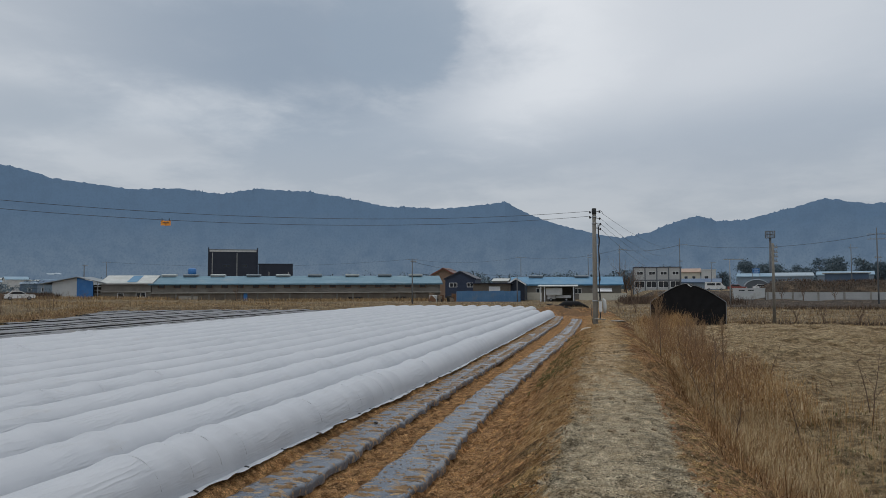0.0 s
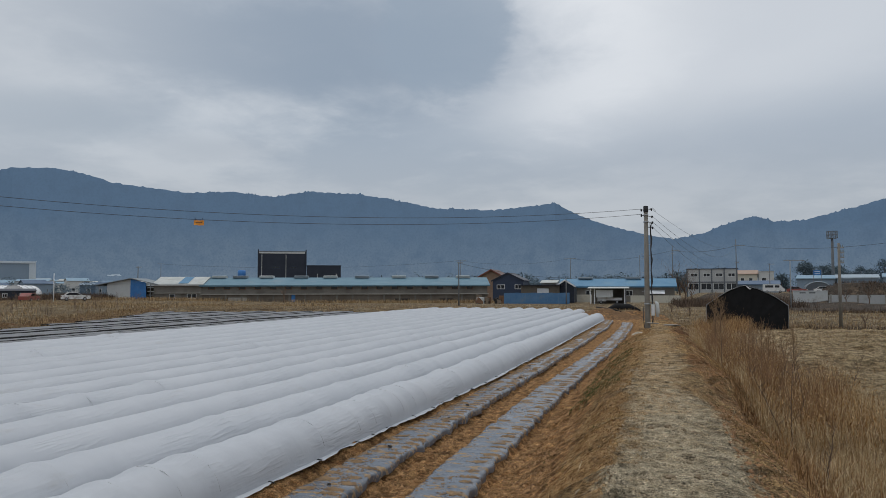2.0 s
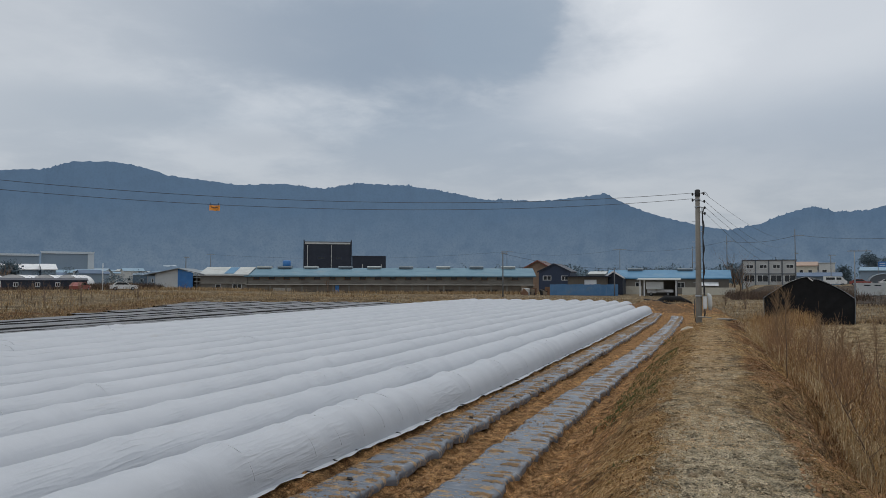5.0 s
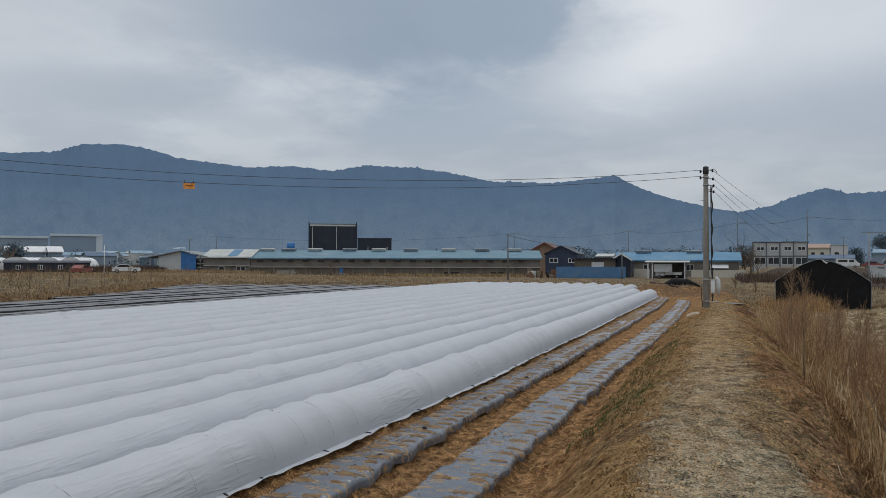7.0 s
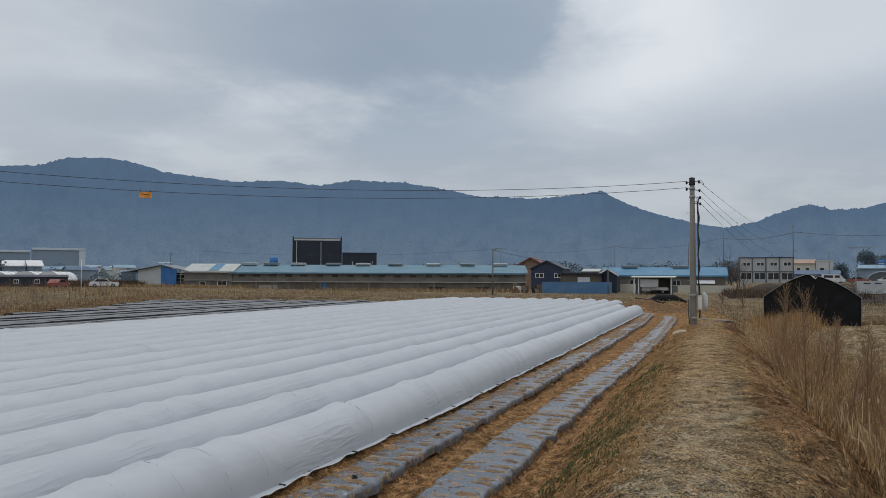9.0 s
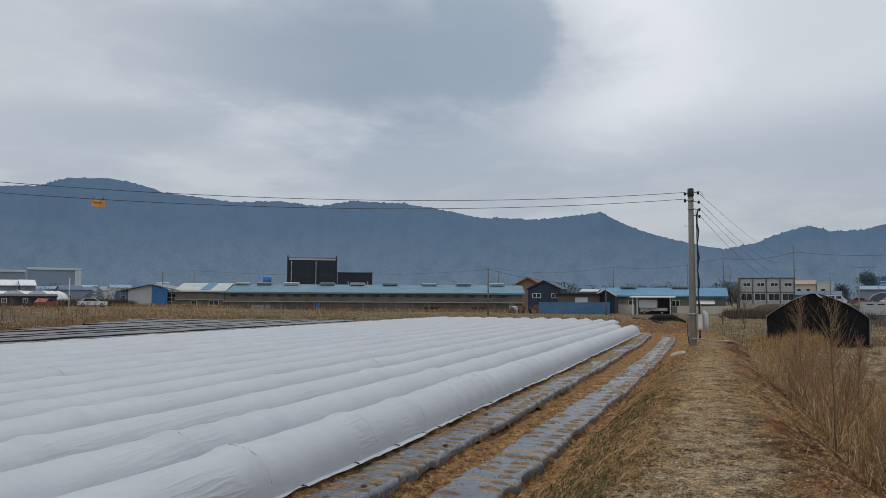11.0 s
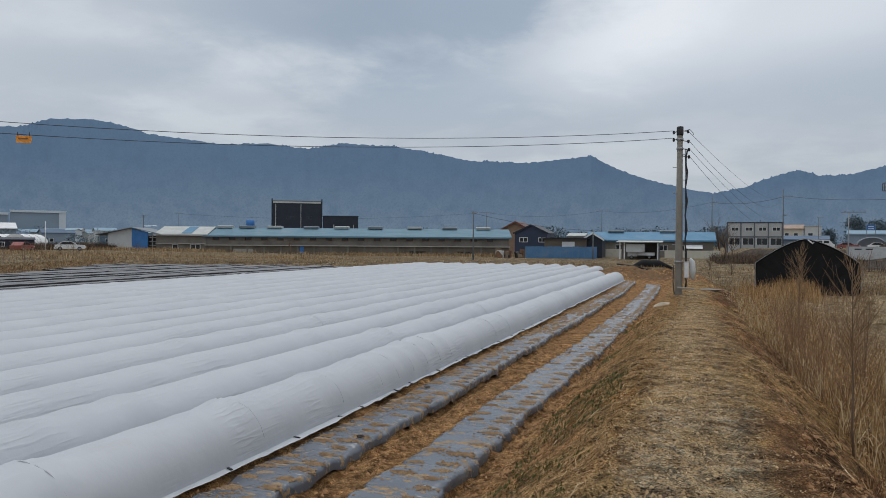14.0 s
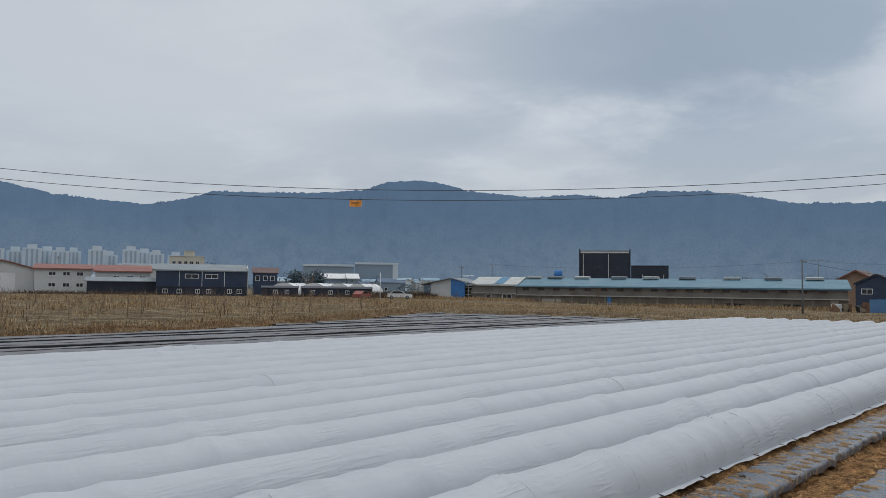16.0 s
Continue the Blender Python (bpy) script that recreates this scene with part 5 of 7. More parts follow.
part("awning", Geo().prism_x([(-1.6, 1.55), (-0.02, 2.15), (-0.02, 2.2), (-1.6, 1.6)], 16.6, 19.6), WHITE, barn2, "white sheet awning")
solid("garden_wall", Geo().box(-12.0, -8.6, 139.9, 140.1, -0.5, 1.0).box(-2.2, 6.6, 139.9, 140.1, -0.5, 0.85), CREAM, "low pale painted block wall", "wall")

# lean-to with a small truck
leanto = thing("vehicle_shelter", "white open-fronted vehicle shelter with flat sheet roof", "shelter", pose(-8.5, 124.0, -0.42))
part("roof", Geo().prism_x([(-0.5, 2.55), (3.6, 2.75), (3.6, 2.86), (-0.5, 2.66)], -0.4, 6.3), ROOF_PALE, leanto)
for x in (0.1, 0.75, 5.6):
    part("post", Geo().box(x - 0.09, x + 0.09, -0.1, 0.08, 0, 2.55), WHITE, leanto)
part("back_wall", Geo().box(0.1, 5.8, 3.3, 3.45, 0, 2.6), WALL_GREY, leanto)
part("side_panel", Geo().box(1.0, 3.7, 0.1, 0.2, 1.1, 2.3), OFFWHITE, leanto, "pale hanging sheet")
part("end_wall", Geo().box(5.62, 5.78, 0.1, 3.28, 0, 2.6), NAVY, leanto)


def wheel(parent, x, y, r, w):
    t = part("wheel", Geo().tube([(x, y - w / 2, r), (x, y - w / 2 + 0.02, r), (x, y + w / 2 - 0.02, r), (x, y + w / 2, r)], [r * 0.92, r, r, r * 0.92], 14), RUBBER, parent, smooth=True)
    part("rim", Geo().tube([(x, y - w / 2 - 0.012, r), (x, y - w / 2 + 0.006, r)], [r * 0.5, r * 0.62], 12), STEEL, t, smooth=True)


truck = thing("small_truck", "small white cab-over truck parked under a shelter", "truck", pose(-7.35, 125.6, -0.42))
part("cab", Geo().prism([(0.0, 0.45), (1.35, 0.45), (1.35, 1.85), (0.3, 1.88), (0.02, 1.15)], -0.7, 0.75), WHITE, truck)
part("windscreen", Geo().prism([(-0.01, 1.2), (0.02, 1.2), (0.29, 1.78), (0.26, 1.8)], -0.6, 0.65), GLASS, truck)
part("side_window", Geo().box(0.45, 1.15, -0.715, -0.702, 1.2, 1.7), GLASS, truck)
part("cargo_bed", Geo().box(1.42, 4.0, -0.72, 0.77, 0.6, 1.05), WHITE, truck)
for x in (0.6, 3.2):
    for y in (-0.62, 0.66):
        wheel(truck, x, y, 0.3, 0.18)

# ---- town edge to the left ----
house("grey_warehouse", "grey gabled warehouse with red-brown base and verge", "warehouse", (-169.5, 58.0), (-165.3, 68.8), 20, 0.3, 5.0, 6.6, OFFWHITE, ROOF_RED, "y", 0.3,
      (), ((4.4, 8.2, 4.1, WHITE),), WHITE, "", BRICK_RED)
house("red_roof_workshop", "white two-storey workshop with red-brown roof and small windows", "workshop", (-160.6, 67.2), (-156.7, 76.9), 14, 0.3, 5.0, 6.0, OFFWHITE, ROOF_RED, "x", 0.4,
      [(x, x + 1.2, z, z + 0.7, 1) for x in (2.6, 5.2, 7.7) for z in (1.3, 3.6)], (), WHITE, "", ROOF_RED)
house("gabled_workshop", "white workshop with red-brown gabled roof and three windows", "workshop", (-151.9, 75.6), (-147.4, 85.0), 13, 0.3, 4.6, 5.9, OFFWHITE, ROOF_RED, "x", 0.4,
      [(x, x + 1.1, 3.0, 3.6, 1) for x in (3.4, 6.0, 8.4)], (), WHITE, "", ROOF_RED)
house("dark_lean_to", "dark low shed with a pale grey sloping roof", "shed", (-140.6, 69.3), (-135.4, 80.2), 8, 0.2, 2.6, 3.3, NAVY, GREY_ROOF, "x", 0.4)
house("grey_roof_hall", "far hall with a grey hipped roof", "hall", (-200.2, 102.6), (-195.2, 112.3), 12, 0.3, 6.4, 7.8, OFFWHITE, GREY_ROOF, "x", 0.6)
navyhall = house("navy_hall", "navy clad hall with grey roof, white seams and windows", "hall", (-133.6, 79.2), (-125.2, 93.6), 16, 0.3, 4.75, 6.1, NAVY_MID, GREY_ROOF, "x", 0.25,
                 [(5.3, 7.6, 3.3, 4.0, 1), (9.0, 11.2, 3.3, 4.0, 1)], (), WHITE, "", GREY_ROOF, 3)
part("end_wall", Geo().prism_x([(0.0, 0.2), (3.0, 0.2), (3.0, 6.0), (0.0, 5.2)], 16.85, 17.0), OFFWHITE, navyhall, "off-white end wall")
low = house("dark_front_block", "low dark block with small white-framed windows", "outbuilding", (-131.0, 78.2), (-122.9, 92.2), 2.2, 0.25, 1.55, 1.55, NAVY, NAVY, "x", 0.1,
            [(x, x + 0.7, 0.5, 1.15, 1) for x in (1.0, 3.5, 6.8, 8.8, 12.6, 14.4)], (), WHITE)
house("small_navy_house", "small navy house with red-brown roof and three windows", "house", (-145.2, 108.5), (-142.0, 113.0), 8, 0.3, 5.0, 6.2, NAVY_MID, ROOF_BROWN, "x", 0.3,
      [(x, x + 0.8, 3.2, 4.2, 0) for x in (0.7, 2.4, 4.0)], (), WHITE)
for A, B, wn_ in (((-123.5, 96.0), (-119.3, 101.8), (2.4, 4.6)), ((-118.9, 102.2), (-109.8, 113.0), (2.0, 5.5, 8.8, 11.6))):
    house("dark_low_hut", "low dark hut with small white-framed windows", "hut", A, B, 3, 0.3, 1.55, 1.9, NAVY, NAVY, "x", 0.15, [(x, x + 0.65, 0.45, 1.1, 1) for x in wn_], (), WHITE, "dark low huts")
for az, half, long_ in ((-52.2, 3.0, 16), (-50.0, 3.2, 18), (-48.1, 2.6, 15), (-46.7, 2.3, 15)):
    r = 168.0
    th = thing("vinyl_greenhouse", "low arched greenhouse under milky white film", "greenhouse", pose(math.sin(radians(az)) * r, 5 + math.cos(radians(az)) * r, 0.25, 0, 0, -az - 14), "vinyl greenhouses")
    arc = [(-half * math.cos(q), 2.75 * math.sin(q) ** 0.8) for q in np.linspace(0, math.pi, 15)]
    part("film", Geo().prism(arc, 0, long_), WHITE, th, smooth=False)
    for e in (0.0, 0.33, 0.66, 1.0):
        part("hoop", Geo().tube([(px_, e * long_, pz_ + 0.02) for px_, pz_ in arc], 0.03, 5), STEEL, th)
for A, B in (((-200.6, 170.0), (-194.0, 178.5)), ((-190.6, 176.8), (-188.4, 179.8))):
    house("white_roofed_store", "long far store with a bright white curved roof", "store", A, B, 9, 0.3, 4.9, 6.5, HAZE_WALL, WHITE, "x", 0.4, (), (), WHITE, "white-roofed stores", WHITE)
house("cream_building", "cream flat-roofed building with stepped top floor", "building", (-371.0, 207.8), (-362.3, 223.4), 14, 0.5, 17.2, 17.2, CREAM, CREAM, "x", 0.3,
      [(x, x + 1.6, z, z + 1.6, 1) for x in (1.6, 4.6, 7.6, 10.6, 13.6) for z in (9.5, 13.0)], (), WHITE)
house("stair_tower_block", "small cream rooftop block of a building", "building", (-368.2, 214.6), (-365.5, 219.4), 8, 17.8, 2.9, 2.9, CREAM, OFFWHITE, "x", 0.2)
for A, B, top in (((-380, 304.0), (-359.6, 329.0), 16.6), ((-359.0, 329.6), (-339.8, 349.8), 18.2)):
    fac = house("factory_hall", "far factory hall in haze-tinted grey with a white roof edge", "factory", A, B, 40, 0.5, top - 0.5, top - 0.5, HAZE_WALL, HAZE_PALE, "x", 0.4, (), (), WHITE, "factory halls", HAZE_PALE)
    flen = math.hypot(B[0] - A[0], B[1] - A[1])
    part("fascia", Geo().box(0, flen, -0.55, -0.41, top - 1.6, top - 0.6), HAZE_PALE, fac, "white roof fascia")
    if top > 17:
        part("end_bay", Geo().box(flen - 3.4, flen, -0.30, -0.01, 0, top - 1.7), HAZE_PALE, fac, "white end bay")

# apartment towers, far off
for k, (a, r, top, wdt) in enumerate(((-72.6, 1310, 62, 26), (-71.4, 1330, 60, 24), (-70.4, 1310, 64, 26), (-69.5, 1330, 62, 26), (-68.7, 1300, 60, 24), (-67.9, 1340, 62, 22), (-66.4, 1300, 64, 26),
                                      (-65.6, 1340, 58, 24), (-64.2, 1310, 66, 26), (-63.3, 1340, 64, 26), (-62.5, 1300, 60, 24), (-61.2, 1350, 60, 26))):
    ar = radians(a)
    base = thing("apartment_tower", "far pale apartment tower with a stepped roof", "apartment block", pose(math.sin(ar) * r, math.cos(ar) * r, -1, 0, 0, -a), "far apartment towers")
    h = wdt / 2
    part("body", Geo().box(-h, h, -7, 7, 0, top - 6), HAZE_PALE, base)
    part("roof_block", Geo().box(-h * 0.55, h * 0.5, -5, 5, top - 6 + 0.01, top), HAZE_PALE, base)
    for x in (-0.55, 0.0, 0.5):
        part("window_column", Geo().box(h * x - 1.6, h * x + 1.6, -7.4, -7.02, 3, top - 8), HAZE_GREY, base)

# low sheds and houses behind the parked cars
rh = random.Random(15)
for k in range(15):
    a, r = radians(rh.uniform(-55, -40)), rh.uniform(235, 330)
    w, x, y = rh.uniform(3.5, 7.5), math.sin(a) * r, math.cos(a) * r + 8
    fr = -a + rh.uniform(-0.4, 0.4)
    e = rh.uniform(2.4, 3.6) + (r - 205) * 0.006
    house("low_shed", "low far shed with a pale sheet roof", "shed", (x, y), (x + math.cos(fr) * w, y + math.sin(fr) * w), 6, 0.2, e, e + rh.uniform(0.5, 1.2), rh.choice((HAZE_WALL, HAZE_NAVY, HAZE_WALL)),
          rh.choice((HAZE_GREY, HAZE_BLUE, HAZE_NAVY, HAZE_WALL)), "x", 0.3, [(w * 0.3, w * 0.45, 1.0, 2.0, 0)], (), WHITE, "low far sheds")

# small houses of the far town
rt = random.Random(5)
for k in range(46):
    a = radians(rt.uniform(-52, -30) if k < 34 else rt.uniform(-72, -52))
    r = rt.uniform(380, 760) if k < 34 else rt.uniform(300, 500)
    w, d = rt.uniform(8, 15), rt.uniform(7, 10)
    x, y = math.sin(a) * r, math.cos(a) * r + 10
    e = rt.uniform(3.2, 6.0) + (r - 380) * 0.012
    f = -math.degrees(a) + rt.uniform(-30, 30)
    fr = radians(f)
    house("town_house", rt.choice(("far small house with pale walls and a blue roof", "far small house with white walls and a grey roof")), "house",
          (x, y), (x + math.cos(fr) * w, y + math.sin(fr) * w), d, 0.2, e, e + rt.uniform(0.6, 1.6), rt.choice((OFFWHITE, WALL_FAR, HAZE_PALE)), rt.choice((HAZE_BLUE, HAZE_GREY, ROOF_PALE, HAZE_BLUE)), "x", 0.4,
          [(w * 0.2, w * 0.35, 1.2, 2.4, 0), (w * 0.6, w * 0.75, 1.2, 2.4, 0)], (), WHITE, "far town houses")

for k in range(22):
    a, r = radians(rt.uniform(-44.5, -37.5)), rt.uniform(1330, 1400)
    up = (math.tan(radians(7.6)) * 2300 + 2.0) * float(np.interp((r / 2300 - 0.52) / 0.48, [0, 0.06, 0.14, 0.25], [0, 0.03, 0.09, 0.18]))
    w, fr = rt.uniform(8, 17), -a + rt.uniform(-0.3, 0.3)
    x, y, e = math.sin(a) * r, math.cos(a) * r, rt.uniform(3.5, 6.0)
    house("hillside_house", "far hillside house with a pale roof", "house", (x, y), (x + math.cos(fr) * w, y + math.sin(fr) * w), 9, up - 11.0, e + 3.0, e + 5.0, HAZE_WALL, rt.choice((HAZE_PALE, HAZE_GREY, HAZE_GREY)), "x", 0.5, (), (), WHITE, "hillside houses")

# ---- across the lane to the right ----
PANEL_GREY = material("light_grey_panel", (0.42, 0.43, 0.43), (0.50, 0.505, 0.50), 0.3, 0.75, 0, 0.1, 0.004, 8, (0.36, 0.36, 0.35), 0.3)
# Dark steel greyed by haze in its colour.
FAR_DARK = material("hazy_dark_steel", (0.10, 0.115, 0.135), (0.13, 0.145, 0.165), 0.5, 0.8, 0, 0.0)
gb = house("grey_workshop_block", "two-storey grey panel workshop with dark columns and four bays", "workshop", (10.6, 188.4), (22.0, 187.3), 10, -0.45, 7.2, 7.2, PANEL_GREY, NAVY, "x", 0.15,
           [(x, x + 1.4, 5.45, 6.15, 1) for x in (0.9, 3.8, 6.6, 9.4)] + [(x, x + 2.2, 2.3, 3.75, 1) for x in (0.4, 3.25, 6.1, 8.95)], (), WHITE)
part("floor_band", Geo().box(0, 11.4, -0.16, -0.125, 3.95, 4.2), FAR_DARK, gb)
for k in range(5):
    x = 11.3 * k / 4
    part("column", Geo().box(x - 0.13, x + 0.13, -0.12, -0.01, 0, 7.15), FAR_DARK, gb)
house("cream_house_far", "far cream house with a low orange-brown roof", "house", (30.2, 256.7), (36.2, 256.0), 10, -0.4, 7.2, 8.4, CREAM, ROOF_TAN, "x", 0.4, ((1, 2, 4.5, 5.8, 0), (3.5, 4.5, 4.5, 5.8, 0)))
house("white_house_far", "far white flat-roofed house", "house", (36.5, 255.8), (41.0, 255.2), 10, -0.4, 7.9, 7.9, OFFWHITE, OFFWHITE, "x", 0.2, ((1, 2.2, 4.5, 5.8, 0),))
for A, B, e, m in (((23.5, 200), (33.0, 198.5), 3.6, HAZE_NAVY), ((42.0, 224.6), (51.0, 222.4), 5.3, HAZE_BLUE), ((51.5, 222.0), (61.2, 220.0), 5.4, HAZE_GREY), ((62, 219), (75, 215), 5.6, HAZE_BLUE), ((77, 190), (95, 184), 5.0, HAZE_NAVY)):
    house("long_shed", "long low sheet-roofed shed across the road", "shed", A, B, 9, -0.5, e, e + 0.9, HAZE_WALL, m, "x", 0.3, (), (), WHITE, "roadside sheds", m)
house("navy_front_depot", "low depot with a navy front and pale roof edge", "depot", (52.8, 181.0), (61.2, 178.4), 12, -0.5, 5.4, 5.4, HAZE_NAVY, ROOF_PALE, "x", 0.5)
sign = thing("roadside_sign", "blue roadside sign board on two posts, lettering unreadable", "sign", pose(41.6, 204.4, -0.5, 0, 0, -12))
part("board", Geo().box(0.4, 2.2, -0.05, 0.05, 5.9, 7.2), BLUE, sign)
for x in (0.4, 2.2):
    part("post", Geo().box(x - 0.07, x + 0.07, 0.06, 0.2, 0, 7.4), STEEL, sign)
for z in (6.2, 6.75):
    part("text_bar", Geo().box(0.7, 1.9, -0.065, -0.052, z, z + 0.14), WHITE, sign)
rwall = solid("yard_wall", Geo().box(0, 58, -0.1, 0.1, -0.5, 1.5), PANEL_GREY, "long pale concrete yard wall", "wall")
rwall.matrix_basis = pose(29.0, 131.0, -0.45, 0, 0, -4)
for k in range(15):
    b = part("pier", Geo().box(k * 3.9 + 0.1, k * 3.9 + 0.4, -0.2, -0.103, -0.5, 1.55), CONCRETE, rwall)
crib = thing("white_skip", "white painted steel box container with two slots", "container", pose(25.0, 138.0, -0.45, 0, 0, -9))
part("body", Geo().box(0, 5.3, 0, 2.2, 0.16, 2.05), OFFWHITE, crib)
part("rim", Geo().box(-0.06, 5.36, -0.07, 2.27, 2.052, 2.18), OFFWHITE, crib)
for x in (1.0, 2.5):
    part("slot", Geo().box(x, x + 0.95, -0.02, -0.003, 1.70, 1.86), GLASS, crib)
for x in (0.0, 1.3, 2.6, 3.9, 5.2):
    part("rib", Geo().box(x, x + 0.1, -0.06, -0.003, 0.16, 1.66), OFFWHITE, crib)
for x in (0.7, 2.0, 3.3, 4.5):
    part("foot", Geo().box(x, x + 0.4, -0.05, 2.2, 0, 0.158), RUST, crib)
arch = thing("arched_store", "open arched store with a pale rim and dark inside", "store", pose(38.6, 198.0, 1.0, 0, 0, -8))
rim = [(3.1 - 3.1 * math.cos(q), 2.7 * math.sin(q) ** 0.8) for q in np.linspace(0, math.pi, 15)]
part("cover", Geo().prism(rim, 0.3, 9.0), FAR_DARK, arch)
part("rim", Geo().tube([(px_, 0.25, pz_) for px_, pz_ in rim], 0.11, 6), HAZE_GREY, arch, "pale end rim", smooth=True)
trough = thing("white_trough", "long white trough on four legs in dead brush", "trough", pose(13.9, 128.0, -0.45, 0, 0, -8))
part("basin", Geo().prism_x([(0, 1.15), (0.1, 1.0), (0.9, 1.0), (1.0, 1.15), (1.0, 1.5), (0, 1.5)], 0, 2.4), WHITE, trough)
for x in (0.2, 2.2):
    for y in (0.2, 0.8):
        part("leg", Geo().box(x - 0.04, x + 0.04, y - 0.04, y + 0.04, 0, 0.998), STEEL, trough)
van = thing("white_van", "white van parked in a distant yard", "van", pose(27.6, 188.0, 1.03, 0, 0, -6))
part("body", Geo().prism([(0.0, 0.35), (4.7, 0.35), (4.75, 1.0), (4.35, 1.2), (3.7, 2.0), (0.1, 2.05)], 0, 1.8), WHITE, van)
part("windscreen", Geo().prism([(4.28, 1.24), (4.31, 1.26), (3.76, 1.96), (3.72, 1.94)], 0.15, 1.65), GLASS, van)
part("side_window", Geo().box(2.6, 3.6, -0.02, -0.003, 1.25, 1.8), GLASS, van)
part("side_window", Geo().box(0.5, 2.3, -0.02, -0.003, 1.25, 1.8), GLASS, van)


def car(m, body_mat, label):
    base = thing("parked_car", label, "car", m, "parked cars")
    body = Geo().prism([(0.05, 0.3), (4.4, 0.3), (4.5, 0.6), (4.42, 0.88), (3.3, 0.95), (2.55, 1.42), (1.15, 1.45), (0.45, 0.98), (0.0, 0.9)], 0.0, 1.7)
    part("body", body, body_mat, base)
    part("side_glass", Geo().prism([(0.7, 0.98), (3.1, 0.98), (2.5, 1.36), (1.2, 1.38)], -0.012, -0.003), GLASS, base)
    part("headlight", Geo().box(4.2, 4.46, -0.01, 0.28, 0.66, 0.8), WHITE, base)
    part("tail_light", Geo().box(-0.01, 0.14, -0.01, 0.26, 0.68, 0.84), BRICK_RED, base)
    for x in (0.85, 3.6):
        for y in (0.08, 1.62):
            wheel(base, x, y, 0.31, 0.2)


car(pose(-93.3, 101.2, 0.22, 0, 0, 44), WHITE, "white saloon car parked by a dirt lane")
car(pose(-97.7, 99.1, 0.12, 0, 0, 112), CAR_RED, "red car parked by a dirt lane")
car(pose(38.2, 186.0, 1.03, 0, 0, -10), WHITE, "white car parked in a distant yard")
car(pose(32.6, 187.0, 1.03, 0, 0, -10), CAR_RED, "red car parked in a distant yard")
for x in (0.9, 3.8):
    for y in (0.1, 1.7):
        wheel(van, x, y, 0.33, 0.2)

# ---- poles and cables ----
def sag_curve(a, b, drop, n=24):
    a, b = Vector(a), Vector(b)
    return [a.lerp(b, t) - Vector((0, 0, 4 * drop * t * (1 - t))) for t in (k / n for k in range(n + 1))]


def cable(label, a, b, drop, r=0.012, n=24):
    return solid("cable", Geo().tube(sag_curve(a, b, drop, n), r, 5), WIRE, label, "cable", "overhead cables", "", True)


upole = thing("utility_pole", "round weathered concrete telephone pole with brackets and cables", "utility pole", pose(0, 39, 0.02))
part("shaft", Geo().tube([(0, 0, -0.2), (0, 0, 0), (0, 0, 3), (0, 0, 6.05)], [0.15, 0.145, 0.122, 0.10], 18), POLE, upole, smooth=True)
part("cap", Geo().tube([(0, 0, 6.05), (0, 0, 6.10), (0, 0, 6.36), (0, 0, 6.38)], [0.118, 0.125, 0.12, 0.06], 16), RUBBER, upole, "black pole cap", smooth=True)
for z in (1.35, 5.9, 5.55):
    part("band", Geo().tube([(0, 0, z - 0.04), (0, 0, z + 0.04)], 0.158 if z < 3 else 0.125, 16), STEEL, upole, smooth=True)
for k in range(9):
    z = 1.5 + k * 0.48
    sd = -1 if k % 2 else 1
    part("step_bolt", Geo().tube([(sd * 0.11, 0, z), (sd * 0.24, 0, z), (sd * 0.24, 0, z + 0.03)], 0.011, 6), STEEL, upole)
for z, x in ((6.2, -0.22), (5.92, -0.22), (6.22, 0.28), (5.85, 0.30), (5.55, 0.32), (5.28, 0.32)):
    br = part("bracket", Geo().tube([(0.09 * (1 if x > 0 else -1), -0.02, z), (x, -0.02, z - 0.05)], 0.018, 6), STEEL, upole)
    part("insulator", Geo().tube([(x, -0.02, z - 0.11), (x, -0.02, z - 0.07), (x, -0.02, z), (x, -0.02, z + 0.02)], [0.02, 0.045, 0.045, 0.02], 8), RUBBER, br, smooth=True)
rng = random.Random(3)
pts = [(0.24 + 0.03 * math.sin(k * 1.7), -0.06, 0.35 + k * 0.27) for k in range(20)]
part("taped_cable", Geo().tube(pts, [0.028 + 0.012 * (k % 4 == 0) for k in range(20)], 8), WIRE, upole, "black taped cable bundle running down the pole", smooth=True)
part("drop_cable", Geo().tube([(0.19, -0.1, 5.5), (0.21, -0.1, 3.5), (0.22, -0.1, 1.6), (0.30, -0.1, 0.9)], 0.014, 6), WIRE, upole, smooth=True)
part("hanging_loop", Geo().tube([(0.12, 0, 6.2), (0.34, 0, 6.26), (0.46, 0, 6.12), (0.47, 0, 6.05)], 0.010, 6), WIRE, upole, smooth=True)
mb = part("meter_box", Geo().box(0.19, 0.36, -0.16, 0.06, 0.75, 1.36), OFFWHITE, upole, "pale meter box on the pole")
part("box_door", Geo().box(0.205, 0.345, -0.175, -0.163, 0.80, 1.30), WHITE, mb)
part("coiled_cable_cover", Geo().tube([(0.50, -0.02, 0.70), (0.50, -0.02, 1.0), (0.48, -0.02, 1.35), (0.40, -0.02, 1.48)], [0.07, 0.10, 0.10, 0.04], 10), OFFWHITE, upole, "white plastic wrapped cable coil", smooth=True)
part("base_pipe", Geo().tube([(-0.05, -0.2, 0.40), (0.55, -0.15, 0.36)], 0.03, 8), LEDGE, upole, "pale pipe stub across the pole foot", smooth=True)
part("foot_cable", Geo().tube([(-0.18, -0.05, 1.2), (-0.2, -0.1, 0.6), (-0.15, -0.12, 0.15)], 0.018, 6), WIRE, upole, smooth=True)

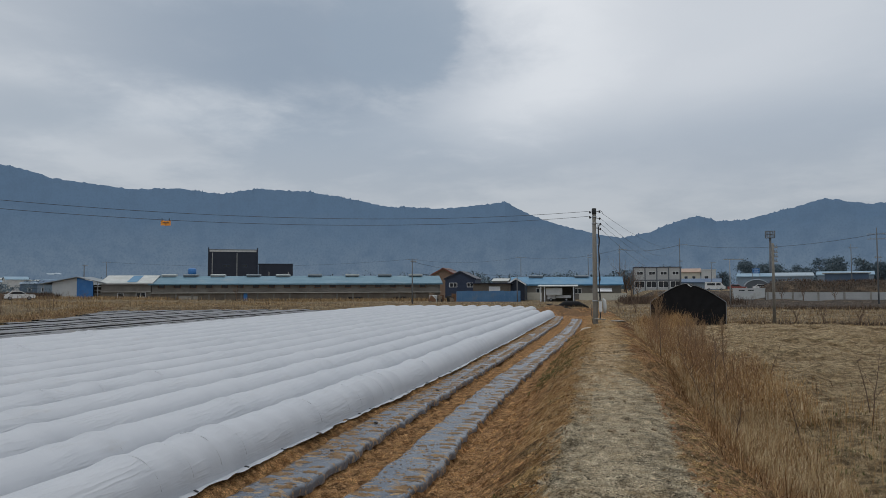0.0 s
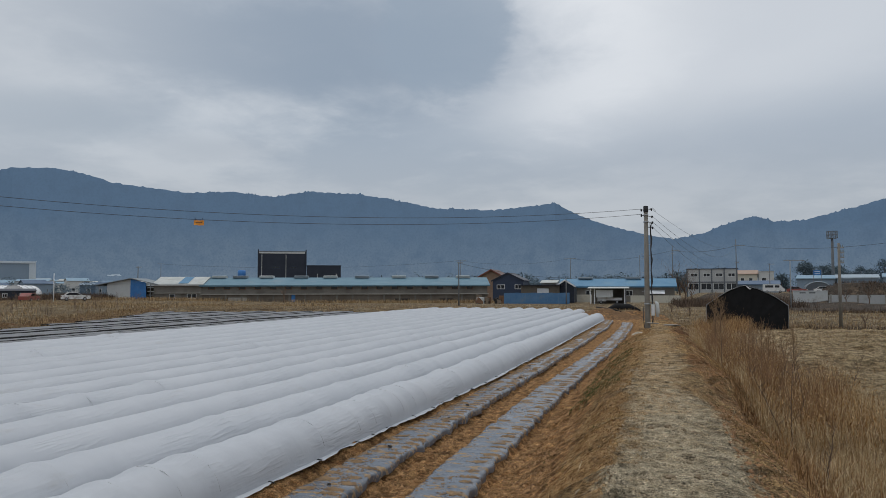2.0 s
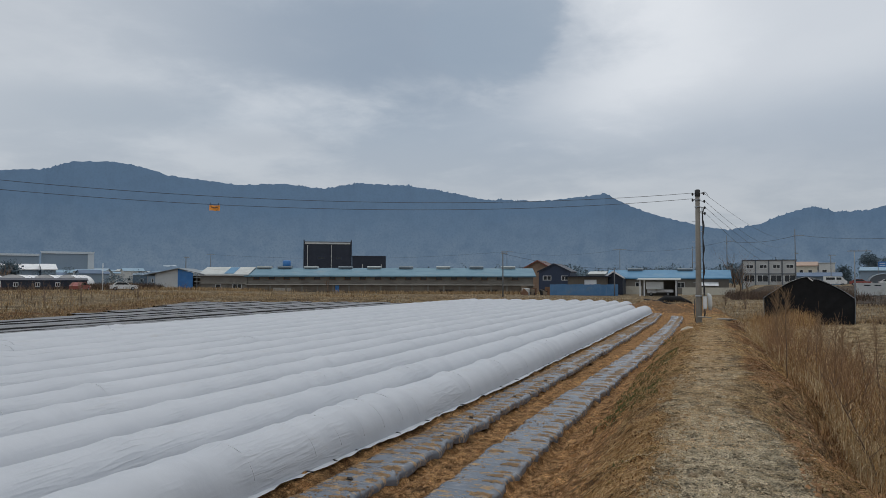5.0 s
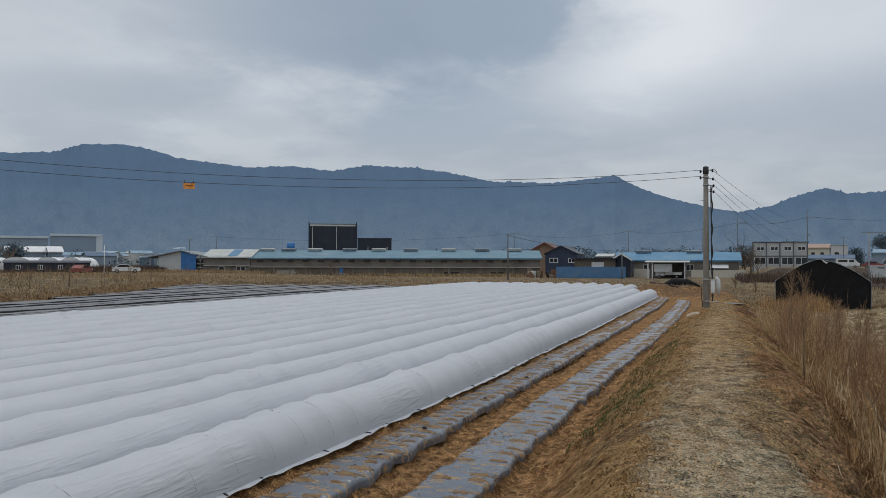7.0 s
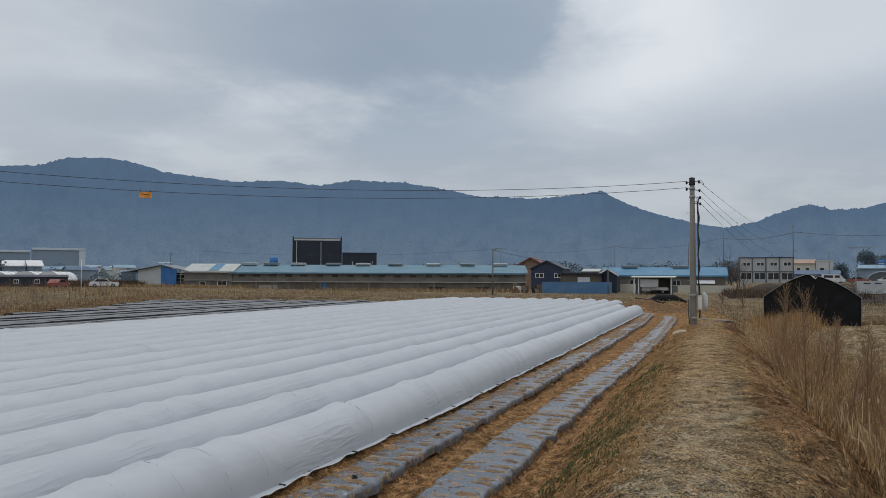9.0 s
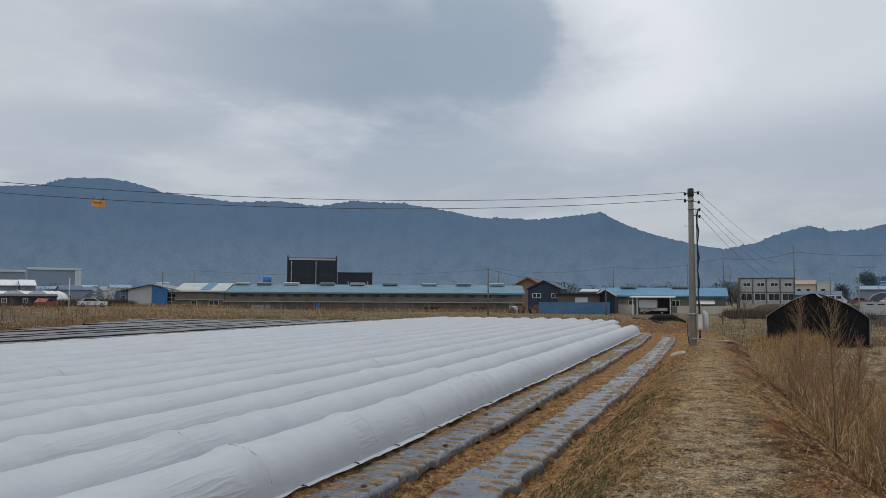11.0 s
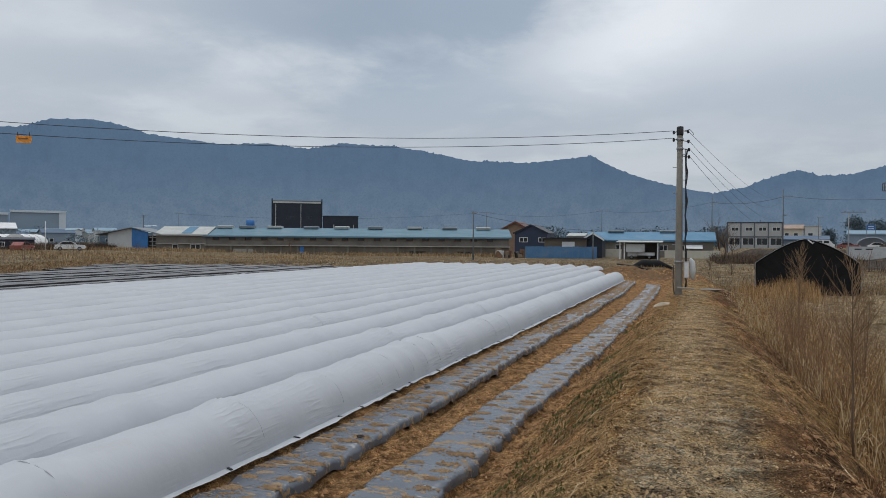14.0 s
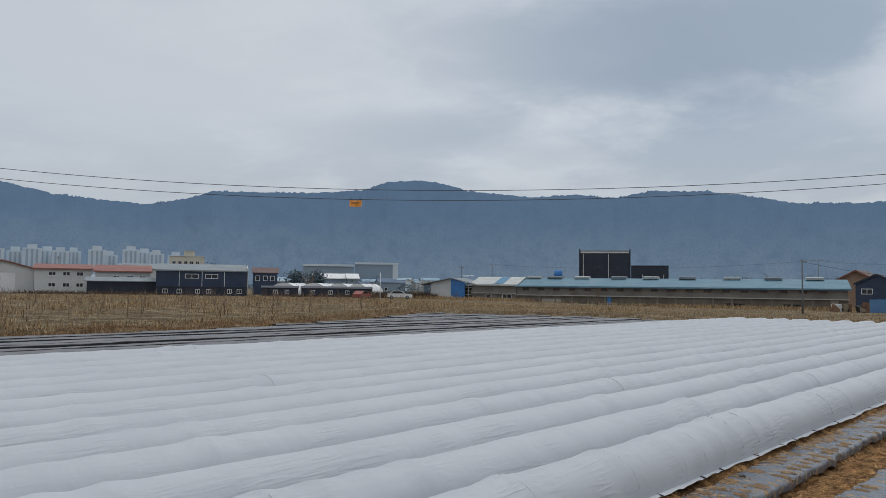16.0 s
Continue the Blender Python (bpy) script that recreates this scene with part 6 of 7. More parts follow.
pole_b = thing("utility_pole", "plain round concrete telephone pole carrying two cables", "utility pole", pose(-31.0, 18.0, 0.2))
part("shaft", Geo().tube([(0, 0, -0.25), (0, 0, 3), (0, 0, 6.5)], [0.16, 0.135, 0.11], 16), POLE, pole_b, smooth=True)
for z in (6.3, 5.93):
    part("bracket", Geo().tube([(0.0, 0, z), (0.2, 0.13, z)], 0.02, 6), STEEL, pole_b)
for z, end, d in ((6.24, 6.50, 1.03), (5.97, 6.13, 1.03)):
    cable("thin black overhead cable sagging between poles", (-0.2, 38.98, z), (-30.85, 18.1, end), d, 0.010, 30)
tag = thing("cable_marker", "orange marker cloth hanging from an overhead cable", "marker", pose(-18.05, 26.8, 5.01, 0, 0, 34))
g = Geo()
P = [[(-0.2 + 0.1 * a, 0.02 * math.sin(a * 1.7 + b), 0.02 - 0.07 * b + 0.01 * math.sin(a * 2.1)) for a in range(5)] for b in range(4)]
for b in range(3):
    for a in range(4):
        q = [P[b][a], P[b][a + 1], P[b + 1][a + 1], P[b + 1][a]]
        g.add(q + [(x, y + 0.008, z) for x, y, z in q], [(0, 1, 2, 3), (7, 6, 5, 4), (0, 4, 5, 1), (3, 2, 6, 7), (0, 3, 7, 4), (1, 5, 6, 2)])
part("cloth", g, ORANGE, tag)
part("clip", Geo().tube([(-0.15, 0, 0.02), (-0.15, 0, 0.12)], 0.012, 6).tube([(0.15, 0, 0.02), (0.15, 0, 0.12)], 0.012, 6), WIRE, tag)
part("text_bar", Geo().box(-0.13, 0.13, -0.035, -0.028, -0.08, -0.05), RUST, tag)


# Pole grey with distance haze put into the colour.
FAR_POLE = material("hazy_grey_pole", (0.13, 0.14, 0.15), (0.19, 0.195, 0.20), 1.2, 0.85, 0, 0.0)


def lane_pole(x, y, z0, top, arms=(), r=0.16, mat=None, label="distant concrete power pole with crossarms"):
    p = thing("power_pole", label, "power pole", pose(x, y, z0), "distant power poles")
    part("shaft", Geo().tube([(0, 0, -0.3), (0, 0, (top - z0) * 0.5), (0, 0, top - z0)], [r, r * 0.8, r * 0.6], 10), mat or FAR_POLE, p, smooth=True)
    for dz, w, off in arms:
        a = part("crossarm", Geo().box(off - w / 2, off + w / 2, -0.06, 0.06, top - z0 - dz - 0.05, top - z0 - dz + 0.05), STEEL, p)
        for k in range(3):
            xx = off - w / 2 + w * (k + 0.5) / 3
            part("insulator", Geo().tube([(xx, 0, top - z0 - dz + 0.05), (xx, 0, top - z0 - dz + 0.22)], [0.045, 0.03], 6), GREY_ROOF, a)
    return p


lane_pole(14.35, 62.0, -0.95, 5.6, ((0.35, 0.5, 0.12), (0.75, 0.45, 0.15), (1.1, 0.45, 0.15), (1.5, 0.4, 0.15)), 0.14, POLE, "concrete pole with short brackets at a field edge")
lane_pole(-26.8, 107.4, -0.4, 6.2, ((0.15, 1.0, 0.2),), 0.12, None, "slim concrete pole with a lamp arm by a barn")
lane_pole(17.6, 152.0, -0.5, 11.7, ((1.3, 2.0, 0.6), (4.6, 0.7, 0.2)), 0.12)
lane_pole(6.6, 172.0, -0.5, 11.8, ((1.2, 1.9, 0.7), (1.8, 0.6, 0)), 0.12)
lane_pole(-0.5, 190.0, -0.5, 10.5, ((1.0, 1.8, 0.6),), 0.12)
lane_pole(19.0, 106.8, -0.6, 5.9, ((0.05, 2.6, 0.5),), 0.10, WALL_FAR, "pale post with a flat cable arm")
lane_pole(39.6, 111.7, -0.6, 10.3, ((0.9, 2.6, 0), (1.6, 2.4, 0), (4.2, 1.0, 0.1)), 0.12)
lane_pole(29.5, 190.0, -0.5, 8.0, ((0.1, 1.6, 0.3),), 0.12)
lane_pole(55.0, 170.0, -0.5, 11.0, ((0.8, 2.0, 0.4),), 0.12)
lane_pole(-12.2, 122.0, -0.5, 4.0, (), 0.11, None, "plain old wooden post by a fence")
lane_pole(-92.7, 99.0, 0.2, 4.8, (), 0.09, WHITE, "slim white post beside a lane")
lane_pole(-176.0, 77.5, 0.2, 8.4, ((0.3, 2.0, 0.3),), 0.12)
lane_pole(-103.0, 133.0, 0.1, 7.0, ((0.2, 1.4, 0.2),), 0.14)
lane_pole(-150.0, 205.0, 0.0, 10.5, ((0.2, 3.0, 0.0),), 0.12)
lane_pole(-58.0, 236.0, -0.4, 11.6, ((0.2, 4.2, 0.0),), 0.12)
lane_pole(-20.0, 215.0, -0.4, 11.0, ((0.2, 3.6, 0.0),), 0.12)
for a, b, d in (((0.28, 39, 6.22), (17.0, 152, 10.4), 1.1), ((0.3, 39, 5.87), (17.5, 152, 10.3), 2.1), ((0.32, 39, 5.57), (17.5, 152, 7.2), 1.6), ((0.32, 39, 5.3), (17.5, 152, 7.1), 2.3)):
    cable("black telephone cable sagging to a distant pole", (a[0], a[1], a[2]), b, d, 0.008, 26)
cable("thick black cable between distant poles", (18.8, 152, 10.4), (39.6, 111.7, 9.4), 1.2, 0.025, 20)
cable("thick black cable between distant poles", (39.6, 111.7, 9.4), (75, 60, 9.6), 1.6, 0.03, 20)
cable("thin cable between distant poles", (-58, 236, 11.4), (-20, 215, 10.8), 1.4, 0.022, 20)
cable("thin cable between distant poles", (-20, 215, 10.8), (6.6, 172, 10.6), 1.2, 0.022, 20)
cable("thin cable between distant poles", (-150, 205, 10.3), (-58, 236, 11.4), 1.8, 0.022, 20)
cable("thin cable between distant poles", (-26.8, 107.4, 6.0), (-12.2, 122, 3.9), 0.5, 0.02, 14)
cable("thin cable between distant poles", (6.6, 172, 10.6), (17.6, 152, 10.4), 0.7, 0.03, 14)

tower = thing("antenna_tower", "steel antenna mast with a square railed platform on top", "antenna tower", pose(52.0, 228.0, -0.5))
part("mast", Geo().tube([(0, 0, -0.3), (0, 0, 9), (0, 0, 16.6)], [0.42, 0.38, 0.32], 12), FAR_POLE, tower, smooth=True)
part("platform", Geo().box(-1.1, 1.1, -1.1, 1.1, 16.6, 16.75), FAR_POLE, tower)
for x in (-1.05, 0, 1.05):
    for y in (-1.05, 1.05):
        part("antenna_panel", Geo().box(x - 0.14, x + 0.14, y - 0.06, y + 0.06, 16.7, 18.7), FAR_POLE, tower)
for z in (17.6, 18.6):
    part("rail", Geo().box(-1.15, 1.15, -1.15, -1.08, z, z + 0.09).box(-1.15, 1.15, 1.08, 1.15, z, z + 0.09).box(-1.15, -1.08, -1.07, 1.07, z, z + 0.09).box(1.08, 1.15, -1.07, 1.07, z, z + 0.09), FAR_POLE, tower)

# arched black store at the end of the right-hand field
tent = thing("shade_cloth_shed", "low ridge-roofed shed covered in black shade cloth", "shed", pose(6.85, 55.5, -0.85, 0, 0, -8))
W, Ht = 2.68, 3.18


def tent_point(a):
    """Round the hoop from the foot of one wall (a = 1) over the ridge to the other (a = -1)."""
    b = abs(a)
    x = W * min(1.0, b / 0.72) ** 1.0 * (1 - 0.02 * max(0.0, b - 0.72) / 0.28)
    z = 1.80 + (Ht - 1.80) * (1 - min(1.0, b / 0.72) ** 1.5) if b < 0.72 else 1.80 * (1 - (b - 0.72) / 0.28)
    return math.copysign(x, a) - 0.12 * max(0.0, 1 - b / 0.5), z


steps_ = [1 - k / 14 for k in range(29)]
fr = [tent_point(a) for a in steps_]
ys = np.linspace(0, 7.0, 30)
TY, TX = np.meshgrid(ys, np.array([p[0] for p in fr]), indexing="ij")
TZ = np.repeat(np.array([p[1] for p in fr])[None], len(ys), 0)
lump = 1 + 0.015 * N_SMALL(TX * 0.6, TY * 0.4) + 0.012 * N_MID(TX, TY)
part("cover", grid_mesh("cover", np.stack([TX * lump, TY, TZ * lump], -1), SHADE), None, tent)
part("end_cloth", Geo().add([(x * 0.985, 0.05 + 0.03 * math.sin(k * 1.9), z * 0.985) for k, (x, z) in enumerate(fr)] + [(0, 0.08, 0.0)], [(k, k + 1, len(fr)) for k in range(len(fr) - 1)]), SHADE, tent)
part("back_cloth", Geo().add([(x * 0.985, 6.95, z * 0.985) for x, z in fr] + [(0, 6.95, 0.0)], [(k + 1, k, len(fr)) for k in range(len(fr) - 1)]), SHADE, tent)
part("hoop", Geo().tube([(x * 1.004, -0.02, z * 1.004) for x, z in fr], 0.016, 6), STEEL, tent, "grey steel end hoop", smooth=True)
part("film_scrap", Geo().tube([(0.0, -0.05, 3.16), (0.14, -0.07, 3.04), (0.26, -0.06, 2.94), (0.34, -0.04, 3.04)], [0.02, 0.05, 0.04, 0.01], 6), WHITE, tent, "torn white film scrap")
for k in (1, 2, 3, 4, 5):
    part("hoop", Geo().tube([(x * 1.01, k * 1.17, z * 1.01) for x, z in fr], 0.02, 5), SHADE, tent)

# ---- dry grass, reeds, weeds ----
CREST_STRAW = island_material("bright_crest_straw", ((0.22, 0.135, 0.058), (0.47, 0.32, 0.155), (0.64, 0.46, 0.245), (0.76, 0.58, 0.34)), 0.9, 0.1)
PATH_STRAW = island_material("trampled_path_straw", ((0.10, 0.066, 0.034), (0.36, 0.27, 0.155), (0.55, 0.44, 0.28), (0.75, 0.63, 0.44)), 0.9)
BANK_BLADE = island_material("damp_matted_grass", ((0.10, 0.048, 0.020), (0.22, 0.115, 0.047), (0.37, 0.215, 0.092), (0.52, 0.34, 0.165)), 0.9, 0.1)
FIELD_STRAW = island_material("bleached_field_straw", ((0.25, 0.155, 0.07), (0.46, 0.33, 0.17), (0.60, 0.46, 0.27), (0.72, 0.58, 0.38)), 0.9, 0.15)


def blade_mesh(name, X, Y, Z, h, w, lean, face, mat, curl=0.35, follow=True, lie=1.0):
    """Tapered bent blades: foot, length, width, lean vector and facing angle of each. Flat-lying blades follow the ground."""
    n = len(X)
    base = np.stack([X, Y, Z], -1)
    side = np.stack([np.cos(face), np.sin(face), np.zeros(n)], -1) * (w / 2)[:, None]
    flat = np.hypot(lean[:, 0], lean[:, 1])
    lean = lean / np.maximum(1, flat / 0.97)[:, None]
    up = np.sqrt(np.clip(1 - np.sum(lean ** 2, 1), 0.04, 1)) * lie
    mx, my = X + lean[:, 0] * curl * h, Y + lean[:, 1] * curl * h
    tx, ty = X + lean[:, 0] * h, Y + lean[:, 1] * h
    zm, zt = (height(mx, my), height(tx, ty)) if follow else (Z, Z)
    mid = np.stack([mx, my, zm + h * up * 0.62], -1)
    tip = np.stack([tx, ty, zt + h * up * (1 - 0.3 * np.minimum(1, flat)) + 0.004], -1)
    V = np.stack([base - side, base + side, mid - side * 0.8, mid + side * 0.8, tip], 1).reshape(-1, 3)
    i = (np.arange(n) * 5)[:, None]
    F = np.concatenate([i + [0, 1, 3], i + [0, 3, 2], i + [2, 3, 4]], 1).reshape(-1, 3)
    return tri_mesh(name, V, F, mat)


def grass(name, label, n, region, h, w, lean, mat, seed, keep=None, curl=0.35, sink=0.01, follow=True, lift=(0.0, 0.0), lie=1.0):
    """region(rng, n) -> x, y; lean(rng, x, y) -> (n, 2)."""
    rg = np.random.RandomState(seed)
    x, y = region(rg, n)
    if keep is not None:
        k = keep(rg, x, y)
        x, y = x[k], y[k]
    m = len(x)
    hh = h[0] + (h[1] - h[0]) * rg.beta(2, 2.5, m)
    ww = w * rg.uniform(0.6, 1.4, m)
    me = blade_mesh(name, x, y, height(x, y) - sink + rg.uniform(lift[0], lift[1], m), hh, ww, lean(rg, x, y), rg.uniform(0, math.pi, m), mat, curl, follow, lie)
    return tagged(new(name, me), label, "grass", "", "stuff")


def band(s0, s1, y0, y1, p=1.0):
    """Places between two distances from the crest, thinning out away from the camera."""
    def f(rg, n):
        y = y0 + (y1 - y0) * rg.uniform(0, 1, n) ** p
        return crest_x(y) + rg.uniform(s0, s1, n), y
    return f


def rect(x0, x1, y0, y1, p=1.0):
    def f(rg, n):
        return rg.uniform(x0, x1, n), y0 + (y1 - y0) * rg.uniform(0, 1, n) ** p
    return f


def fall(dx, dy, spread_):
    def f(rg, x, y):
        return np.clip(np.stack([dx + rg.normal(0, spread_, len(x)), dy + rg.normal(0, spread_, len(x))], -1), -0.98, 0.98)
    return f


def patchy(fn, k, lo):
    return lambda rg, x, y: fn(x * k, y * k) + rg.normal(0, 0.25, len(x)) > lo


grass("dry_bank_grass", "matted dry straw hanging down the bank", 180000, band(-1.55, -0.42, 0, 40, 1.6), (0.05, 0.21), 0.0075, fall(-0.75, -0.2, 0.5), STRAW_BLADE, 1, lambda rg, x, y: N_SMALL(x * 0.5, y * 0.5) + 0.6 * N_MID(x, y) + rg.normal(0, 0.2, len(x)) > 0.0 + 1.1 * smooth(crest_x(y) - x, 0.85, 1.25), lie=0.28)
grass("bank_grass_standing", "small standing tufts of dry grass on the bank", 4500, band(-1.4, -0.42, 1, 40, 1.5), (0.03, 0.10), 0.006, fall(-0.5, -0.15, 0.4), STRAW_BLADE, 21, patchy(N_SMALL, 0.5, 0.35), lie=0.6)
grass("crest_straw", "loose straw along the path edge", 34000, band(-0.75, -0.2, 0, 42, 1.5), (0.03, 0.15), 0.007, fall(-0.6, -0.35, 0.6), STRAW_BLADE, 2, patchy(N_MID, 0.8, -0.1), lie=0.2)
grass("path_litter", "short trampled straw bits on the earth path", 9000, band(-0.62, 0.85, 0.5, 13, 1.3), (0.010, 0.05), 0.006, fall(0, 0, 1.3), PATH_STRAW, 3, lie=0.25)
grass("far_path_straw", "thick trampled yellow straw over the crest", 52000, band(-0.7, 0.8, 5, 42, 1.5), (0.015, 0.075), 0.007, fall(-0.1, -0.1, 1.1), CREST_STRAW, 25, lambda rg, x, y: (N_MID(x * 0.7, y * 0.7) + rg.normal(0, 0.25, len(x)) > -0.2) & (rg.uniform(5, 15, len(x)) < y), lie=0.22)
grass("right_bank_grass", "brown matted grass combed down the bank", 42000, band(0.62, 1.75, 0, 42, 1.5), (0.04, 0.17), 0.008, fall(0.6, -0.2, 0.6), BANK_BLADE, 4, lambda rg, x, y: N_SMALL(x * 0.5, y * 0.5) + 0.6 * N_MID(x, y) + rg.normal(0, 0.2, len(x)) > 0.15, lie=0.28)
grass("right_bank_straw", "pale straw strands lying down the bank", 6000, band(0.55, 1.9, 0, 42, 1.5), (0.05, 0.2), 0.007, fall(0.6, -0.25, 0.6), STRAW_BLADE, 22, patchy(N_MID, 0.7, -0.1), lie=0.25)
grass("reed_bed", "tall dry tan reeds standing along the bank", 15000, band(1.35, 3.4, 11.5, 42, 1.3), (0.30, 1.0), 0.0045, fall(-0.03, 0.0, 0.32), REED_BLADE, 5, patchy(N_MID, 0.7, 0.0), 0.3, follow=False)
grass("reed_leaves", "bent dry reed leaves", 15000, band(1.3, 3.4, 11, 42, 1.3), (0.10, 0.42), 0.009, fall(-0.05, -0.05, 0.5), FIELD_STRAW, 6, patchy(N_MID, 0.7, -0.05), 0.25, follow=False, lift=(0.0, 0.35))
grass("bank_foot_straw", "golden straw tufts at the foot of the bank", 14000, band(1.35, 2.7, 6.0, 16, 1.0), (0.12, 0.46), 0.008, fall(0.1, -0.05, 0.5), FIELD_STRAW, 36, lambda rg, x, y: N_MID(x * 0.8, y * 0.8) + rg.normal(0, 0.2, len(x)) > 0.05, 0.35, follow=False)
grass("bank_foot_stubble", "brown dead grass at the foot of the bank", 12000, band(1.1, 2.7, 5.0, 16, 1.0), (0.08, 0.34), 0.007, fall(0.1, -0.05, 0.5), BANK_BLADE, 37, None, 0.35, follow=False)
grass("reed_heads", "curled dry leaves and seed heads in the reeds", 12000, band(1.4, 3.4, 11, 40, 1.3), (0.02, 0.09), 0.014, fall(0, 0, 0.7), STRAW_BLADE, 24, patchy(N_MID, 0.7, 0.05), 0.4, follow=False, lift=(0.05, 0.75))
grass("reed_bed_near", "sparse reeds at the foot of the bank", 1600, band(1.5, 4.5, 4.0, 12.5, 0.8), (0.2, 0.75), 0.005, fall(0.0, 0.0, 0.25), REED_BLADE, 23, patchy(N_MID, 0.6, 0.0), 0.3, follow=False)
grass("field_grass", "flattened dry field grass", 105000, rect(1.7, 22, 1, 48.5, 1.4), (0.04, 0.16), 0.011, fall(-0.5, 0.1, 0.7), FIELD_STRAW, 7, patchy(N_MID, 0.6, -0.35), lie=0.5)
grass("field_tufts", "taller dry grass tufts in the field", 9000, rect(2.4, 20, 3, 48, 1.3), (0.10, 0.36), 0.010, fall(-0.25, 0.0, 0.45), REED_BLADE, 8, patchy(N_MID, 0.45, 0.35), follow=False)
grass("bank_weeds", "small green weeds in patches on the bank", 60000, band(-1.45, -0.62, 3, 30, 1.4), (0.02, 0.07), 0.014, fall(-0.2, -0.1, 0.6), GREEN_BLADE, 9, lambda rg, x, y: N_MID(x * 0.5, y * 0.45) + 0.6 * N_SMALL(x, y) + rg.normal(0, 0.3, len(x)) > 0.55, lie=0.7)
grass("field_weeds", "green weeds among dry grass", 14000, rect(2.4, 10, 6, 30, 1.3), (0.03, 0.12), 0.016, fall(0, 0, 0.5), GREEN_BLADE, 10, patchy(N_BIG, 2.2, 0.25))
grass("ditch_straw", "straw bits in the soil furrow", 2500, lambda rg, n: (lambda y: (bed_wide(y) + rg.uniform(0.4, 0.85, n), y))(2 + 41 * rg.uniform(0, 1, n) ** 1.5), (0.03, 0.13), 0.008, fall(0, 0, 1.1), STRAW_BLADE, 11, lie=0.3)
grass("furrow_straw", "straw bits in the soil furrow", 1200, lambda rg, n: (lambda y: (bed_near(y) + rg.uniform(0.32, 0.8, n), y))(2 + 39 * rg.uniform(0, 1, n) ** 1.5), (0.02, 0.08), 0.008, fall(0, 0, 1.1), STRAW_BLADE, 12, lie=0.3)


def left_edge(rg, n):
    y = rg.uniform(-2, 56, n)
    return field_left(y) - rg.exponential(0.9, n) + 0.7, y


def back_edge(rg, n):
    x = rg.uniform(-44, 14, n)
    return x, field_back(x) + rg.exponential(1.6, n) - 0.5


grass("field_edge_grass", "dry straw grass on the low bank of the field", 28000, left_edge, (0.10, 0.36), 0.020, fall(0.3, -0.1, 0.5), MEADOW_BLADE, 13)
grass("field_back_grass", "dry straw grass behind the covered rows", 15000, back_edge, (0.08, 0.36), 0.02, fall(0.0, -0.25, 0.5), MEADOW_BLADE, 14)
grass("meadow_grass", "rough dry meadow grass", 42000, lambda rg, n: (rg.uniform(-135, -31, n), rg.uniform(5, 112, n)), (0.06, 0.24), 0.03, fall(0, 0, 0.8), MEADOW_BLADE, 15, lambda rg, x, y: (x < field_left(y) - 0.5) | (y > field_back(x) + 1))
grass("meadow_tussocks", "tall tussocks of dead meadow grass", 70000, lambda rg, n: (rg.uniform(-115, -31, n), rg.uniform(8, 95, n)), (0.2, 0.7), 0.035, fall(0, 0, 0.45), MEADOW_BLADE, 34, lambda rg, x, y: ((x < field_left(y) - 0.8) | (y > field_back(x) + 1.5)) & (N_MID(x * 0.5, y * 0.5) + 0.5 * N_BIG(x * 1.5, y * 1.5) + rg.normal(0, 0.12, len(x)) > 0.42))
grass("lane_grass", "rough dry grass in front of the barns", 18000, lambda rg, n: (rg.uniform(-95, 12, n), rg.uniform(62, 122, n)), (0.06, 0.3), 0.035, fall(0, 0, 0.8), MEADOW_BLADE, 16, lambda rg, x, y: (y < 119 + (x + 88) * 0.326) & (y > field_back(x) + 1))
grass("barn_foot_weeds", "tall dead weeds along the barn foot", 9000, lambda rg, n: (lambda x: (x, 118.5 + (x + 88) * 0.326 - rg.exponential(2.5, n)))(rg.uniform(-100, -26, n)), (0.3, 1.0), 0.05, fall(0, 0, 0.3), MEADOW_BLADE, 17, patchy(N_BIG, 0.8, -0.3))
grass("right_strip_grass", "brown grass beyond the field edge", 16000, rect(2, 60, 48.5, 92), (0.1, 0.45), 0.035, fall(0, 0, 0.4), MEADOW_BLADE, 18)
grass("verge_reeds", "dry reeds where the bank meets the field end", 5000, band(2.2, 5.4, 41, 54, 1.0), (0.35, 1.15), 0.012, fall(0, 0, 0.25), REED_BLADE, 26, patchy(N_MID, 0.5, -0.2), 0.3, follow=False)
grass("lane_brush", "leafless brown brush along a ditch", 6000, lambda rg, n: (rg.uniform(8.5, 60, n), 88.0 + rg.exponential(1.0, n)), (0.2, 1.0), 0.03, fall(0, 0, 0.35), BRUSH, 27, patchy(N_BIG, 2.0, -0.6), 0.4, follow=False)
grass("yard_brush", "leafless brown brush behind rough grass", 9000, lambda rg, n: (rg.uniform(4.5, 22, n), 104 + rg.uniform(0, 26, n)), (0.4, 1.9), 0.045, fall(0, 0, 0.35), BRUSH, 28, patchy(N_BIG, 2.0, -0.3), 0.4, follow=False)
grass("bank_top_brush", "brown dead brush on an earth bank", 9000, lambda rg, n: (lambda x: (x, 142.0 + rg.normal(0, 2.2, n)))(rg.uniform(28, 90, n)), (0.15, 0.8), 0.06, fall(0, 0, 0.4), BRUSH, 33, patchy(N_BIG, 2.0, -0.4), 0.4, follow=False)
grass("ditch_brush", "dark dead growth at the field end ditch", 9000, lambda rg, n: (rg.uniform(9.6, 40, n), 50.0 + rg.exponential(1.8, n)), (0.2, 0.8), 0.03, fall(0, 0, 0.4), BRUSH, 29, patchy(N_BIG, 2.0, -0.2), 0.4, follow=False)
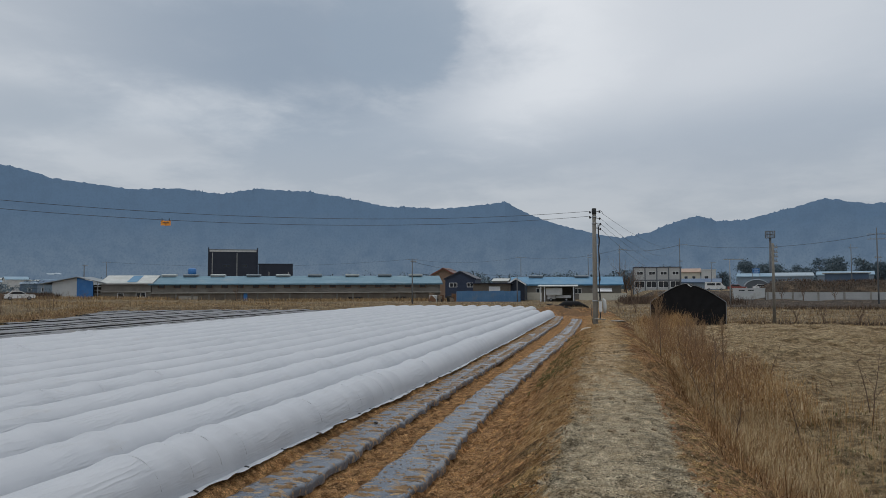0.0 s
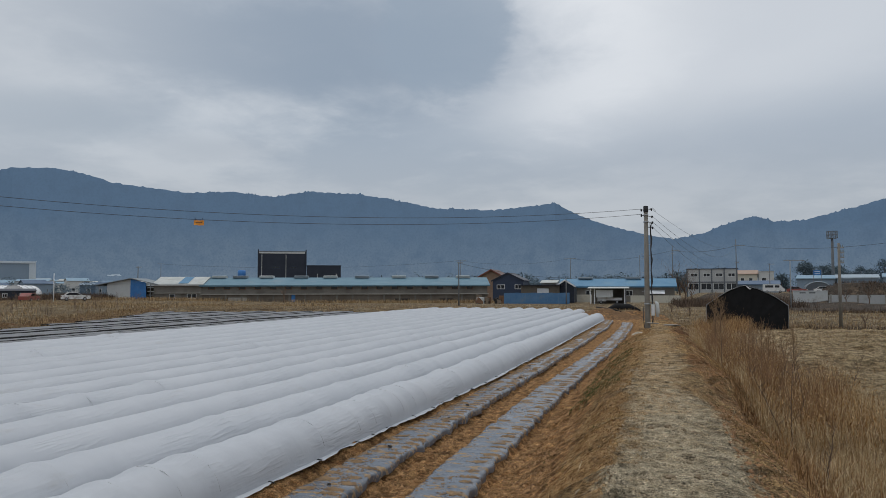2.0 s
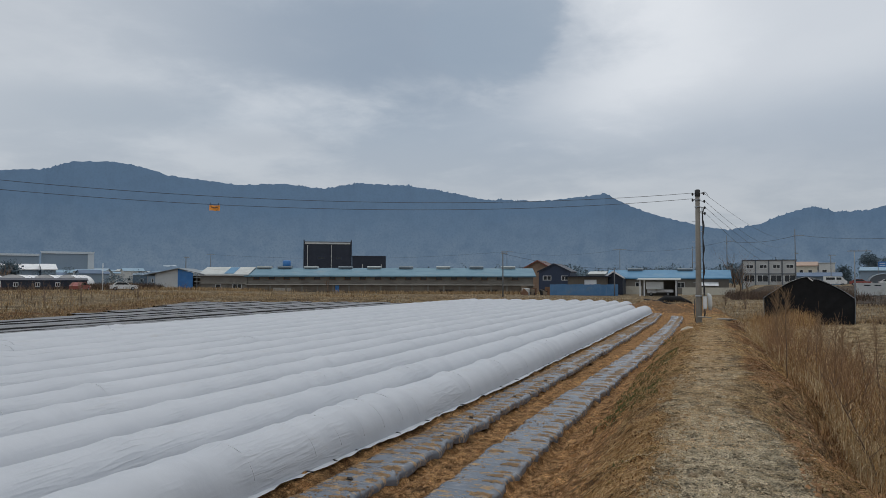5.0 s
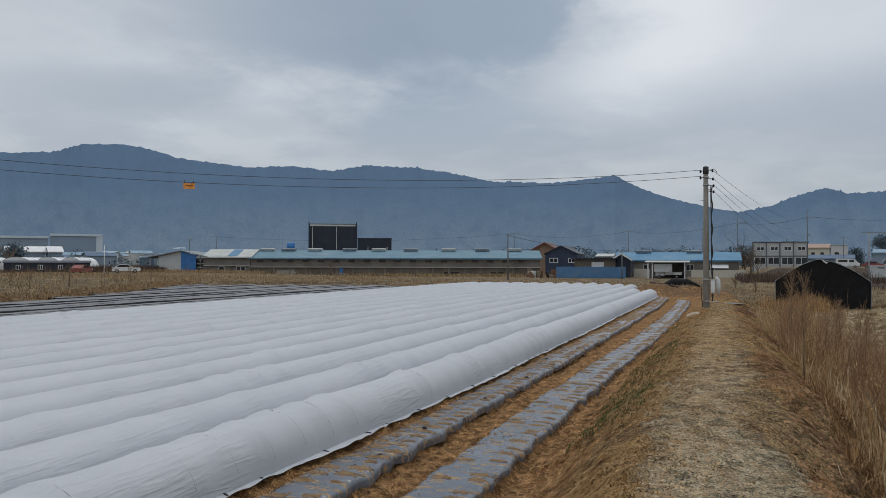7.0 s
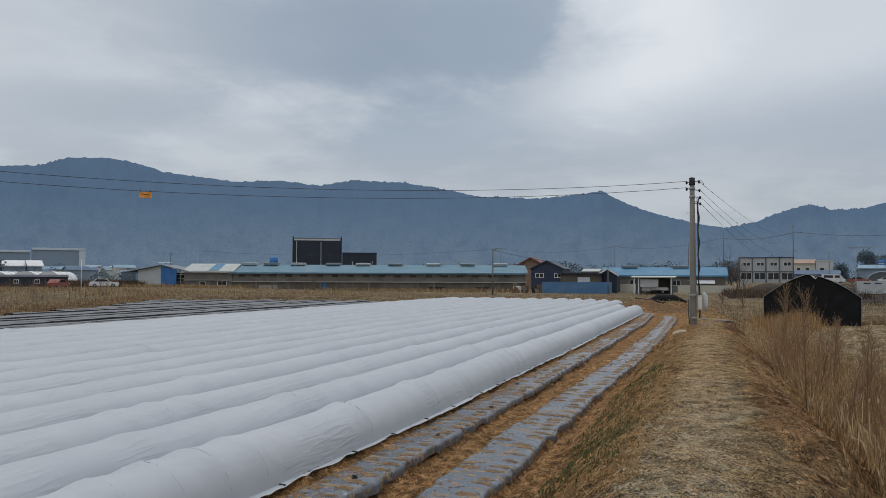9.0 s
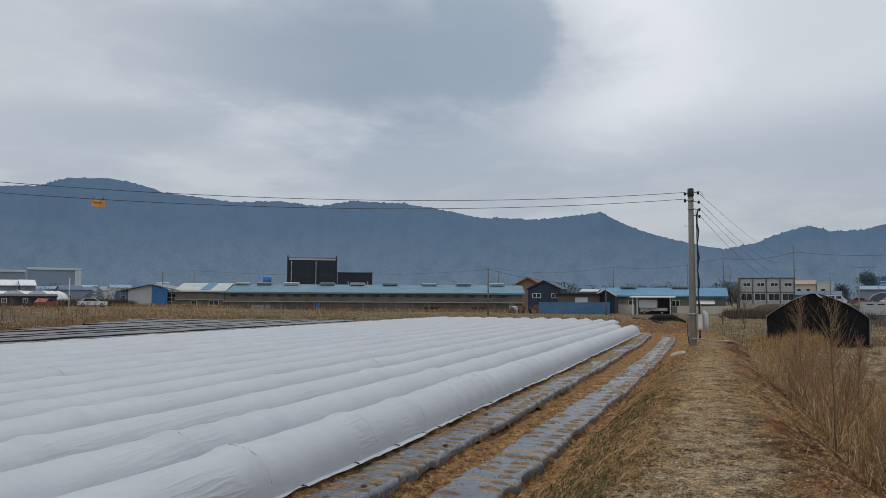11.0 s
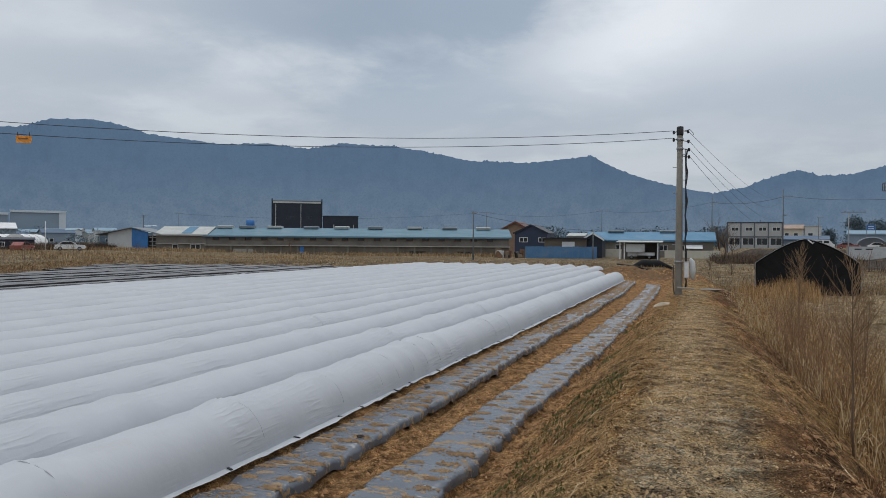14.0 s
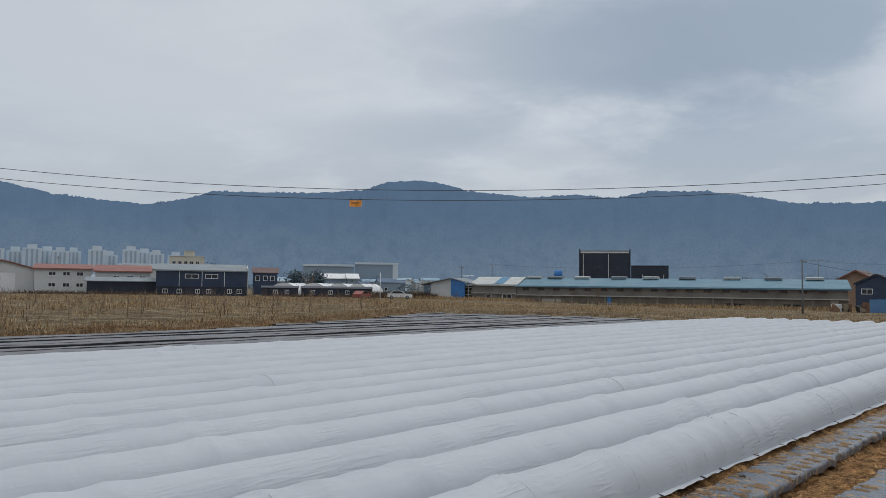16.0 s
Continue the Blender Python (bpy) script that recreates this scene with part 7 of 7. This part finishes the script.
grass("hut_weeds", "dead brown weeds before low huts", 9000, lambda rg, n: (lambda a: (-134 + 26 * a + rg.normal(0, 1.5, n), 73 + 40 * a + rg.normal(0, 1.5, n)))(rg.uniform(-0.5, 1.0, n)), (0.3, 1.1), 0.05, fall(0, 0, 0.4), BRUSH, 30, patchy(N_BIG, 1.0, -0.3), 0.4, follow=False)
grass("lane_hedge", "dark leafless hedge behind parked cars", 9000, lambda rg, n: (lambda a, r: (np.sin(a) * r, 5 + np.cos(a) * r))(np.radians(rg.uniform(-46.5, -40.5, n)), 150 + rg.normal(0, 2.0, n)), (0.5, 1.9), 0.06, fall(0, 0, 0.35), BRUSH, 35, patchy(N_BIG, 1.2, -0.5), 0.4, follow=False)
grass("loose_straw", "long pale straws scattered over the bank", 420, band(-1.2, 1.1, 3, 26, 1.2), (0.16, 0.5), 0.007, fall(-0.1, -0.3, 0.8), FIELD_STRAW, 31, None, 0.5, lie=0.16)
grass("reed_litter", "pale flattened straw under the reeds", 9000, band(1.25, 3.6, 4, 42, 1.3), (0.05, 0.22), 0.008, fall(0, 0, 0.9), FIELD_STRAW, 32, patchy(N_MID, 0.8, -0.3), lie=0.4)

# ---- trees, saplings, stalks ----
def branchy(g, rg, p, d, length, r, depth, spread_=0.6, kink=0.18, n_sub=3):
    """A tapering crooked limb with side limbs."""
    pts, rad = [Vector(p)], [r]
    q, dd = Vector(p), Vector(d).normalized()
    steps = 4
    for k in range(steps):
        dd = (dd + Vector((rg.uniform(-1, 1), rg.uniform(-1, 1), rg.uniform(-0.5, 0.8))) * kink).normalized()
        q = q + dd * (length / steps)
        pts.append(q.copy())
        rad.append(r * (1 - 0.8 * (k + 1) / steps) + 0.0008)
    g.tube(pts, rad, 5 if depth > 1 else 4, cap=False)
    if depth > 0:
        for _ in range(n_sub):
            k = rg.randint(1, steps)
            side = (dd + Vector((rg.uniform(-1, 1), rg.uniform(-1, 1), rg.uniform(-0.1, 0.9))) * spread_ * 1.6).normalized()
            branchy(g, rg, pts[k], side, length * rg.uniform(0.45, 0.7), rad[k] * 0.62, depth - 1, spread_, kink, n_sub)


def bare_tree(x, y, z, h, r, seed, label, name="bare_tree", depth=4, category="tree", group=""):
    rg = random.Random(seed)
    t = thing(name, label, category, pose(x, y, z), group)
    trunk = Geo().tube([(0, 0, -0.1), (0.02 * h, 0, h * 0.18), (0.0, 0.01 * h, h * 0.36)], [r * 1.2, r, r * 0.8], 8)
    part("trunk", trunk, TWIG, t, smooth=True)
    g = Geo()
    for k in range(5):
        a = k * 2.4 + rg.uniform(-0.3, 0.3)
        branchy(g, rg, (0.0, 0.01 * h, h * (0.2 + 0.035 * k)), (math.cos(a) * 0.6, math.sin(a) * 0.6, 1), h * 0.5, r * 0.55, depth - 1)
    tagged(part("crown", g, TWIG, t), kind="stuff")
    return t


bare_tree(-62.8, 121.0, -0.2, 3.2, 0.09, 4, "small leafless tree in front of a barn wall")
bare_tree(-88.5, 114.5, 0.1, 1.6, 0.05, 14, "leafless shrub beside a shed")
bare_tree(6.9, 151.0, -0.5, 8.2, 0.16, 6, "upright leafless reddish-brown tree beside a blue-roofed barn", depth=5)
bare_tree(7.9, 150.0, -0.5, 7.2, 0.14, 13, "upright leafless reddish-brown tree beside a blue-roofed barn", depth=5)
bare_tree(9.0, 149.0, -0.5, 5.2, 0.11, 7, "upright leafless reddish-brown tree beside a blue-roofed barn")
bare_tree(30.6, 127.5, -0.5, 3.6, 0.07, 8, "leafless roadside tree before a concrete wall")
bare_tree(34.0, 128.0, -0.5, 4.2, 0.08, 9, "leafless roadside tree before a concrete wall")
bare_tree(38.5, 127.0, -0.5, 3.4, 0.07, 10, "leafless roadside tree before a concrete wall")
bare_tree(-137.0, 118.0, 0.2, 6.5, 0.16, 11, "bare brownish tree behind low huts")
bare_tree(-170.0, 88.0, 0.2, 7.0, 0.18, 12, "bare tree behind workshops")
for k, (x, y, h) in enumerate(((6.5, 72, 1.4), (9, 75, 1.6), (11, 68, 1.2), (18, 62, 1.5), (20, 60, 1.7), (23, 61, 1.5), (26, 60, 1.9), (29, 59, 1.4), (4.5, 80, 1.8), (3.0, 88, 1.6), (7.5, 92, 2.0), (16.5, 64, 1.3))):
    bare_tree(x, y, float(height(x, y, 0)), h, 0.05, 30 + k, "brown leafless thicket shrub in rough grass", "thicket_shrub", 4, "shrub", "thicket shrubs")

# young orchard on the meadow
SAPLING = material("young_orchard_bark", (0.15, 0.10, 0.07), (0.26, 0.18, 0.12), 6, 0.9, 0, 0.2, 0.003, 60)
proto = []
for k in range(5):
    rg = random.Random(50 + k)
    t = thing("sapling", "bare young orchard tree, knee to chest high", "sapling", pose(-40 - k, 36 + 4 * k, 0.3), "orchard saplings")
    h = 0.95 + 0.12 * k
    part("trunk", Geo().tube([(0, 0, -0.05), (0.02, 0.0, h * 0.5), (0.0, 0.02, h)], [0.020, 0.016, 0.008], 6), SAPLING, t, smooth=True)
    g = Geo()
    for j in range(5):
        branchy(g, rg, (0.01, 0, h * (0.35 + 0.12 * j)), (rg.uniform(-1, 1), rg.uniform(-1, 1), 1.1), 0.55, 0.008, 1)
    tagged(part("brush", g, SAPLING, t), kind="stuff")
    proto.append(t)
rg = random.Random(77)
for row in range(12):
    for col in range(17):
        x = -38.5 - row * 3.3 + rg.uniform(-0.4, 0.4) - 0.25 * col
        y = 11 + col * 3.2 + row * 1.8 + rg.uniform(-0.5, 0.5)
        if x > float(field_left(y)) - 3 or rg.random() < 0.48 or y > 78:
            continue
        copy_thing(proto[rg.randrange(5)], pose(x, y, float(height(x, y, 0)) - 0.02, rg.uniform(-4, 4), rg.uniform(-4, 4), rg.uniform(0, 360)))


def weed_stalk(x, y, h, seed, lean=(0, 0), plume=False):
    rg = random.Random(seed)
    t = thing("dead_weed", "tall dead brown weed stalk with side twigs" if not plume else "tall dead weed with feathery dry plume", "weed", pose(x, y, float(height(x, y)) - 0.03), "dead weed stalks")
    pts = [Vector((lean[0] * h * (k / 5) ** 1.2 + rg.uniform(-0.01, 0.01), lean[1] * h * k / 5, h * k / 5)) for k in range(6)]
    part("stalk", Geo().tube(pts, [0.011, 0.010, 0.008, 0.006, 0.004, 0.002], 6), TWIG, t, smooth=True)
    g = Geo()
    for k in range(14 if not plume else 70):
        j = rg.uniform(1.2, 5) if not plume else rg.uniform(2.4, 5)
        p = pts[int(j)].lerp(pts[min(5, int(j) + 1)], j - int(j))
        a = rg.uniform(0, 6.28)
        ln = (0.10 + 0.16 * (5 - j) / 4) * h * rg.uniform(0.6, 1.2)
        branchy(g, rg, p, (math.cos(a), math.sin(a), rg.uniform(0.6, 1.4) if not plume else rg.uniform(1.0, 2.2)), ln, 0.0035 if not plume else 0.0022, 1, 0.5 if not plume else 0.3, 0.15, 2)
    tagged(part("side_growth", g, TWIG if not plume else REED_PLUME, t), kind="stuff")


for k, (x, y, h, ln) in enumerate(((1.70, 11.3, 1.35, (0.02, 0)), (1.62, 11.2, 1.15, (-0.40, 0.1)), (2.55, 9.4, 0.95, (-0.22, 0.0)), (4.1, 11.4, 1.25, (0.12, 0)), (4.35, 12.2, 1.05, (-0.2, 0)), (2.7, 15.4, 0.9, (0.1, 0)),
                                   (1.45, 8.2, 0.7, (0.15, 0)), (3.0, 19.0, 1.2, (-0.1, 0)), (2.2, 21.5, 1.3, (0.12, 0)), (1.9, 17.5, 1.2, (0.2, 0)), (2.4, 13.8, 1.3, (-0.15, 0)), (2.0, 14.6, 1.1, (0.25, 0)), (3.6, 16.2, 1.0, (0.3, 0)))):
    weed_stalk(x, y, h, 300 + k, ln)
for k, (x, y, h) in enumerate(((2.3, 18.2, 1.55), (2.9, 17.4, 1.45), (2.6, 22.5, 1.5), (2.0, 25.0, 1.4), (2.75, 20.2, 1.35), (3.0, 24.2, 1.4))):
    weed_stalk(x, y, h, 340 + k, (0.04 * (-1) ** k, 0), True)

weed_stalk(1.78, 23.04, 1.95, 360, (0.02, 0), True)
weed_stalk(1.40, 17.28, 1.75, 361, (-0.02, 0), True)

# reddish twiggy brush in the reeds
BUSH_TWIG = material("red_brown_twigs", (0.22, 0.12, 0.06), (0.34, 0.205, 0.11), 6, 0.9, 0, 0.2, 0.003, 60)
rg = random.Random(91)
for k in range(34):
    y = rg.uniform(11.5, 30)
    x = float(crest_x(y)) + rg.uniform(1.4, 3.0)
    t = thing("twig_bush", "fine reddish-brown leafless bush among reeds", "bush", pose(x, y, float(height(x, y)) - 0.02), "twig bushes")
    g = Geo()
    for j in range(9):
        branchy(g, rg, (rg.uniform(-0.1, 0.1), rg.uniform(-0.1, 0.1), 0), (rg.uniform(-0.5, 0.5), rg.uniform(-0.5, 0.5), 1.3), rg.uniform(0.5, 0.95), 0.006, 2, 0.35, 0.12, 3)
    tagged(part("brush", g, BUSH_TWIG, t), kind="stuff")


# ---- far woods ----
def clumps(name, label, centres, mat, seed, per=60):
    """Tree crowns of many small leaf clumps: (x, y, z, radius, height)."""
    rg = np.random.RandomState(seed)
    C = np.array(centres)
    n = len(C) * per
    idx = np.repeat(np.arange(len(C)), per)
    d = rg.normal(0, 1, (n, 3))
    d /= np.linalg.norm(d, axis=1)[:, None]
    rr = rg.uniform(0.35, 1.0, n) ** 0.5
    P = C[idx, :3] + d * rr[:, None] * np.stack([C[idx, 3], C[idx, 3], C[idx, 4] * 0.5], -1)
    P[:, 2] += C[idx, 4] * 0.55
    s = C[idx, 3] * rg.uniform(0.03, 0.085, n)
    A, B, D = (rg.normal(0, 1, (n, 3)) * s[:, None] for _ in range(3))
    V = np.stack([P + A, P + B, P + D], 1).reshape(-1, 3)
    F = np.arange(n * 3).reshape(-1, 3)
    return tagged(new(name, tri_mesh(name, V, F, mat)), label, "trees", "", "stuff")


rw = random.Random(8)
cs = []
for k in range(420):
    a = radians(rw.uniform(-78, 26))
    r = rw.uniform(420, 900)
    if rw.random() < 0.5:
        a, r = radians(rw.uniform(-22, 8)), rw.uniform(330, 520)
    hgt = rw.uniform(5, 10)
    cs.append((math.sin(a) * r, math.cos(a) * r + 8, 0.0, rw.uniform(3, 7), hgt))
for k in range(70):
    a, r = radians(rw.uniform(-57, -38)), rw.uniform(190, 340)
    cs.append((math.sin(a) * r, math.cos(a) * r + 8, 0.0, rw.uniform(1.2, 2.8), rw.uniform(2.5, 5.0)))
clumps("far_woods", "far line of haze-tinted trees at the foot of the hills", cs, FAR_LEAF, 5, 260)


def pine(x, y, h, seed):
    rg = random.Random(seed)
    t = thing("pine_tree", "distant pine in haze-tinted blue-green, with an open uneven crown", "tree", pose(x, y, -0.5), "distant pines")
    part("trunk", Geo().tube([(0, 0, -0.2), (0.1, 0, h * 0.5), (0.05, 0.1, h * 0.95)], [0.22, 0.16, 0.05], 7), TWIG, t, smooth=True)
    nr = np.random.RandomState(seed)
    per, V = 110, []
    for k in range(15):
        a = rg.uniform(0, 6.28)
        z = h * rg.uniform(0.25, 1.0)
        rr = (1.15 - z / h) * h * 0.33 + 0.3
        c = np.array([math.cos(a) * rr * rg.uniform(0.2, 1), math.sin(a) * rr * rg.uniform(0.2, 1), z])
        P = c + nr.normal(0, 1, (per, 3)) * np.array([1.05, 1.05, 0.6])
        V.append(np.stack([P + nr.normal(0, 0.24, (per, 3)) for _ in range(3)], 1).reshape(-1, 3))
    V = np.concatenate(V)
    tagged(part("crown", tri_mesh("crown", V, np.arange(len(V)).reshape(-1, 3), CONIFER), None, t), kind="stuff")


for k in range(84):
    a = radians(rw.uniform(2.5, 23))
    r = rw.uniform(300, 420)
    pine(math.sin(a) * r, math.cos(a) * r, rw.uniform(6, 11) + (2.5 if a > 0.19 else 0), 400 + k)
for k, (a, r, h) in enumerate(((-56.2, 190, 6.5), (-50.5, 205, 6.5), (-49.0, 210, 6), (-58.5, 230, 7), (-61, 240, 6.5))):
    pine(math.sin(radians(a)) * r, math.cos(radians(a)) * r, h, 450 + k)

# ---- small things on the ground ----
CLOD = material("dry_grey_brown_clod", (0.17, 0.12, 0.07), (0.36, 0.275, 0.17), 20, 0.95, 0, 0.8, 0.02, 60)
WET_SOIL = material("wet_dark_soil", (0.022, 0.018, 0.015), (0.045, 0.034, 0.026), 20, 0.7, 0, 0.6, 0.01, 60)
rk = random.Random(21)
k = 0
y = 3.2
while y < 34:
    th = np.array([0.0])
    x = ROW_FIRST + float(tunnel_point(0, th, np.array([y]))[0][0]) + float(rowshift(y)) + 0.03
    peg = thing("ground_peg", "flat black plastic peg pinning the cloth edge", "peg", pose(x + 0.02, y, 0.160, rk.uniform(-6, 6), rk.uniform(2, 10), rk.uniform(-30, 20)), "cloth pegs")
    part("head", Geo().prism([(-0.036, 0.0), (0.036, 0.0), (0.03, 0.009), (-0.03, 0.009)], -0.010, 0.010), RUBBER, peg)
    part("pin", Geo().tube([(0, 0, 0), (0, 0, -0.03)], [0.005, 0.003], 5), RUBBER, peg)
    y += rk.choice((0.5, 0.9, 1.0, 1.05))


def rock(name, label, category, x, y, z, r, mat, seed, flat=0.5, group=""):
    rg = random.Random(seed)
    bm = bmesh.new()
    bmesh.ops.create_icosphere(bm, subdivisions=2, radius=1)
    for v in bm.verts:
        f = 1 + 0.5 * noise.noise(v.co * 1.7 + Vector((seed, 0, 0))) + 0.35 * noise.noise(v.co * 4 + Vector((0, seed, 0)))
        v.co = Vector((v.co.x * r * f * 1.4, v.co.y * r * f, v.co.z * r * f * flat))
    me = bpy.data.meshes.new(name)
    bm.to_mesh(me)
    bm.free()
    me.materials.append(mat)
    ob = tagged(new(name, me), label, category, group)
    ob.matrix_basis = pose(x, y, z, 0, 0, rg.uniform(0, 180))
    return ob


for k, (dx, y, r) in enumerate(((-0.05, 9.2, 0.026), (0.05, 12.7, 0.032), (0.1, 14.85, 0.028), (0.15, 17.0, 0.03), (0.1, 11.4, 0.022), (-0.1, 19.5, 0.03), (0.0, 7.3, 0.02))):
    bx, bz = bed_profile(np.array([dx / 0.3]), np.array([y]), 0.60, 0.065, 3, 1.1)
    rock("wet_soil_lump", "dark wet lump of soil on the plastic film", "soil lump", float(bed_near(y)) + dx, y, float(bz[0]) + 0.054, r, WET_SOIL, 500 + k, 0.7, "dark soil lumps")
for k, (x, y, r) in enumerate(((-0.22, 8.05, 0.05), (-0.05, 8.1, 0.06), (0.10, 8.0, 0.04), (0.05, 11.5, 0.04), (0.18, 14.0, 0.055), (0.26, 14.1, 0.045), (-0.5, 13.4, 0.04), (0.32, 6.3, 0.035), (-0.3, 10.2, 0.03), (0.2, 9.6, 0.025), (-0.1, 6.0, 0.06), (0.1, 6.05, 0.05))):
    rock("dry_clod", "dry earth clod on the path", "clod", x, y, float(height(x, y)) + 0.004, r * 0.6, CLOD, 540 + k, 0.8, "path clods")
rock("stone_slab", "flat pale stone slab lying beside a pole", "slab", 1.25, 43.4, 0.08, 0.40, POLE, 560, 0.16)
paper = solid("paper_scrap", Geo().add([(-0.75, 33.9, 0.15), (-0.3, 33.85, 0.17), (-0.25, 34.15, 0.2), (-0.5, 34.2, 0.16), (-0.72, 34.15, 0.19), (-0.5, 34.0, 0.235)],
                                      [(0, 1, 5), (1, 2, 5), (2, 3, 5), (3, 4, 5), (4, 0, 5)]), TAN_PAPER, "crumpled pale paper sheet on the bank", "paper")
for v in paper.data.vertices:
    v.co.z = float(height(v.co.x, v.co.y)) + (v.co.z - 0.13)
rs = random.Random(12)
scrap = thing("scrap_heap", "heap of rusty sheets, drums and boards by a fence", "scrap heap", pose(-28.5, 126.3, -0.45))
for k in range(14):
    x, h = rs.uniform(0, 4.8), rs.uniform(0.5, 1.5)
    g = Geo().box(-rs.uniform(0.2, 0.7), rs.uniform(0.2, 0.7), -0.2, 0.2, 0, h)
    o = part("scrap_piece", g, rs.choice((RUST, WALL_BROWN, OFFWHITE, WOOD, RUST, RUBBER)), scrap)
    o.matrix_basis = pose(x, rs.uniform(-0.5, 1.2), 0, rs.uniform(-12, 12), rs.uniform(-12, 12), rs.uniform(-30, 30))
tarp = solid("dark_tarp", Geo().tube([(-3.2, 63.6, 0.3), (-2.4, 63.5, 0.5), (-1.3, 63.6, 0.5), (-0.4, 63.8, 0.3)], [0.12, 0.4, 0.38, 0.1], 10), SHADE, "long heap under a black tarp at the field end", "tarp heap", "", "", True)
hose = solid("black_hose", Geo().tube([(-3.6, 56.8, 0.75), (-2.4, 56.2, 0.62), (-1.4, 56.0, 0.35), (-0.6, 56.3, 0.42), (0.5, 56.8, 0.3)], 0.05, 7), RUBBER, "black irrigation hose over a soil heap", "hose", "", "", True)
HEAP_SOIL = material("damp_brown_soil", (0.13, 0.07, 0.032), (0.26, 0.15, 0.07), 6, 0.95, 0, 0.8, 0.03, 30, (0.08, 0.045, 0.022), 2)
yh = 55 + rb.normal(0, 1.5, 4000)
xh = np.where(rb.uniform(0, 1, 4000) < 0.6, -3.0, -0.8) + rb.normal(0, 1.3, 4000)
tagged(new("heap_clods", lumps("heap_clods", xh, yh, height(xh, yh), 0.02 + 0.12 * rb.uniform(0, 1, 4000) ** 3, 0.7, HEAP_SOIL, 81)), "lumpy brown soil of a spoil heap", "soil", "", "stuff")
